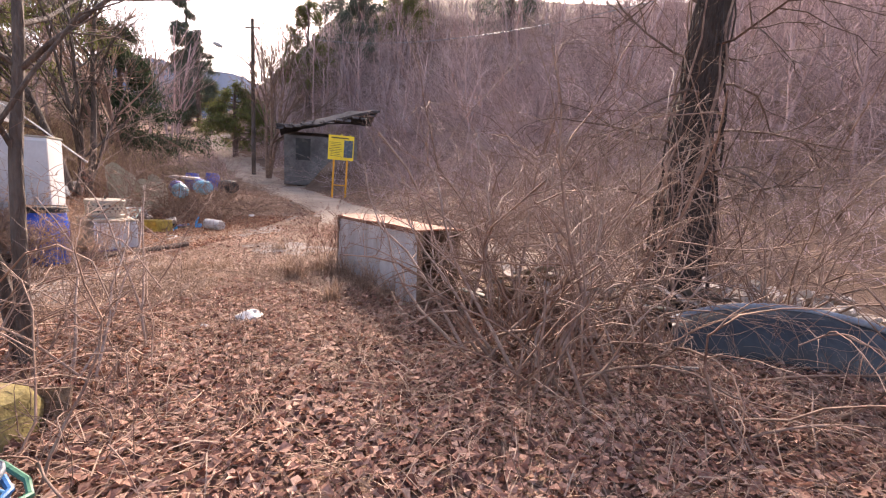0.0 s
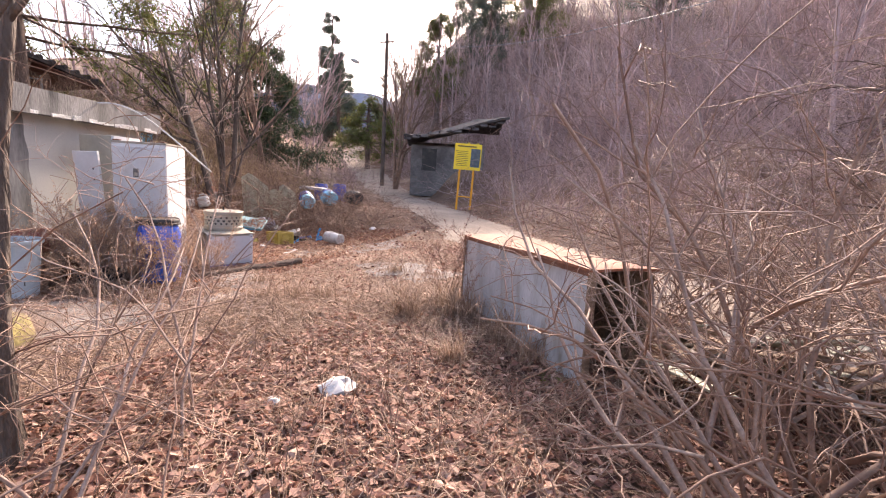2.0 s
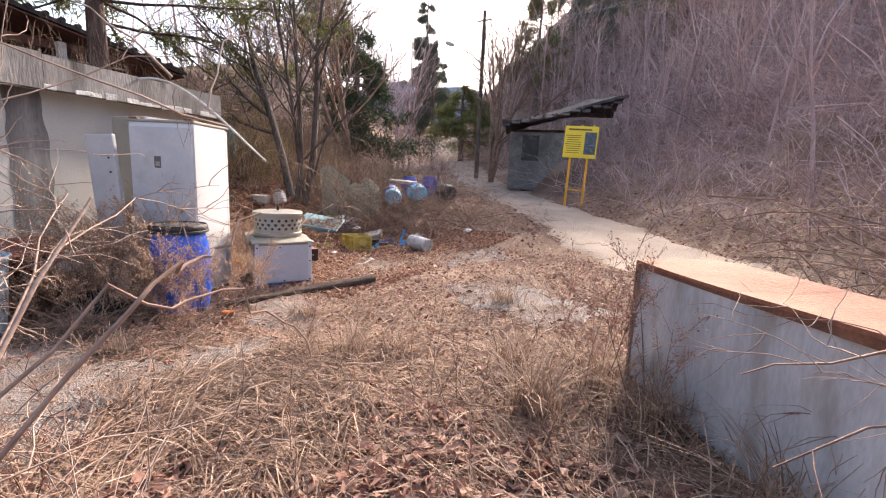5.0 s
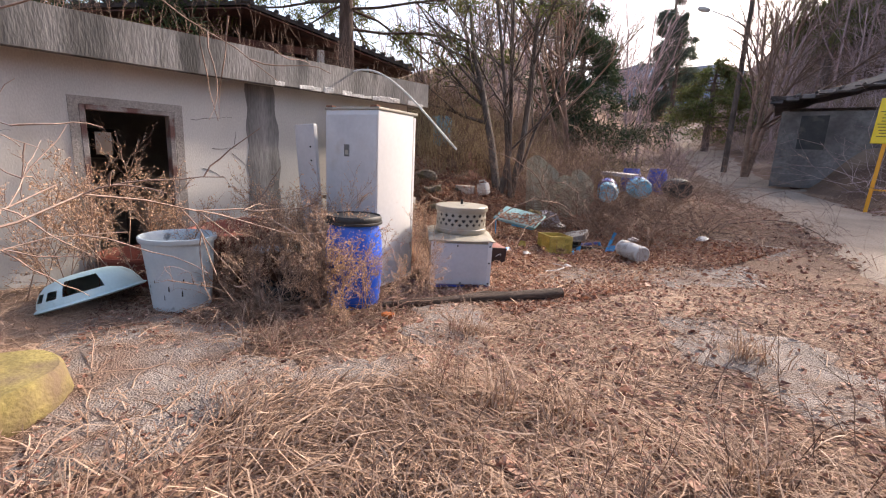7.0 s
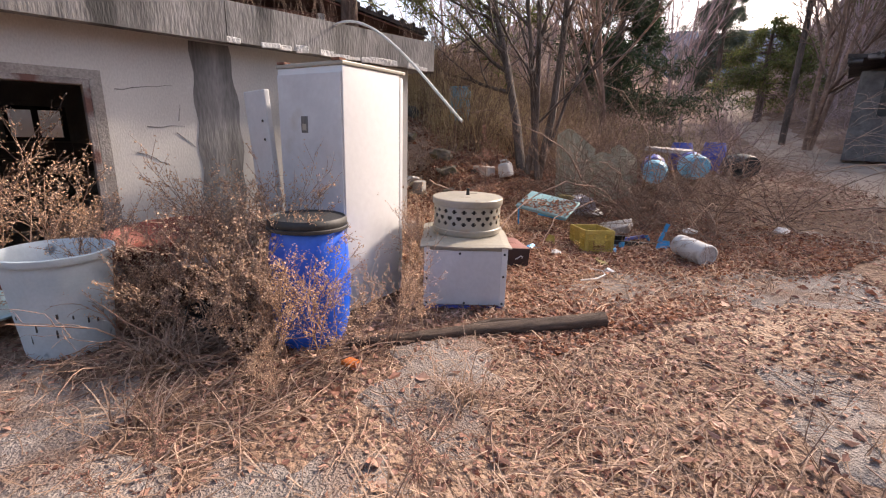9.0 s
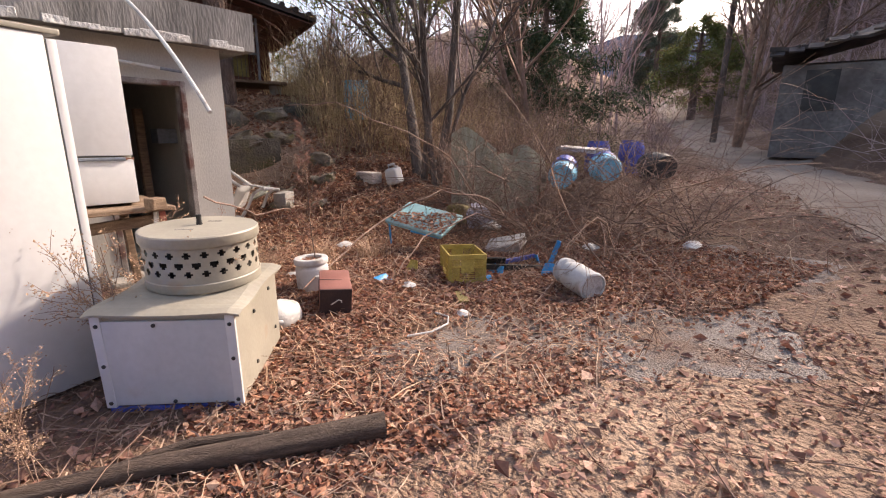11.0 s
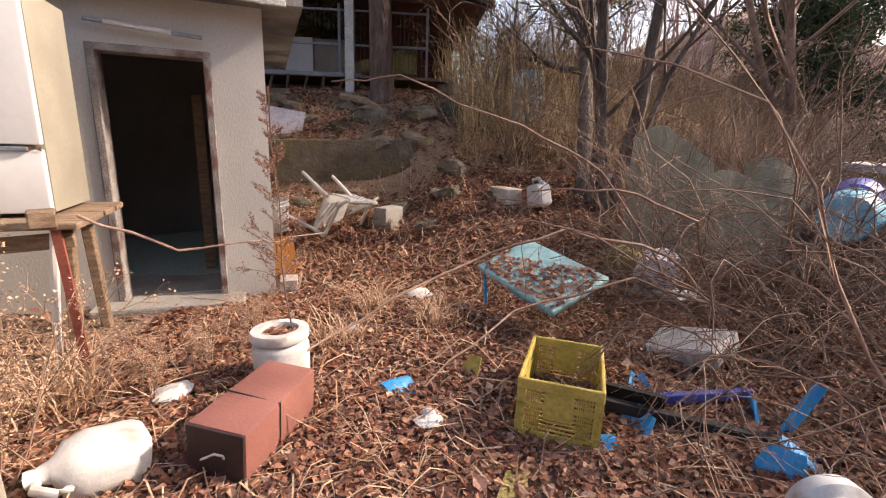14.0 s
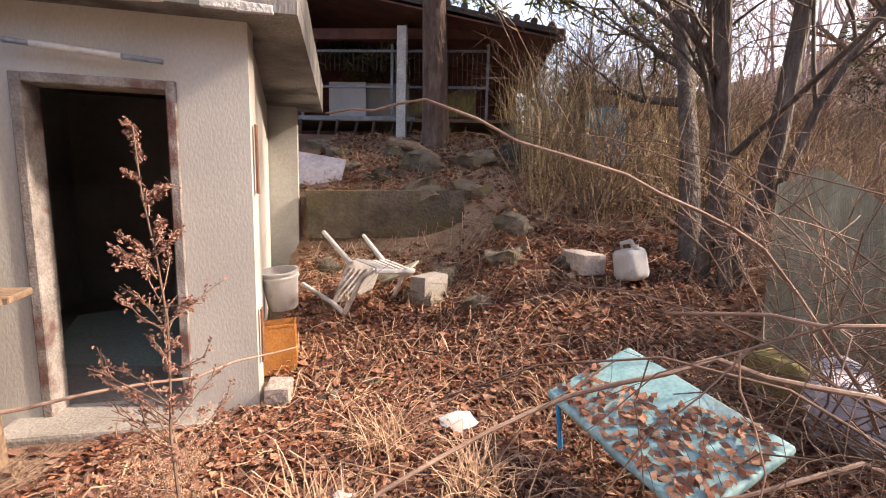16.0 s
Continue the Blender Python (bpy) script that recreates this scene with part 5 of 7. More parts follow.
# ---- steel-clad chest on the left of the first steps, with the junk heap behind it ----
cb = thing("steel_chest", pose(0.25, 6.4, lz(0.25, 6.4) - 0.03, 0, 1.0, 130.2), "long steel-clad chest, open end, rusty plywood top", "chest")
CL, CD, CH = 2.68, 0.64, 1.02
part("side_sheet", Geo().sheet(16, 8, lambda a, b: (CL * a, 0.012 * math.sin(a * 7) * math.sin(b * 5), CH * b)), M_CHEST, cb, "streaked pale grey sheet steel side", True)
part("inner_side", Geo().box(CL / 2, -0.03, 0, CL - 0.02, 0.03, CH - 0.01), M_WOOD, cb)
part("rear_side", Geo().box(CL / 2, -CD, 0, CL, 0.035, CH - 0.02), M_WOOD, cb)
part("far_end", Geo().box(CL - 0.02, -CD / 2, 0, 0.04, CD - 0.04, CH - 0.02), M_GREYPANEL, cb)
part("bottom", Geo().box(CL / 2, -CD / 2, 0.01, CL - 0.08, CD - 0.08, 0.03), M_WOOD, cb)
part("top", Geo().sheet(16, 10, lambda a, b: (CL * (a * 1.02 - 0.02), 0.02 - (CD + 0.05) * b, CH + 0.012 * math.sin(a * 6 + b * 3) + 0.01), 0.022), M_PLY, cb, "swollen rust-brown plywood top")
part("edge_strip", Geo().box(CL / 2, 0.008, CH - 0.05, CL, 0.012, 0.045, bevel=0.003), M_RUST, cb, "rusty top edge strip")
part("corner_post", Geo().box(0.0, -0.03, 0, 0.05, 0.06, CH - 0.01, bevel=0.005), M_WOOD, cb)
part("corner_post", Geo().box(CL, -0.0, 0, 0.04, 0.03, CH - 0.005, bevel=0.005), M_WOOD, cb)
for k in range(5):
    part("inner_scrap", Geo().box(0.25 + 0.2 * k, -0.5 + 0.1 * math.sin(k * 2), 0.06 + 0.1 * k, 0.5, 0.05, 0.03, rz=k * 37, ry=8 * k, bevel=0.004, seg=1), M_WOOD, cb)
part("moss", Geo().lathe([(0.001, 0), (0.2, 0.0), (0.16, 0.04), (0.001, 0.06)], 18, pose(0.25, 0.06, 0.0)).rough_up(0.03, 9), M_MOSS, cb, "green moss at the foot")
part("moss", Geo().lathe([(0.001, 0), (0.14, 0.0), (0.1, 0.04), (0.001, 0.05)], 18, pose(1.3, 0.05, 0.02)).rough_up(0.03, 9), M_MOSS, cb, "green moss at the foot")

for k in range(34):
    x, y = 1.0 + (k % 7) * 0.36 + rng.normal(0, 0.15), 6.75 + (k // 7) * 0.24 + rng.normal(0, 0.15)
    z = lz(x, y) + 0.02 + 0.42 * max(0, 1 - abs(x - 1.7) / 1.7) * rng.uniform(0.3, 1.0)
    ln = rng.uniform(0.7, 1.6)
    o = part("scrap_plank", Geo().box(0, 0, 0, ln, rng.uniform(0.07, 0.2), 0.022, bevel=0.004, seg=1).rough_up(0.008, 5, k), M_WOOD if k % 4 else M_SLAB)
    o.matrix_world = pose(x, y, z, rng.normal(0, 12), rng.normal(0, 12), rng.uniform(-70, 30))
    tagged(o, "weathered grey plank in a junk heap", "plank", "junk heap planks")
for k in range(9):
    x, y = 1.2 + 0.33 * k, 6.9 + 0.5 * math.sin(k * 2.3)
    o = part("asbestos_scrap", Geo().sheet(10, 4, lambda a, b: (0.55 * (a - 0.5), 0.38 * (b - 0.5) * (1 - 0.3 * a), 0.02 * math.sin(a * 16)), 0.01), M_PALESTONE, smooth=True)
    o.matrix_world = pose(x, y, lz(x, y) + 0.28 + 0.1 * math.sin(k), rng.normal(0, 16), rng.normal(0, 16), k * 47)
    tagged(o, "broken pale corrugated sheet on a heap", "roof sheet", "broken roof sheets")

tp = thing("black_trough", pose(4.3, 5.75, lz(4.3, 5.75) - 0.02, 0, 0, -12), "long black plastic trough with blue-grey rim", "trough")
part("shell", Geo().sheet(30, 14, lambda a, b: ((a - 0.5) * 2.3, -0.42 + 0.8 * b, (0.5 * math.sin(math.pi * min(1, b * 1.15)) ** 0.7 + 0.02) * (math.sin(math.pi * (0.08 + 0.84 * a)) ** 0.55)), 0.02).rough_up(0.02, 4), M_TARP, tp, smooth=True)
part("rim", Geo().tube([((a - 0.5) * 2.3, -0.06 + 0.05 * math.sin(a * 6), 0.53 * math.sin(math.pi * (0.08 + 0.84 * a)) ** 0.55) for a in [k / 16 for k in range(17)]], 0.045, 0.035, 10), M_RIMGREY, tp, "faded blue-grey rounded rim", True)
tagged(part("pale_stick", Geo().box(0, 0, 0, 0.42, 0.035, 0.03, bevel=0.004, seg=1), M_PALESTONE), "short pale wooden stake on the ground", "stake").matrix_world = on_ground(2.9, 5.05, 8, 0.02)

# left of the start: basin and hoses
yb = thing("yellow_basin", pose(-1.85, 3.05, lz(-1.85, 3.05), 0, 0, 0), "dirty yellow tarp heap beside a grey board", "tarp")
part("tarp_sheet", Geo().lathe([(0.001, 0), (0.34, 0.0), (0.33, 0.12), (0.26, 0.24), (0.12, 0.3), (0.001, 0.31)], 24).rough_up(0.06, 5), M_CUT, yb, smooth=True)
part("board", Geo().box(0.2, 0.25, 0, 0.34, 0.03, 0.2, rz=20, rx=-12), M_WOOD, yb, "grey board")
for k in range(9):
    g = Geo()
    cx, cy, r = -1.35 + 0.02 * k, 2.32 + 0.03 * (k % 3), 0.3 + 0.035 * (k % 4)
    a0 = rng.uniform(0, 6)
    pts = [(cx + r * math.cos(a0 + t * 0.33) + 0.05 * math.sin(t * 1.3 + k), cy + 0.8 * r * math.sin(a0 + t * 0.33), lz(cx, cy) + 0.03 + 0.022 * k + 0.02 * math.sin(t + k)) for t in range(20)]
    g.tube(pts, 0.016, 0.016, 8)
    tagged(part("garden_hose", g, (M_HOSE_B, M_HOSE_G, M_RIMGREY)[k % 3], smooth=True), ("coiled blue garden hose", "coiled green garden hose", "coiled grey garden hose")[k % 3] + " on the ground", "hose", "coiled hoses")

# ---- yellow notice board across the road ----
SX, SY, SZ = -5.83, 21.0, 0.895
sg = thing("notice_board", pose(SX, SY, SZ - 0.05, 0, 2.0, 14) @ Matrix.Scale(1.09, 4), "yellow notice board on two orange-yellow posts", "sign")
for x in (-0.27, 0.27):
    part("post", Geo().box(x, 0.03, -0.5, 0.075, 0.06, 2.05, bevel=0.008, seg=1), M_POST, sg)
part("brace", Geo().box(0, 0.06, 0.22, 0.6, 0.03, 0.04), M_POST, sg)
bd = part("board", Geo().box(0, 0, 1.28, 1.04, 0.05, 1.0, bevel=0.012, seg=1), M_SIGN, sg)
part("top_tab", Geo().box(0.0, 0.02, 2.28, 0.06, 0.05, 0.05), M_SIGN, sg)
part("top_tab", Geo().box(0.36, 0.02, 2.28, 0.06, 0.05, 0.05), M_SIGN, sg)
part("map_print", Geo().box(0.3, -0.028, 1.4, 0.36, 0.006, 0.7), M_SIGNDARK, bd, "dark blue-green map print")
part("print_bar", Geo().box(-0.05, -0.0275, 2.15, 0.72, 0.005, 0.05), M_INK, bd)
for k in range(9):
    part("print_bar", Geo().box(-0.22 + 0.02 * math.sin(k * 3), -0.0275, 1.43 + 0.068 * k, 0.44 + 0.06 * math.sin(k * 5), 0.005, 0.018), M_INK, bd)

# ---- collapsed shed beyond the road ----
SHX, SHY = -10.9, 26.6
shz = 2.5
sd = thing("old_shed", pose(SHX, SHY, shz, 0, 0, 22), "derelict grey block shed with sagging dark roof", "shed")
part("wall", Geo().box(1.9, -1.2, -1.6, 4.0, 0.18, 2.75).rough_up(0.02, 2), M_SHEDWALL, sd, "grey block wall")
part("wall", Geo().box(0.0, 0.4, -1.6, 0.18, 3.2, 2.8), M_SHEDWALL, sd)
part("wall", Geo().box(1.9, 2.0, -0.8, 4.0, 0.18, 2.4), M_SHEDWALL, sd)
part("pale_patch", Geo().box(3.0, -1.3, 0.1, 0.9, 0.02, 1.0), M_GREYPANEL, sd, "pale blue-grey patch")
# Black sheet on the wall stands for the dark of an open doorway.
part("door_hole", Geo().box(0.9, -1.295, -0.2, 0.8, 0.02, 1.2), M_BLACK, sd)
part("roof", Geo().sheet(22, 14, lambda a, b: (-0.5 + 5.6 * a, -1.75 + 4.2 * b, 1.65 + 0.95 * a + 0.3 * math.sin(b * 3.1) - 0.22 * math.sin(a * 5 + b * 2)), 0.1).rough_up(0.1, 2), M_TILEROOF, sd, "sagging dark roof", True)
for k in range(9):
    part("rafter", Geo().tube([(-0.4 + 0.6 * k, -1.9, 1.5 + 0.11 * k), (-0.3 + 0.6 * k, -0.6, 1.75 + 0.11 * k)], 0.05, 0.04, 6), M_TILEROOF, sd)
for k in range(12):
    part("slumped_tile", Geo().box(-0.3 + 0.45 * k, -1.8, 1.42 + 0.09 * k + 0.06 * math.sin(k * 3), 0.36, 0.3, 0.05, rx=25 + 8 * math.sin(k), rz=6 * math.sin(k * 2)), M_TILEROOF, sd)

# ---- utility pole with lamp, wires ----
PX, PY = -14.85, 30.0
pz = lz(PX, PY)
up = thing("street_lamp", pose(PX, PY, pz), "dark utility pole carrying a curved-arm street lamp", "street lamp")
part("pole", Geo().tube([(0, 0, -0.3), (0, 0, 11.2 - pz)], 0.14, 0.10, 12), M_BARK, up, smooth=True)
part("arm", Geo().tube([(0, 0, 8.2 - pz), (-0.6, -0.5, 8.7 - pz), (-1.3, -1.0, 9.1 - pz)], 0.035, 0.03, 8), M_GREYPANEL, up, smooth=True)
part("lamp_head", Geo().lathe([(0.001, -0.3), (0.1, -0.25), (0.14, 0.1), (0.08, 0.3), (0.001, 0.33)], 16, pose(-1.6, -1.2, 9.2 - pz, 75, 0, -50)), M_PALEPLASTIC, up, "pale lamp head", True)
part("crossbar", Geo().box(0, 0, 10.6 - pz, 1.0, 0.06, 0.08), M_BARK, up)
for off, end in (((-0.4, 0, 10.7), (-38, 52, 19)), ((0.4, 0, 10.7), (6.5, 15, 7.2))):
    a = Vector((PX + off[0], PY + off[1], off[2]))
    b = Vector(end)
    pts = [a.lerp(b, t) - Vector((0, 0, 1.2 * 4 * t * (1 - t))) for t in [k / 16 for k in range(17)]]
    tagged(part("overhead_wire", Geo().tube(pts, 0.012, 0.012, 5), M_RIMGREY), "thin grey overhead wire", "cable")

# ---- blue drums dumped beside the road ----
def lying(x, y, rz, material, label):
    z = lz(x, y)
    b = barrel(pose(x, y, z + 0.22, 0, 90, rz), material, label, lid=False, group="dumped drums", r=0.24, h=0.74)
    part("ring", Geo().lathe([(0.225, 0.25), (0.246, 0.255), (0.246, 0.275), (0.225, 0.28)], 28, cap=False), material, b)
    return b


lying(-9.1, 14.8, -50, M_SKYBLUE, "pale sky-blue plastic drum lying down")
lying(-8.7, 15.25, -38, M_SKYBLUE, "pale sky-blue plastic drum lying down")
lying(-9.65, 15.4, -50, M_NAVY, "bleached navy plastic drum lying down")
lying(-8.5, 16.3, -30, M_BLACK, "black plastic drum lying open-ended")
lying(-9.25, 15.95, -44, M_NAVY, "bleached navy plastic drum lying down")
barrel(on_ground(-9.2, 16.75), M_NAVY, "bleached navy plastic drum standing", group="dumped drums", lid=False, r=0.25, h=0.8)
barrel(on_ground(-9.75, 16.4), M_NAVY, "bleached navy plastic drum standing", group="dumped drums", lid=False, r=0.25, h=0.8)
tagged(part("foam_sheet", Geo().box(0, 0, 0, 0.9, 0.45, 0.08, bevel=0.015).rough_up(0.02, 3), M_FOAM), "pale foam sheet laid over drums", "foam").matrix_world = pose(-9.5, 15.65, lz(-9.5, 15.65) + 0.46, 4, 3, 25)
tk = thing("steel_drum", pose(-13.6, 12.6, lz(-13.6, 12.6), 3, 0, 0), "sky-blue drum standing in reeds on the bank", "drum")
part("drum", Geo().lathe([(0.28, 0), (0.29, 0.01), (0.285, 0.28), (0.3, 0.3), (0.285, 0.32), (0.285, 0.58), (0.3, 0.6), (0.285, 0.62), (0.29, 0.86), (0.001, 0.85)], 32), M_SKYBLUE, tk, smooth=True)

# ---- caged house on the terrace behind ----
TZ = lz(-15.4, 8.5)
hs = thing("terrace_house", pose(-15.2, 8.2, TZ), "red-brown timber shack with wire cages and tiled roof", "house")
part("wall", Geo().box(-2.6, -0.3, 0.0, 0.2, 7.2, 2.2), M_REDWOOD, hs, "dark red-brown rear wall")
part("wall", Geo().box(-1.4, -3.9, 0.0, 2.4, 0.15, 2.0), M_REDWOOD, hs)
part("inner_panel", Geo().box(-1.0, 0.35, 0.36, 0.05, 1.1, 0.86), M_CONC, hs, "grey-beige board")
part("inner_panel", Geo().box(-0.9, -0.4, 0.46, 0.05, 0.8, 0.76), M_GREYPANEL, hs, "grey-blue plastic board")
part("deck", Geo().box(-0.7, -0.3, 0.28, 1.7, 7.0, 0.06), M_WOOD, hs)
part("deck_rail", Geo().box(0.13, -0.9, 0.30, 0.05, 4.2, 0.07), M_RIMGREY, hs)
for k in range(14):
    part("deck_leg", Geo().tube([(0.05, -2.9 + 0.36 * k, -0.05), (0.05 + 0.12 * (k % 2), -2.8 + 0.36 * k, 0.3)], 0.03, 0.03, 6), M_BARK, hs)
for y in (-2.6, -1.0, 0.75, 2.55):
    part("cage_post", Geo().box(0.1, y, 0.34, 0.05, 0.05, 1.35), M_RIMGREY, hs)
for z in (0.9, 1.55):
    part("cage_rail", Geo().box(0.1, -0.05, z, 0.04, 5.2, 0.04), M_RIMGREY, hs)
for k in range(58):
    part("cage_bar", Geo().tube([(0.12, -2.6 + 0.09 * k, 1.2 if -1.1 < -2.6 + 0.09 * k < 0.75 else 0.34), (0.12, -2.6 + 0.09 * k, 1.6)], 0.006, 0.006, 4), M_WIRE, hs)
part("pale_curtain", Geo().sheet(10, 6, lambda a, b: (-0.1 + 0.05 * math.sin(a * 9), 1.0 + 1.35 * a, 0.42 + 0.6 * b * (0.3 + 0.7 * a))), M_CUT, hs, "yellowish hanging sheet", True)
part("beam", Geo().box(0.25, -0.2, 1.72, 0.14, 8.2, 0.18), M_REDWOOD, hs)
RZ = 4.0 - TZ
# ridge along x, slopes falling both ways
for sgn in (-1, 1):
    part("roof_slope", Geo().sheet(24, 22, lambda a, b: (0.95 - 4.6 * a, -0.9 + sgn * 4.6 * b, RZ + 0.92 - 0.95 * b + 0.035 * abs(math.sin(a * 24 * math.pi / 2))), 0.09), M_TILEROOF, hs, "dark ribbed tile roof", True)
    part("soffit", Geo().sheet(6, 10, lambda a, b: (0.93 - 4.5 * a, -0.9 + sgn * 4.55 * b, RZ + 0.79 - 0.95 * b), 0.03), M_REDWOOD, hs, "red-brown boarded soffit")
    for k in range(16):
        b_ = (k + 0.5) / 16
        part("eave_tile", Geo().lathe([(0.06, 0), (0.065, 0.3)], 10, pose(0.98, -0.9 + sgn * 4.6 * b_, RZ + 0.94 - 0.95 * b_, 0, -90, 0)), M_TILEROOF, hs)
part("ridge_tile", Geo().tube([(1.0, -0.9, RZ + 0.98), (-3.7, -0.9, RZ + 0.98)], 0.1, 0.1, 10), M_TILEROOF, hs)
part("concrete_post", Geo().box(0.55, 1.02, -0.1, 0.17, 0.17, 1.95, bevel=0.01), M_CHIP, hs, "pale concrete porch post")
ln_ = part("root_log", Geo().tube([(-14.0, 9.15, lz(-14, 9.1) + 0.12), (-13.7, 9.6, lz(-13.7, 9.6) + 0.16), (-13.3, 10.1, lz(-13.3, 10.1) + 0.05)], 0.1, 0.06, 10).rough_up(0.03, 5), M_WOOD, smooth=True)
tagged(ln_, "pale gnarled log on the bank top", "log")

# ---- trees and shrubs ----
PR = np.random.default_rng(21)


def twig_thing(name, P, R, material, label, category, sides=3, group=""):
    V, F = tubes(P, R, sides)
    o = raw(name, V, F, material, label, category)
    if group:
        o["group"] = group
    return o


def leaf_quads(r, C, size, flat=0.4):
    """Bent little leaves round the points C (n, 3)."""
    n = len(C)
    a = unit(r.normal(0, 1, (n, 3)) * np.array([1, 1, flat]))
    b = unit(np.cross(a, unit(r.normal(0, 1, (n, 3)) * np.array([flat, flat, 1]))))
    nrm = np.cross(a, b)
    s = size * r.uniform(0.5, 1.35, n)[:, None]
    wide = r.uniform(0.4, 0.95, n)[:, None]
    V = np.stack([C - a * s, C - b * s * wide + nrm * s * 0.3, C + a * s, C + b * s * wide + nrm * s * 0.3], axis=1).reshape(-1, 3)
    F = np.arange(n * 4).reshape(-1, 4)
    return V, F


def scatter(items, spots, tag_group):
    """Repeats of ready objects at (x, y, turn, size)."""
    for k, (x, y, rz, s) in enumerate(spots):
        src = items[k % len(items)]
        o = src if k < len(items) else copy_thing(src, Matrix())
        o.matrix_world = pose(x, y, lz(x, y) - 0.04, 0, 0, rz) @ Matrix.Scale(s, 4)
        o["group"] = tag_group


def make_shrub(seed, n, h, kids, spread, droop, rad, material, label):
    r = np.random.default_rng(seed)
    pos = r.normal(0, 0.16, (n, 3)) * np.array([1, 1, 0])
    a = r.uniform(0, TAU, n)
    tilt = r.uniform(0.1, 0.75, n)
    d = np.stack([np.cos(a) * tilt, np.sin(a) * tilt, np.ones(n)], axis=1)
    P, R = grow(r, pos, d, h * r.uniform(0.6, 1.1, n), np.full(n, rad), kids, 0.55, spread, 0.2, droop, 4)
    P[..., 2] = np.maximum(P[..., 2], 0.0)
    return twig_thing("shrub", P, R, material, label, "shrub")


def make_tree(seed, h, kids, rad, material, label, spread=0.7, wig=0.09, stems=1, ratio=0.5):
    r = np.random.default_rng(seed)
    pos = r.normal(0, 0.12 * (stems > 1), (stems, 3)) * np.array([1, 1, 0])
    a = r.uniform(0, TAU, stems)
    d = np.stack([np.cos(a) * 0.25 * (stems > 1), np.sin(a) * 0.25 * (stems > 1), np.ones(stems)], axis=1)
    P, R = grow(r, pos, d, h * r.uniform(0.8, 1.05, stems), np.full(stems, rad), kids, ratio, spread, wig * 1.3, 0, 4, 0.35, 0.28, 0.06)
    t = thing("bare_tree", Matrix(), label, "tree")
    for nm, a, b, sd in (("trunk", 0, stems, 6), ("crown", stems, None, 3)):
        V, F = tubes(P[a:b], R[a:b], sd)
        raw(nm, V, F, material).parent = t
    return t


# big many-stemmed tree by the leaning boards, its vines and twigs
r = np.random.default_rng(5)
d0 = np.array([(-0.25, 0.1, 1), (0.1, 0.2, 1), (0.22, -0.05, 1), (-0.05, -0.22, 1), (0.35, 0.3, 1)])
P, R = grow(r, r.normal(0, 0.12, (5, 3)) * [1, 1, 0], d0, np.array([7.5, 7, 6, 6.5, 4.5]), np.array([0.115, 0.095, 0.075, 0.065, 0.045]), [9, 6, 4, 2], 0.45, 0.8, 0.09, 0.0, 6, 0.3, 0.2, 0.03)
big = thing("bare_tree", Matrix(), "tall many-stemmed leafless tree in the thicket", "tree")
for k in range(5):
    V, F = tubes(P[k:k + 1], R[k:k + 1], 9)
    raw("trunk", V, F, M_BARK).parent = big
V, F = tubes(P[5:], R[5:], 3)
raw("crown", V, F, M_BARK).parent = big
big.matrix_world = on_ground(-10.8, 12.95, 0, -0.1)
# vine-clad trunk by the black trough
vt = thing("vine_trunk", on_ground(3.75, 7.4, 0, -0.1), "dark trunk wrapped in bare climbing vines", "tree")
part("trunk", Geo().tube([(0, 0, 0), (0.05, 0.02, 1.2), (-0.02, 0.05, 2.6), (0.08, 0.1, 4.2), (0.1, 0.1, 6.5)], 0.33, 0.2, 16).rough_up(0.03, 3), M_DARKBARK, vt, smooth=True)
for k in range(16):
    a0, wr = rng.uniform(0, TAU), rng.uniform(-1.2, 1.2)
    pts = [((0.34 + 0.12 * abs(math.sin(t * 0.7 + k)) - 0.012 * t) * math.cos(a0 + wr * t * 0.12), (0.34 + 0.12 * abs(math.sin(t * 0.7 + k)) - 0.012 * t) * math.sin(a0 + wr * t * 0.12), 0.05 + t * 0.26) for t in range(20)]
    part("vine", Geo().tube(pts, rng.uniform(0.012, 0.035), 0.008, 6), M_DARKBARK if k % 3 else M_CANE, vt, smooth=True)
P, R = grow(r, np.array([(0, 0, 1.4 + 0.22 * k) for k in range(18)]), unit(np.stack([np.cos(np.arange(18) * 2.4), np.sin(np.arange(18) * 2.4), np.full(18, 0.25)], axis=1)), np.full(18, 1.7), np.full(18, 0.022), [6, 5, 3], 0.55, 0.9, 0.2, 0.1)
V, F = tubes(P, R)
o = raw("crown", V, F, M_TWIG)
o.parent = vt
# two thin trunks near the start
for x, y, h, lean in ((-2.46, 3.95, 5.0, 0.02), (-2.62, 4.05, 4.2, -0.12)):
    P, R = grow(np.random.default_rng(int(h * 10)), [(0, 0, 0)], [(lean, 0.0, 1)], [h], [0.055], [9, 5, 3], 0.4, 0.9, 0.06, 0, 7, 0.35, 0.3)
    t = thing("young_tree", on_ground(x, y, 0, -0.05), "slender dark young tree with bare twigs", "tree")
    for nm, a, b, sd in (("trunk", 0, 1, 8), ("crown", 1, None, 4)):
        V, F = tubes(P[a:b], R[a:b], sd)
        raw(nm, V, F, M_BARK).parent = t

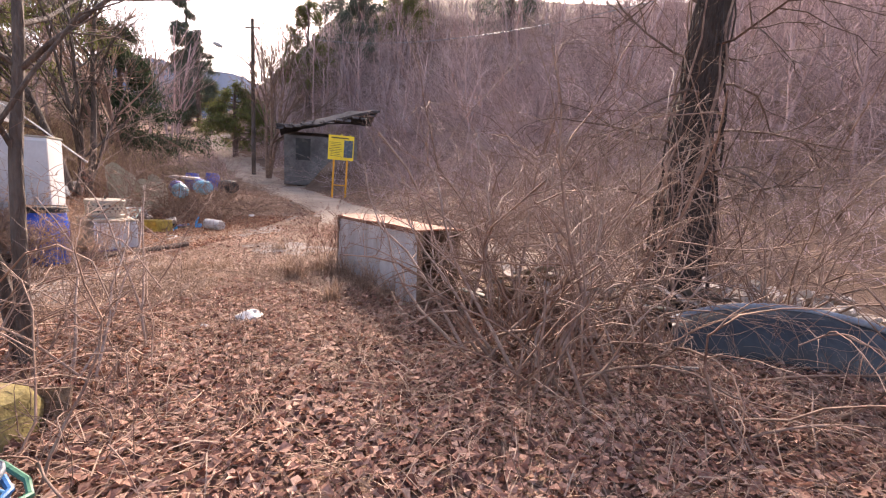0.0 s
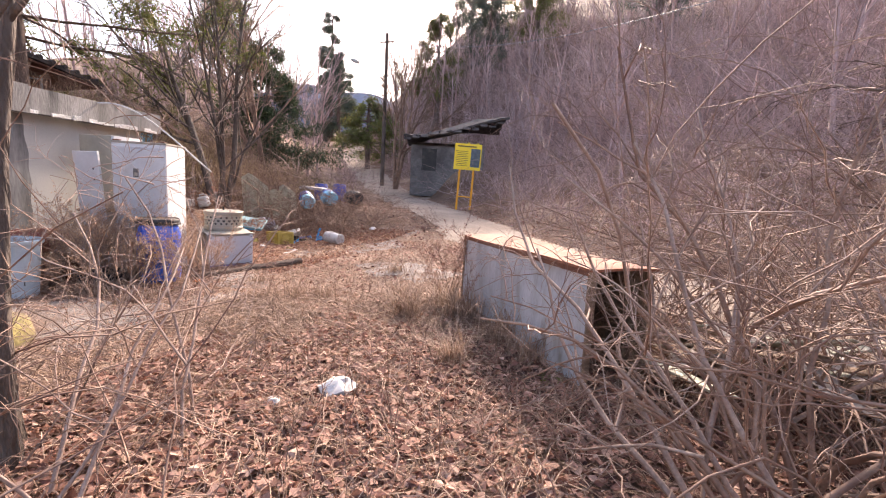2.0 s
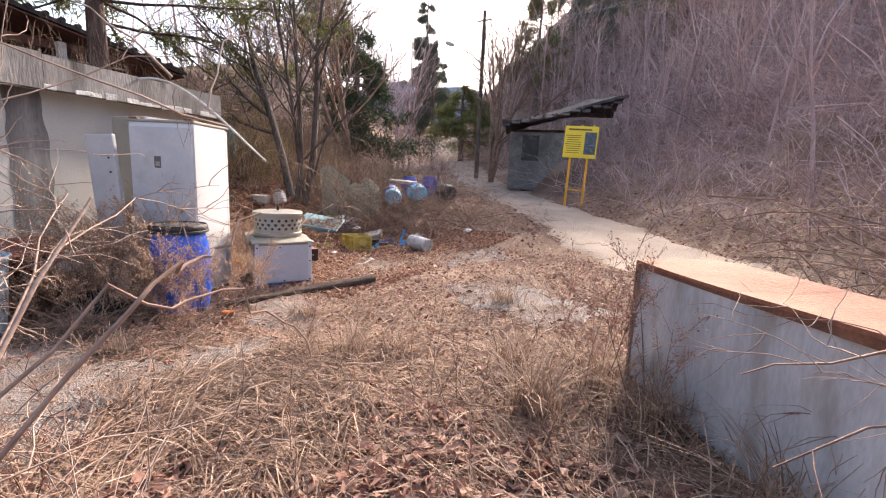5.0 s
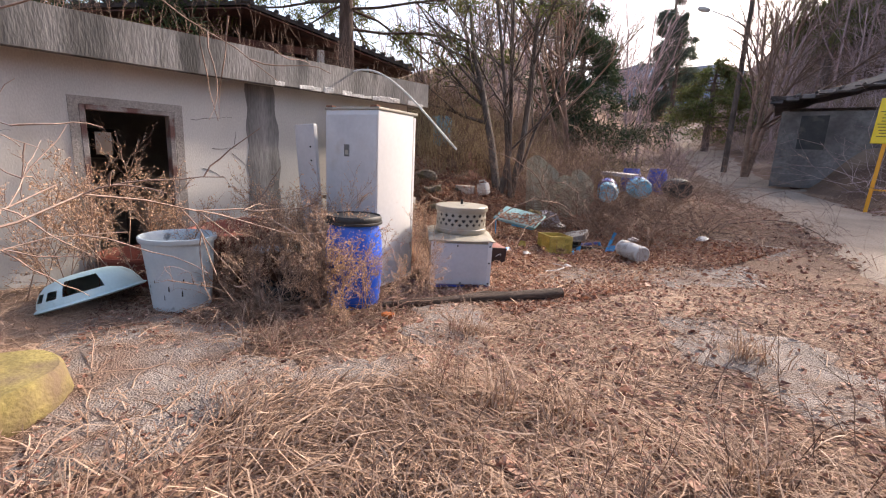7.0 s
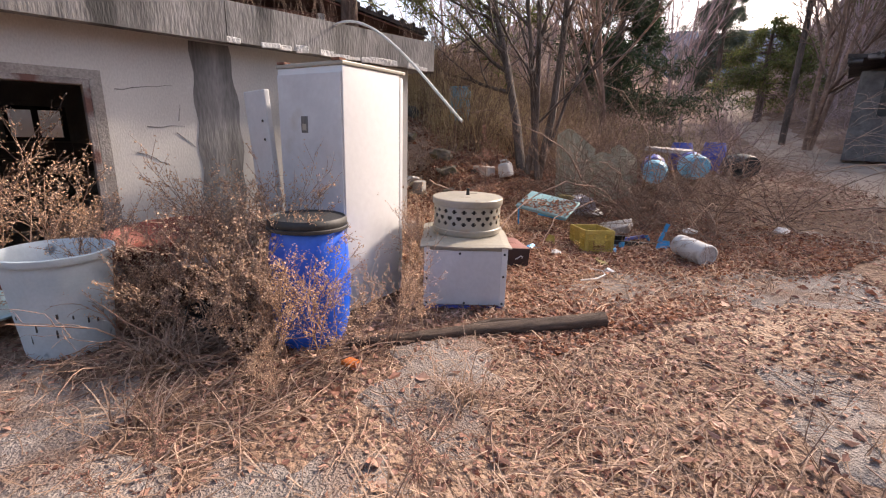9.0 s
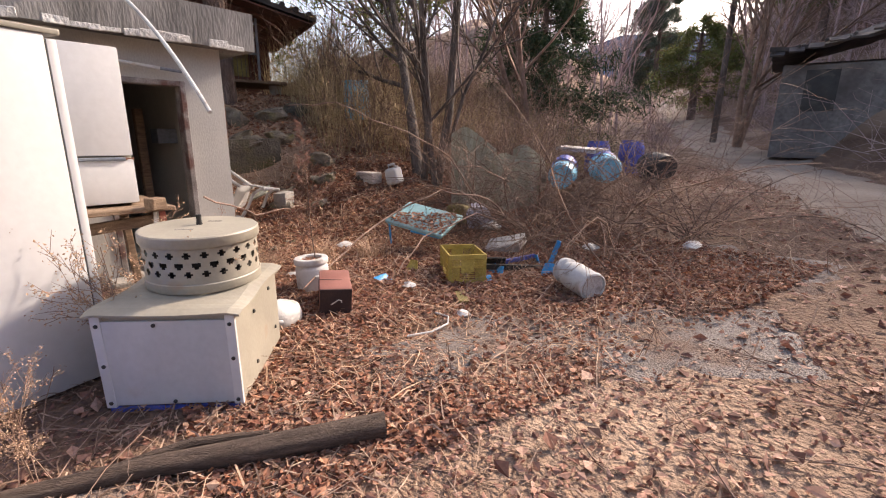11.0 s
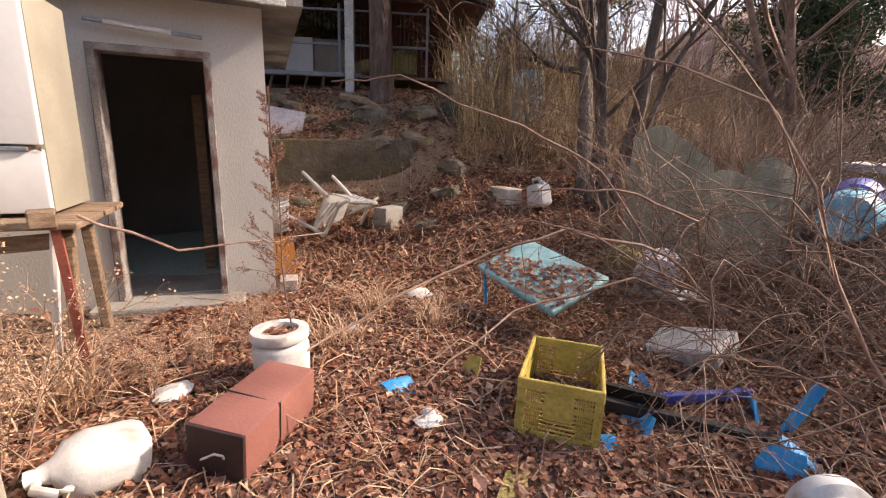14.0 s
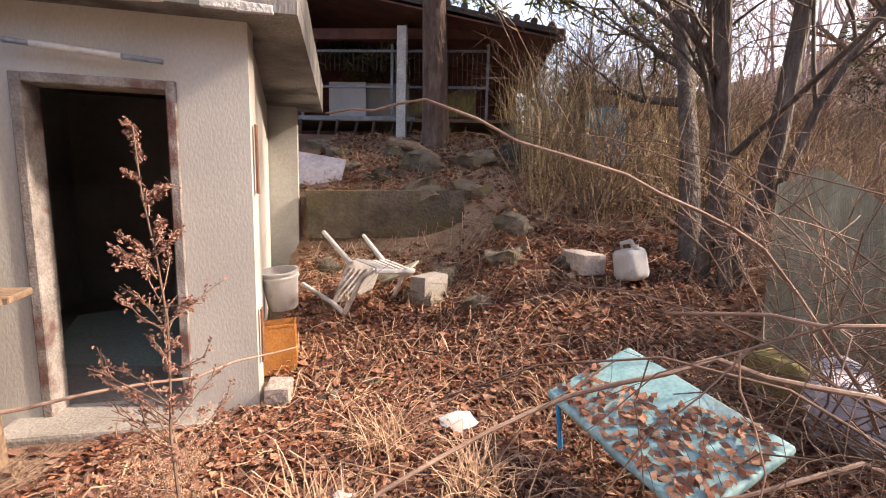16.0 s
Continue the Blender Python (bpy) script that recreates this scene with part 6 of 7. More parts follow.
# pines behind the outbuilding
def pine(x, y, h, rad, seed, low, spread_r, mat_needles, label, kids=(5, 3), rep=3, fat=1.0):
    r = np.random.default_rng(seed)
    t = thing("pine_tree", on_ground(x, y, 0, -0.2), label, "tree")
    part("trunk", Geo().tube([(0.03 * math.sin(k), 0.03 * math.cos(k * 1.3), h * k / 9) for k in range(10)], rad, rad * 0.25, 12).rough_up(0.02, 4), M_PINEBARK, t, smooth=True)
    n = max(46, int(h * 4.5))
    z = r.uniform(low, h * 0.97, n)
    a = r.uniform(0, TAU, n)
    ln = spread_r * (1.1 - (z - low) / (h - low)) * r.uniform(0.6, 1.1, n) + 0.3
    d = np.stack([np.cos(a), np.sin(a), np.full(n, 0.05)], axis=1)
    P, R = grow(r, np.stack([0 * z, 0 * z, z], axis=1), d, ln, np.full(n, rad * 0.2), list(kids), 0.4, 0.7, 0.1, 0.12)
    V, F = tubes(P, R)
    b = raw("bough", V, F, M_PINEBARK)
    b.parent = t
    tips = P[n:].reshape(-1, 3)
    C = np.repeat(tips, rep, axis=0) + r.normal(0, 0.11 * fat, (len(tips) * rep, 3))
    dirs = unit(r.normal(0, 1, C.shape) + np.array([0, 0, -0.3]))
    side = unit(np.cross(dirs, r.normal(0, 1, C.shape)))
    Pn = np.stack([C, C + dirs * 0.16 * fat * r.uniform(0.7, 1.6, (len(C), 1))], axis=1)
    V, F = ribbons(Pn, np.tile(np.array([[0.016 * fat, 0.005 * fat]]), (len(C), 1)), side)
    o = raw("crown", V, F, mat_needles, smooth=False)
    o.parent = t
    return t


pine(-14.3, 9.85, 11, 0.24, 3, 2.6, 4.2, M_PINE, "tall pine with drooping olive branches", (6, 4), 6, 1.15)
pine(-16.8, 4.6, 10, 0.2, 4, 1.6, 3.6, M_DARKGREEN, "dark evergreen behind the roof", (6, 4), 6, 1.15)
pine(-15.8, 1.8, 11, 0.22, 6, 1.4, 4.2, M_PINE, "olive pine behind the outbuilding", (6, 4), 6, 1.15)
pine(-16.0, 20.5, 6.6, 0.2, 7, 0.6, 2.6, M_DARKGREEN, "dark bushy conifer by the road", (6, 4), 3, 1.3)
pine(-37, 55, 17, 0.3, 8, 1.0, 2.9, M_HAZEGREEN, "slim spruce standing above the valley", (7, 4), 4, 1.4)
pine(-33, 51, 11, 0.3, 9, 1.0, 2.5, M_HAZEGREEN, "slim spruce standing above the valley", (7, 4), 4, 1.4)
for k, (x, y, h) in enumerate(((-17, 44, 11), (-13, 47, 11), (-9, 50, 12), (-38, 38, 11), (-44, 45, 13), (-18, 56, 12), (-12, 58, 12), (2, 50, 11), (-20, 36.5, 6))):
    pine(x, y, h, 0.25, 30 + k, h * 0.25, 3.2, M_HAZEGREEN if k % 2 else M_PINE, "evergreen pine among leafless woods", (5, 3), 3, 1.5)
bt = make_tree(77, 8.5, [10, 7, 5, 2], 0.11, M_TWIG, "broad leafless tree against the sky", 0.8, 0.09, 3)
bt.matrix_world = on_ground(-14.2, 18.6, 0, -0.1)
bt2 = make_tree(78, 7.5, [9, 6, 5], 0.12, M_TWIG, "leafless roadside tree beside the track", 0.75, 0.1, 3)
bt2.matrix_world = on_ground(-13.4, 29.2, 0, -0.1)

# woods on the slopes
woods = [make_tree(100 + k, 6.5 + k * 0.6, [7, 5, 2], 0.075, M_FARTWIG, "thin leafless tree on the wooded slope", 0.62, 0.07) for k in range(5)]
spots = []
while len(spots) < 230:
    x, y = PR.uniform(-48, 36), PR.uniform(9, 68)
    d, side, _ = road_near(np.array([x]), np.array([y]))
    d, side = float(d[0]), float(side[0])
    view = math.degrees(math.atan2(-(x + 0), y - 2))
    if d < 3.2 or (side < 0 and (y < 18 or d < 4)) or (x > 1 and y < 12) or (-47 < view and view > 75):
        continue
    if abs(view - 31) < 3.5 and y > 26:
        continue
    if d > 34 and PR.random() < 0.5:
        continue
    spots.append((x, y, PR.uniform(0, 360), PR.uniform(0.65, 1.2)))
while len(spots) < 300:
    x, y = (PR.uniform(-32, -8), PR.uniform(31, 60)) if len(spots) < 262 else (PR.uniform(-48, -19), PR.uniform(26, 60))
    d, side, _ = road_near(np.array([x]), np.array([y]))
    if d[0] < 3 or abs(math.degrees(math.atan2(-x, y - 2)) - 31) < 2.5 or (len(spots) < 262 and side[0] < 0):
        continue
    spots.append((x, y, PR.uniform(0, 360), PR.uniform(0.55, 0.95)))
scatter(woods, spots, "trees on the slopes")
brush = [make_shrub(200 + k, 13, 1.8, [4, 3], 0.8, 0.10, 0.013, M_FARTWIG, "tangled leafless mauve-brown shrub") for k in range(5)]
spots = []
while len(spots) < 85:
    x, y = PR.uniform(-36, 22), PR.uniform(8, 44)
    d, side, _ = road_near(np.array([x]), np.array([y]))
    d, side = float(d[0]), float(side[0])
    if d < 2.0 or (side < 0 and (y < 17.5 or x > -9)) or (side > 0 and d > 22) or math.hypot(x + 5.6, y - 20.2) < 2.0 or math.hypot(x + 9.0, y - 26.8) < 2.4 or math.hypot(x + 9, y - 16) < 2.4:
        continue
    spots.append((x, y, PR.uniform(0, 360), PR.uniform(0.7, 1.5)))
scatter(brush, spots, "brush on the slopes")

def saplings(n, seed, dmin, dmax, h0, h1, rad, kids, name, label):
    r = np.random.default_rng(seed)
    x, y = r.uniform(-40, 30, n * 5), r.uniform(5, 55, n * 5)
    d, side, _ = road_near(x, y)
    ok = (side > 0) & (d > dmin) & (d < dmax) & (np.hypot(x + 9.0, y - 26.8) > 2.2) & (np.hypot(x + 5.6, y - 20.0) > 1.8)
    x, y = x[ok][:n], y[ok][:n]
    n = len(x)
    dr = np.stack([r.normal(0, 0.85, n), r.normal(0, 0.85, n), np.ones(n)], axis=1)
    P, R = grow(r, np.stack([x, y, land(x, y) - 0.05], axis=1), dr, r.uniform(h0, h1, n), r.uniform(0.6, 1.3, n) * rad, kids, 0.7, 1.3, 0.3, 0.06, 3)
    V, F = tubes(P, R)
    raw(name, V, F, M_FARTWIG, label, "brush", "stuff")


saplings(6500, 61, 2.0, 16, 0.7, 2.3, 0.0125, [3], "hillside_brush", "dense mauve-brown brush covering the near slope")
saplings(7500, 62, 8, 45, 1.5, 4.6, 0.023, [3], "hillside_thicket", "dense leafless saplings covering the hillside")

# dense shrubs: thicket between yard and slope
thick = [make_shrub(300 + k, 16, 1.9, [4, 3], 0.7, 0.12, 0.011, M_TWIG, "dense tangle of thin brown shrub stems") for k in range(4)]
spots = []
for k in range(18):
    t = k / 17
    spots.append((-9.7 - 2.4 * PR.random(), 12.9 + 2.3 * t + PR.normal(0, 0.5), PR.uniform(0, 360), PR.uniform(0.6, 0.95)))
for k in range(26):
    spots.append((-13 - 2.5 * PR.random(), 11.8 + 6 * PR.random(), PR.uniform(0, 360), PR.uniform(0.8, 1.4)))
scatter(thick, spots, "thicket shrubs")
# olive-brown reeds on the bank
n = 5600
bx_, by_ = PR.uniform(-18.5, -11.6, n), PR.uniform(11.2, 20, n)
base = np.stack([bx_, by_, land(bx_, by_)], axis=1)
dirn = unit(np.stack([PR.normal(0, 0.22, n), PR.normal(0, 0.22, n), np.ones(n)], axis=1))
hgt = PR.uniform(0.7, 1.75, n)[:, None]
P = np.stack([base, base + dirn * hgt * 0.4, base + dirn * hgt * 0.75 + PR.normal(0, 0.06, (n, 3)), base + dirn * hgt + PR.normal(0, 0.14, (n, 3))], axis=1)
V, F = tubes(P, np.tile(np.array([0.006, 0.005, 0.004, 0.002]), (n, 1)))
raw("reeds", V, F, M_REED, "olive-brown upright reed stems on the bank", "reeds", "stuff")

# brambles: arching canes near the walked line
def bramble(x, y, n, length, reach, seed, rad=0.009, kids=(4, 3), up=1.0, toward=None, name="bramble", material=M_CANE, droop=0.3):
    r = np.random.default_rng(seed)
    a = r.uniform(0, TAU, n) if toward is None else r.normal(toward, 0.7, n)
    d = np.stack([np.cos(a) * reach, np.sin(a) * reach, np.full(n, up)], axis=1)
    P, R = grow(r, r.normal(0, 0.2, (n, 3)) * [1, 1, 0], d, length * r.uniform(0.55, 1.15, n), rad * r.uniform(0.6, 1.3, n), list(kids), 0.46, 0.95, 0.2, droop, 8, 0.35, 0.2)
    z0 = lz(x, y)
    P[..., 2] = np.maximum(P[..., 2], -0.02)
    ok = off_walk(P + np.array([x, y, 0]), 0.5)
    P, R = P[ok], R[ok]
    o = twig_thing(name, P, R, material, "arching tangle of bare thorny canes", "bramble", 3)
    o.matrix_world = pose(x, y, z0)
    return o


for k, (x, y, n, ln, up, tw) in enumerate((
        (1.9, 6.3, 13, 2.2, 1.0, None), (2.6, 5.4, 8, 1.8, 0.7, None), (1.75, 4.6, 9, 1.9, 0.9, None), (2.7, 7.0, 12, 2.2, 1.2, None), (2.2, 7.8, 15, 2.6, 1.5, None), (0.9, 7.6, 14, 2.2, 1.2, None),
        (3.6, 8.6, 24, 3.0, 2.0, None), (1.2, 9.2, 22, 2.8, 1.5, None), (4.8, 6.8, 22, 3.0, 2.0, None), (3.0, 3.9, 5, 1.6, 0.6, None), (4.0, 4.2, 7, 1.8, 0.8, None), (5.2, 9.4, 22, 3.2, 2.2, None),
        (2.6, 10.2, 22, 3.0, 2.0, None), (0.2, 10.6, 12, 2.0, 1.0, None), (1.35, 5.3, 7, 2.0, 1.4, None), (1.45, 4.3, 9, 1.9, 1.4, None), (1.5, 6.0, 9, 2.2, 1.5, None),
                (-1.35, 3.9, 10, 1.8, 1.2, None), (-2.5, 3.9, 4, 1.4, 1.2, None), (-2.7, 3.4, 12, 2.2, 1.4, None), (-3.8, 3.6, 3, 1.2, 1.0, None), (-1.3, 2.9, 8, 1.4, 0.9, None), (-3.3, 2.6, 12, 2.4, 1.6, None))):
    bramble(x, y, int(n * 1.0), ln, 0.9, 400 + k, up=up, toward=tw, rad=0.0145 if x > 0 else 0.0105)
for k, (x, y, n, ln, up) in enumerate(((-7.7, 13.2, 22, 2.6, 1.0), (-7.0, 13.6, 20, 2.4, 1.0), (-8.4, 13.6, 22, 2.8, 1.3), (-6.4, 13.0, 14, 2.2, 0.7), (-8.6, 12.6, 14, 2.4, 1.3), (-6.3, 14.2, 18, 2.3, 0.8), (-7.4, 14.6, 22, 2.6, 1.1), (-7.9, 12.75, 10, 2.0, 0.9))):
    bramble(x, y, int(n * 1.3), ln, 1.0, 460 + k, up=up, rad=0.0085, kids=(5, 3), name="arching_shrub", material=M_TWIG)
for k, (x, y, n, ln) in enumerate(((2.1, 6.2, 3, 3.0), (2.7, 5.5, 2, 3.0), (3.3, 5.0, 2, 2.8), (1.9, 7.4, 4, 3.4), (2.8, 7.2, 3, 3.6), (4.6, 6.4, 4, 3.6), (2.6, 8.4, 8, 4.0), (4.6, 7.6, 8, 4.2))):
    bramble(x, y, n, ln, 0.75, 440 + k, 0.0125, (7, 4), 1.3, droop=0.09)
for k, (x, y, ln) in enumerate(((1.25, 4.9, 2.5), (1.6, 5.5, 2.7), (1.9, 4.6, 2.6))):
    bramble(x, y, 5, ln, 0.6, 450 + k, 0.02, (6, 5, 2), 1.2, droop=0.06)
BUSHES = ((-2.09, 4.44, 6, 1.9, 0.014, 1.2), (-1.88, 3.91, 5, 1.7, 0.011, 1.6), (0.95, 5.15, 4, 2.6, 0.022, 1.9), (1.38, 6.3, 5, 2.6, 0.02, 2.6), (1.6, 4.7, 4, 2.5, 0.02, 2.2), (2.19, 5.4, 5, 2.4, 0.017, 1.6), (3.0, 5.6, 4, 2.4, 0.015, 2.0))
# stout crooked branches close to the trodden line
def branchy(x, y, n, length, rad, seed, lean, up=1.1):
    r = np.random.default_rng(seed)
    a = r.normal(lean, 0.8, n)
    d = np.stack([np.cos(a) * 0.7, np.sin(a) * 0.7, np.full(n, up)], axis=1)
    P, R = grow(r, r.normal(0, 0.12, (n, 3)) * [1, 1, 0], d, length * r.uniform(0.7, 1.15, n), rad * r.uniform(0.75, 1.25, n), [4, 4, 3], 0.52, 0.95, 0.17, 0.05, 7, 0.42, 0.22)
    P[..., 2] = np.maximum(P[..., 2], -0.02)
    ok = off_walk(P + np.array([x, y, 0]), 0.66)
    o = thing("branchy_shrub", pose(x, y, lz(x, y)), "bleached leafless shrub with crooked forking branches", "shrub")
    stems = np.arange(len(P)) < n
    for k in np.nonzero(ok & stems)[0]:
        V, F = tubes(P[k:k + 1], R[k:k + 1], 6)
        raw("branch", V, F, M_PALECANE).parent = o
    V, F = tubes(P[ok & ~stems], R[ok & ~stems], 4)
    raw("crown", V, F, M_PALECANE).parent = o


for k, (x, y, n, ln, rad, lean) in enumerate(BUSHES):
    branchy(x, y, n, ln, rad, 480 + k, lean, 1.1 if x < 0 else 0.85)
# a few long single canes
for pts, rad in (([(-2.0, 4.3, -0.08), (-1.75, 4.75, 0.8), (-1.674, 5.151, 1.265), (-1.719, 5.239, 1.28), (-1.757, 5.327, 1.31), (-1.781, 5.435, 1.365)], 0.005),
                 ([(-2.3, 4.5, -0.08), (-1.95, 4.85, 0.9), (-1.82, 5.166, 1.234), (-1.835, 5.364, 1.201), (-1.854, 5.534, 1.086), (-1.813, 5.637, 0.969)], 0.0045),
                 ([(-8.0, 12.9, 0.1), (-8.0, 12.3, 0.62), (-8.1, 11.6, 0.72), (-8.1, 10.9, 0.5), (-7.7, 10.2, 0.22), (-7.2, 9.6, 0.02)], 0.014),
                 ([(-8.6, 12.7, 0.2), (-8.5, 12.0, 1.15), (-8.4, 11.3, 1.45), (-8.5, 10.4, 1.75), (-8.6, 9.9, 1.72)], 0.011),
                 ([(-7.9, 12.8, 0.2), (-7.95, 12.1, 0.42), (-7.8, 11.2, 0.25), (-7.3, 10.6, -0.02)], 0.012),
                 ([(-8.2, 12.9, 0.1), (-7.6, 12.2, 0.9), (-7.4, 11.6, 1.1), (-7.6, 11.2, 1.05)], 0.009),
                 ([(-7.3, 8.9, 0.9), (-7.4, 9.3, 0.72), (-7.7, 9.6, 0.7), (-8.2, 9.9, 0.66)], 0.008)):
    g = Geo()
    q = [Vector(p) for p in pts]
    fine = []
    for a, b in zip(q, q[1:]):
        fine += [a.lerp(b, k / 4) + Vector(rng.normal(0, 0.012, 3)) for k in range(4)]
    fine.append(q[-1])
    g.tube(fine, rad, rad * 0.45, 7)
    tagged(part("fallen_cane", g, M_CANE, smooth=True), "long bare arching cane", "branch")

# broken dead stems heaped between the bin and the drum
for k, (x, y) in enumerate(((-5.95, 6.3), (-5.7, 6.65), (-6.3, 6.55), (-5.5, 6.9))):
    bramble(x, y, 16, 0.9, 1.3, 470 + k, rad=0.007, kids=(4, 3), up=0.35, name="dead_brushwood", material=M_TWIG, droop=0.2)
# dead weeds with seed heads
def make_weed(seed, n, h, clump, material_stem, material_seed, label, fluffy=1.0, lean=0.35, kids=(9, 4), ratio=0.34):
    r = np.random.default_rng(seed)
    t = thing("dead_weed", Matrix(), label, "weed")
    a = r.uniform(0, TAU, n)
    d = np.stack([np.cos(a) * lean, np.sin(a) * lean, np.ones(n)], axis=1)
    P, R = grow(r, r.normal(0, 0.1 if n > 1 else 0.001, (n, 3)) * [1, 1, 0], d, h * r.uniform(0.6, 1.1, n), np.full(n, 0.005), list(kids), ratio, 0.65, 0.1, 0.04, 4, 0.5, 0.3)
    V, F = tubes(P, R)
    o = raw("stalk", V, F, material_stem)
    o.parent = t
    tips = P[n:].reshape(-1, 3)
    C = np.repeat(tips, clump, axis=0) + r.normal(0, 0.014, (len(tips) * clump, 3))
    V, F = leaf_quads(r, C, 0.0085 * fluffy, 0.8)
    o = raw("seed_cluster", V, F, material_seed, smooth=False)
    o.parent = t
    return t


weeds = [make_weed(500 + k, 7, 0.95, 2, M_CANE, M_WEED, "withered tawny weed with dry seed heads", 0.95) for k in range(3)]
wspots = [(-7.0, 5.15, 1.35), (-6.75, 4.75, 1.15), (-7.25, 5.5, 1.2), (-6.5, 5.6, 0.8), (-6.5, 6.45, 1.0), (-6.2, 6.6, 1.0), (-6.6, 6.95, 1.05), (-6.1, 6.95, 0.95), (-6.75, 6.7, 1.1), (-5.9, 6.45, 0.75), (-6.35, 7.2, 0.9), (-5.35, 7.25, 0.85),
          (-5.25, 7.6, 0.7), (-5.6, 6.7, 0.7), (-5.5, 8.0, 0.55), (-6.35, 8.5, 0.9), (-6.6, 9.0, 0.85), (-6.9, 8.6, 0.9), (-6.05, 6.15, 0.6), (-7.6, 9.3, 0.4), (-7.9, 9.5, 0.4), (-8.2, 9.35, 0.35), (-7.3, 9.1, 0.45), (-5.0, 6.9, 0.5), (-6.9, 6.0, 0.7),
          (-6.35, 6.2, 0.9), (-5.75, 6.95, 0.8), (-6.0, 6.75, 1.05), (-5.65, 7.0, 1.0), (-6.45, 6.85, 1.15), (-5.45, 6.95, 0.8), (-6.2, 7.1, 1.2), (-7.3, 4.9, 1.3)]
for k, (x, y, s) in enumerate(wspots):
    m = on_ground(x, y, k * 77, -0.02) @ Matrix.Scale(s, 4)
    if k < 3:
        weeds[k].matrix_world = m
        weeds[k]["group"] = "dead weeds"
    else:
        copy_thing(weeds[k % 3], m.copy()).matrix_world = m
def seed_stalk(seed, h, label):
    """A straight stalk with short rising side sprays, shorter towards the top."""
    r = np.random.default_rng(seed)
    t = thing("dead_weed", Matrix(), label, "weed")
    part("stem", Geo().tube([(0.012 * math.sin(k * 1.3) - 0.009 * k, 0.01 * math.cos(k), h * k / 9) for k in range(10)], 0.006, 0.002, 6), M_TWIG, t, smooth=True)
    n = 46
    f = np.sort(r.uniform(0.3, 0.99, n))
    a = r.uniform(0, TAU, n)
    d = np.stack([np.cos(a), np.sin(a), np.full(n, 0.75)], axis=1)
    P, R = grow(r, np.stack([-0.081 * f, 0 * f, h * f], axis=1), d, (0.05 + 0.36 * (1 - f)) * r.uniform(0.6, 1.1, n), np.full(n, 0.0024), [4], 0.3, 0.5, 0.1, 0.02, 6, 0.6, 0.3)
    V, F = tubes(P, R)
    raw("spray", V, F, M_TWIG).parent = t
    C = np.repeat((P[:, 1:] + (P[:, :-1] - P[:, 1:]) * r.random((len(P), 5, 1))).reshape(-1, 3), 2, axis=0)
    C = C + r.normal(0, 0.006, C.shape)
    V, F = leaf_quads(r, C, 0.0065, 0.8)
    raw("seed_cluster", V, F, M_MAUVEWEED, smooth=False).parent = t
    return t


mw = seed_stalk(520, 1.62, "tall mauve-brown seed stalk by the doorway")
mw.matrix_world = pose(-7.55, 9.83, lz(-7.5, 9.8) - 0.02, 0, 0, 107)
mw2 = make_weed(521, 2, 1.0, 2, M_TWIG, M_MAUVEWEED, "thin dry stalk against the wall", 1.0)
mw2.matrix_world = on_ground(-1.35, 8.15, 40)
for k, (x, y, s) in enumerate(((-1.5, 7.9, 0.85), (-1.9, 8.3, 0.7), (-1.25, 7.75, 0.9), (-2.0, 8.8, 0.75), (-1.7, 8.6, 0.7), (-3.0, 5.2, 0.7), (-4.2, 6.3, 0.5), (-3.6, 7.2, 0.55))):
    copy_thing(mw2, Matrix()).matrix_world = on_ground(x, y, k * 63) @ Matrix.Scale(s, 4)

# stems on the roof edge
n = 260
s_ = PR.uniform(-0.2, 7.5, n)
o_ = PR.uniform(-1.2, 0.0, n)
bx_ = CORNER[0] - CU[0] * s_ + CN[0] * o_
by_ = CORNER[1] - CU[1] * s_ + CN[1] * o_
base = np.stack([bx_, by_, np.full(n, 2.42)], axis=1)
P, R = grow(PR, base, np.stack([PR.normal(0, .2, n), PR.normal(0, .2, n), np.ones(n)], axis=1), PR.uniform(0.35, 0.85, n), np.full(n, 0.004), [3], 0.4, 0.6, 0.1)
V, F = tubes(P, R)
raw("roof_weeds", V, F, M_TWIG, "dry stalks growing along the flat roof", "weeds", "stuff")

# ---- leaf litter, straw and fallen twigs ----
def keep_out(x, y):
    bad = built(x, y, 0.02)
    d, _, _ = road_near(x, y)
    return bad | (d < 1.1)


def litter(n, x0, x1, y0, y1, size, material, name, label, thin=None, lift=0.02, seed=0):
    r = np.random.default_rng(900 + seed)
    x, y = r.uniform(x0, x1, n), r.uniform(y0, y1, n)
    ok = ~keep_out(x, y)
    if thin is not None:
        ok &= r.random(n) < thin(x, y)
    x, y = x[ok], y[ok]
    C = np.stack([x, y, land(x, y) + r.uniform(0.004, lift, len(x))], axis=1)
    V, F = leaf_quads(r, C, size, 0.24)
    raw(name, V, F, material, label, "leaf litter", "stuff", smooth=False)


def bare(x, y):
    """Less litter on the worn middle of the yard."""
    k = np.ones_like(x)
    for cx, cy, rr in ((-4.95, 5.5, 1.1), (-2.95, 9.7, 0.8), (-4.85, 7.9, 0.55), (-5.75, 10.4, 0.95), (-4.15, 6.85, 0.45), (-4.9, 11.6, 0.8), (-6.0, 7.9, 0.6)):
        k *= 1 - 0.97 * np.exp(-((x - cx) ** 2 + (y - cy) ** 2) / (rr * rr))
    return k


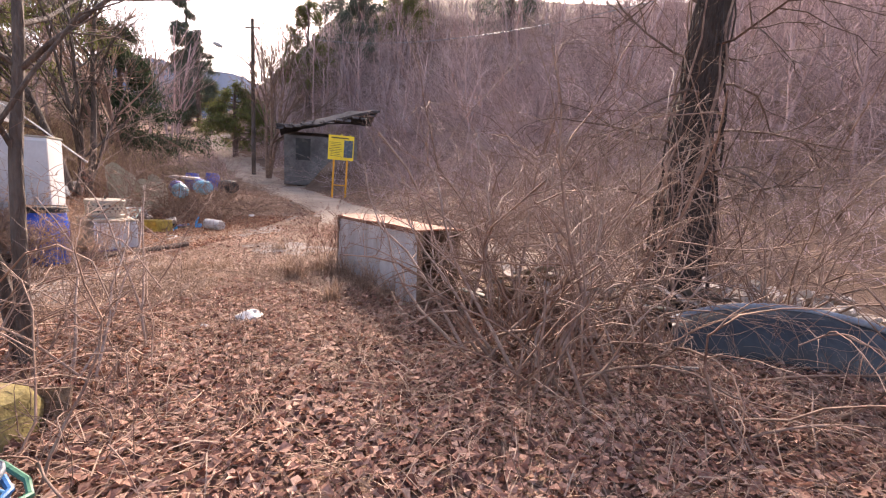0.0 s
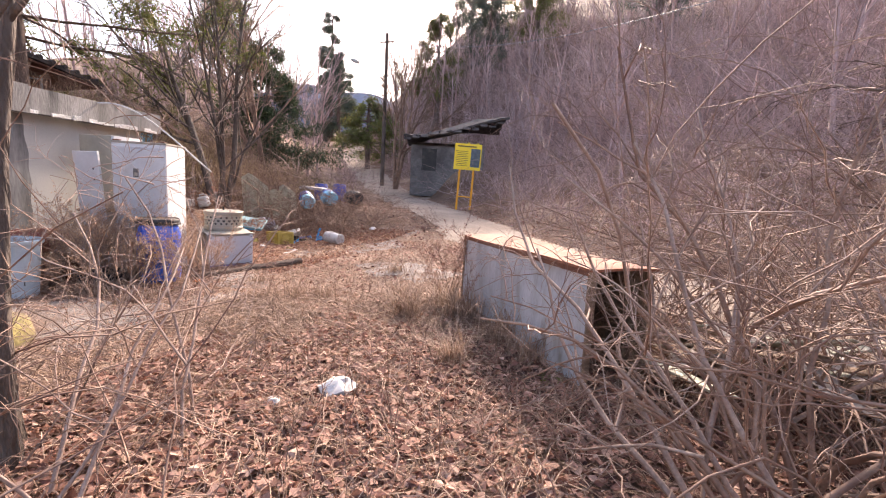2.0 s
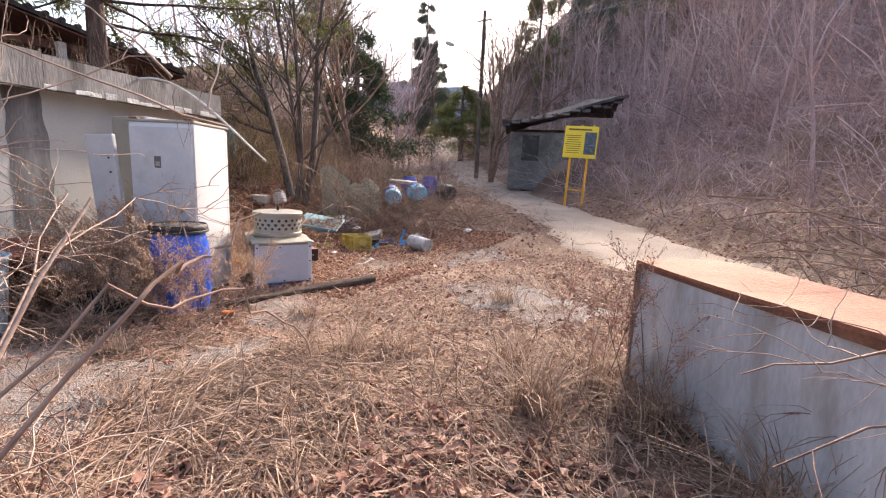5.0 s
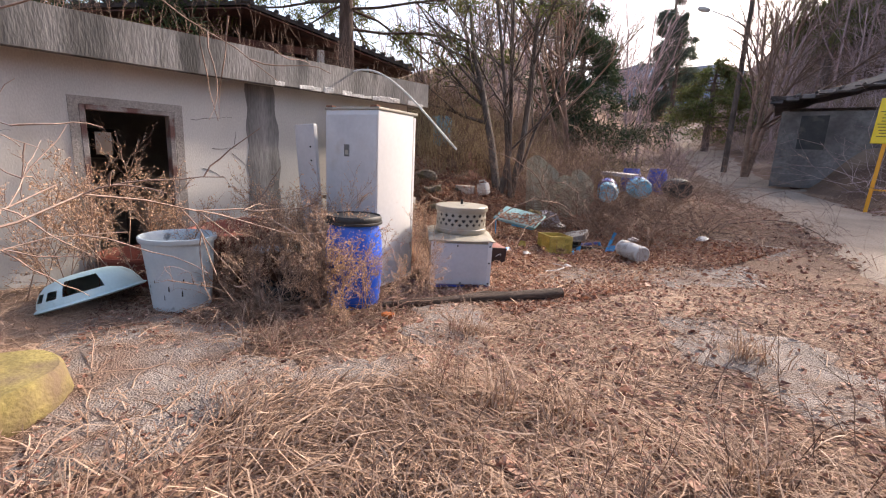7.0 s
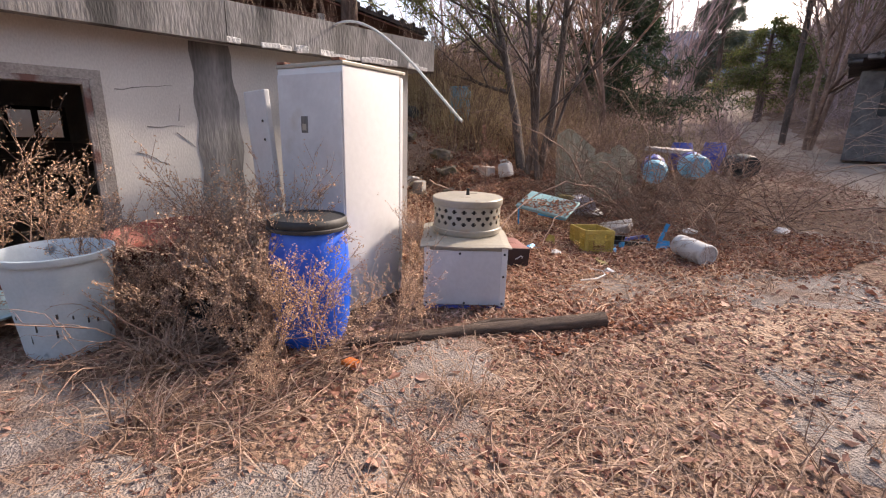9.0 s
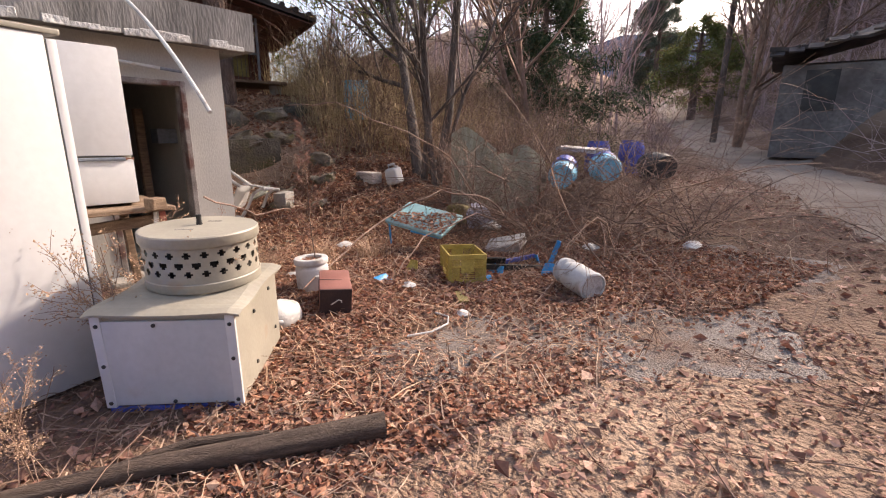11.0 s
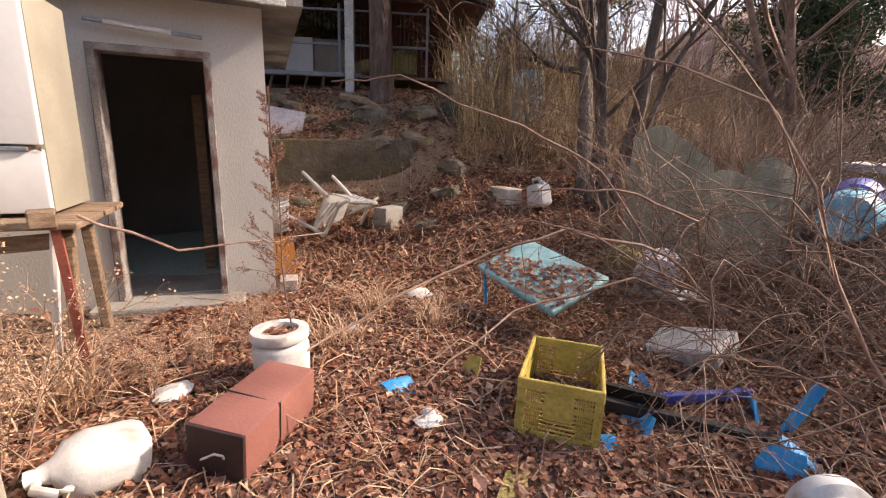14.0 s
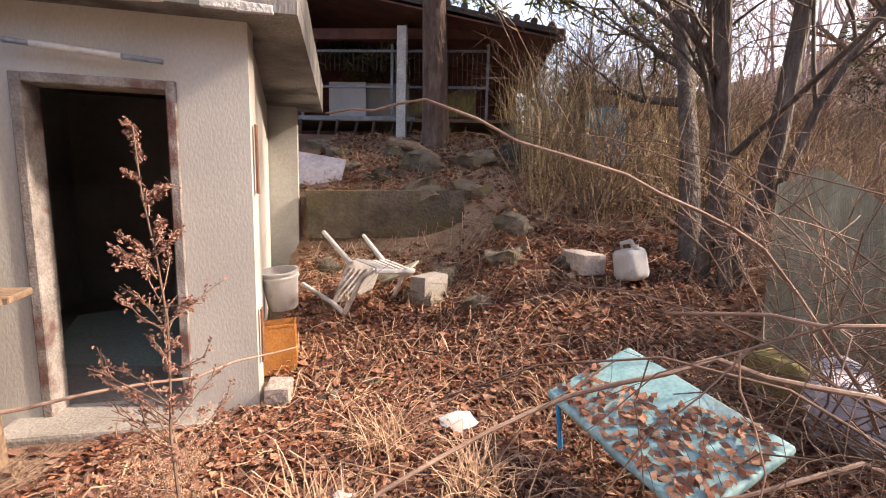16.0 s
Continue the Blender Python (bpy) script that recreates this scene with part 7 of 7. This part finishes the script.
litter(56000, -3.2, 4.6, 0.6, 7.2, 0.036, M_LEAF, "leaf_litter", "thick carpet of fallen brown leaves", lambda x, y: np.clip(1.15 - smooth01(y, 5.0, 7.5) * 0.7, 0, 1), 0.05, 1)
litter(74000, -8.0, -0.5, 5.0, 12.5, 0.02, M_LEAF, "leaf_litter", "scattered brown leaves on the yard", lambda x, y: bare(x, y) * (0.35 + 0.5 * smooth01(-x, 3, 6)), 0.025, 2)
litter(98000, -11.5, -4.8, 8.6, 14.0, 0.0235, M_RUSTLEAF, "leaf_litter", "rust-red leaves drifted over the ground", lambda x, y: bare(x, y), 0.04, 3)
litter(22000, -16, -9, 8.0, 18.0, 0.04, M_RUSTLEAF, "leaf_litter", "rust-brown leaves on the bank", None, 0.05, 4)
litter(26000, -14, 6, 7, 22, 0.04, M_LEAF, "leaf_litter", "brown leaves along the road verge", lambda x, y: 0.4 + 0.6 * smooth01(y, 12, 15), 0.04, 5)


def straw(n, x0, x1, y0, y1, ln, seed, name, label, rise=0.12, material=M_STRAW, thin=None):
    r = np.random.default_rng(950 + seed)
    x, y = r.uniform(x0, x1, n), r.uniform(y0, y1, n)
    ok = ~keep_out(x, y)
    if thin is not None:
        ok &= r.random(n) < thin(x, y)
    x, y = x[ok], y[ok]
    m = len(x)
    swirl = 2.2 * np.sin(x * 1.1) + 1.7 * np.cos(y * 1.3) + r.normal(0, 0.8, m)
    L = ln * r.uniform(0.4, 1.3, m)
    d = np.stack([np.cos(swirl), np.sin(swirl)], axis=1)
    bend = r.normal(0, 0.25, m)
    pts = []
    for k in range(4):
        t = k / 3
        px = x + d[:, 0] * L * t - d[:, 1] * L * bend * t * t
        py = y + d[:, 1] * L * t + d[:, 0] * L * bend * t * t
        pts.append(np.stack([px, py, land(px, py) + 0.008 + rise * r.random(m) * math.sin(math.pi * (0.15 + 0.75 * t)) * L / ln], axis=1))
    P = np.stack(pts, axis=1)
    side = np.stack([-d[:, 1], d[:, 0], r.normal(0, 0.5, m)], axis=1)
    V, F = ribbons(P, np.tile(np.array([0.0035, 0.003, 0.0025, 0.001]), (m, 1)) * r.uniform(0.6, 1.4, (m, 1)), unit(side))
    raw(name, V, F, material, label, "dry grass", "stuff", smooth=False)


straw(24000, -8.2, 0.2, 4.2, 10.5, 0.24, 1, "dry_grass", "matted dry straw-coloured grass", 0.05, thin=lambda x, y: np.clip(bare(x, y) + 0.1, 0, 1) * (1 - 0.75 * smooth01(y, 8.2, 10.0)))
straw(2200, -9.8, -5.0, 8.8, 12.5, 0.26, 2, "dry_grass", "rusty dry grass among leaves", 0.09, M_WEED)
straw(9000, -4, 4, 1, 8, 0.35, 3, "dry_grass", "dry grass stalks in the leaf carpet", 0.14)
straw(16000, -16, 5, 10, 24, 0.4, 4, "dry_grass", "dry verge grass along the track", 0.22, thin=lambda x, y: 0.3 + 0.7 * smooth01(y, 12, 15))
straw(2500, -15, -9, 8.5, 13, 0.3, 5, "dry_grass", "dry grass hanging over the bank", 0.16, M_WEED)


def tuft(x, y, n, h, seed, material=M_STRAW, spread=0.35):
    r = np.random.default_rng(seed)
    b = np.stack([r.normal(0, 0.09, n), r.normal(0, 0.09, n), np.zeros(n)], axis=1)
    a = r.uniform(0, TAU, n)
    q = r.uniform(0.2, 1.0, n) * spread
    L = h * r.uniform(0.5, 1.2, n)
    P = np.stack([b + np.stack([np.cos(a) * q * L * t * t, np.sin(a) * q * L * t * t, L * (t - 0.35 * q * t * t)], axis=1) for t in (0, 0.4, 0.75, 1.0)], axis=1)
    side = unit(np.stack([-np.sin(a), np.cos(a), 0 * a], axis=1))
    V, F = ribbons(P, np.tile(np.array([0.004, 0.0035, 0.0025, 0.001]), (n, 1)), side)
    o = raw("grass_tuft", V, F, material, "upright tuft of dry straw grass", "grass", smooth=False)
    o.matrix_world = on_ground(x, y, 0, -0.01)
    o["group"] = "grass tufts"
    return o


for k, (x, y, n, h) in enumerate(((-3.5, 7.45, 90, 0.36), (-3.2, 7.75, 80, 0.3), (-3.85, 7.2, 70, 0.3), (-4.6, 7.9, 90, 0.25), (-2.3, 8.1, 140, 0.35), (-1.9, 7.6, 160, 0.5), (-1.6, 8.1, 160, 0.5), (-1.2, 7.75, 160, 0.45), (-3.1, 9.6, 90, 0.3), (-8.0, 10.0, 120, 0.25), (-7.7, 11.0, 120, 0.28),
                                  (-8.3, 10.7, 120, 0.3), (-7.4, 10.3, 90, 0.22), (-8.6, 10.2, 110, 0.28), (-2.9, 6.7, 80, 0.22), (-5.0, 6.3, 90, 0.25), (-5.7, 6.3, 140, 0.3), (-0.6, 7.2, 160, 0.5), (-0.2, 6.8, 120, 0.45), (-7.2, 8.8, 160, 0.4), (-7.6, 8.9, 160, 0.4), (-0.9, 6.5, 130, 0.4))):
    tuft(x, y, n, h, 700 + k, M_WEED if x < -7 else M_STRAW, 1.3) if x > -7 or k % 2 else None
# pale flattened dry grass heap
straw(2600, -4.1, -2.7, 5.9, 7.1, 0.42, 6, "dry_grass", "pale heap of flattened dry grass", 0.13)

n = 1900
x, y = PR.uniform(-12, 5, n), PR.uniform(0.8, 16, n)
ok = ~keep_out(x, y)
x, y = x[ok], y[ok]
n = len(x)
a = PR.uniform(0, TAU, n)
P, R = grow(PR, np.stack([x, y, land(x, y) + 0.012], axis=1), np.stack([np.cos(a), np.sin(a), PR.uniform(0, 0.12, n)], axis=1), PR.uniform(0.2, 0.8, n), PR.uniform(0.0025, 0.006, n), [2], 0.5, 0.5, 0.12, 0.05)
P[..., 2] = np.maximum(P[..., 2], land(P[..., 0], P[..., 1]) + 0.004)
V, F = tubes(P, R)
raw("fallen_twigs", V, F, M_CANE, "fallen dry twigs over the ground", "twigs", "stuff")
# thin upright whips in the leaf carpet
n = 700
x, y = PR.uniform(-3.5, 4.5, n), PR.uniform(2.2, 9.5, n)
ok = ~keep_out(x, y) & (np.hypot(x - 0.3, y - 3.0) > 1.0)
x, y = x[ok], y[ok]
n = len(x)
P, R = grow(PR, np.stack([x, y, land(x, y)], axis=1), np.stack([PR.normal(0, 0.35, n), PR.normal(0, 0.35, n), np.ones(n)], axis=1), PR.uniform(0.15, 0.6, n), np.full(n, 0.0035), [3], 0.4, 0.6, 0.14, 0.1)
V, F = tubes(P, R)
raw("dead_stalks", V, F, M_TWIG, "thin dead stalks standing in the leaves", "stalks", "stuff")
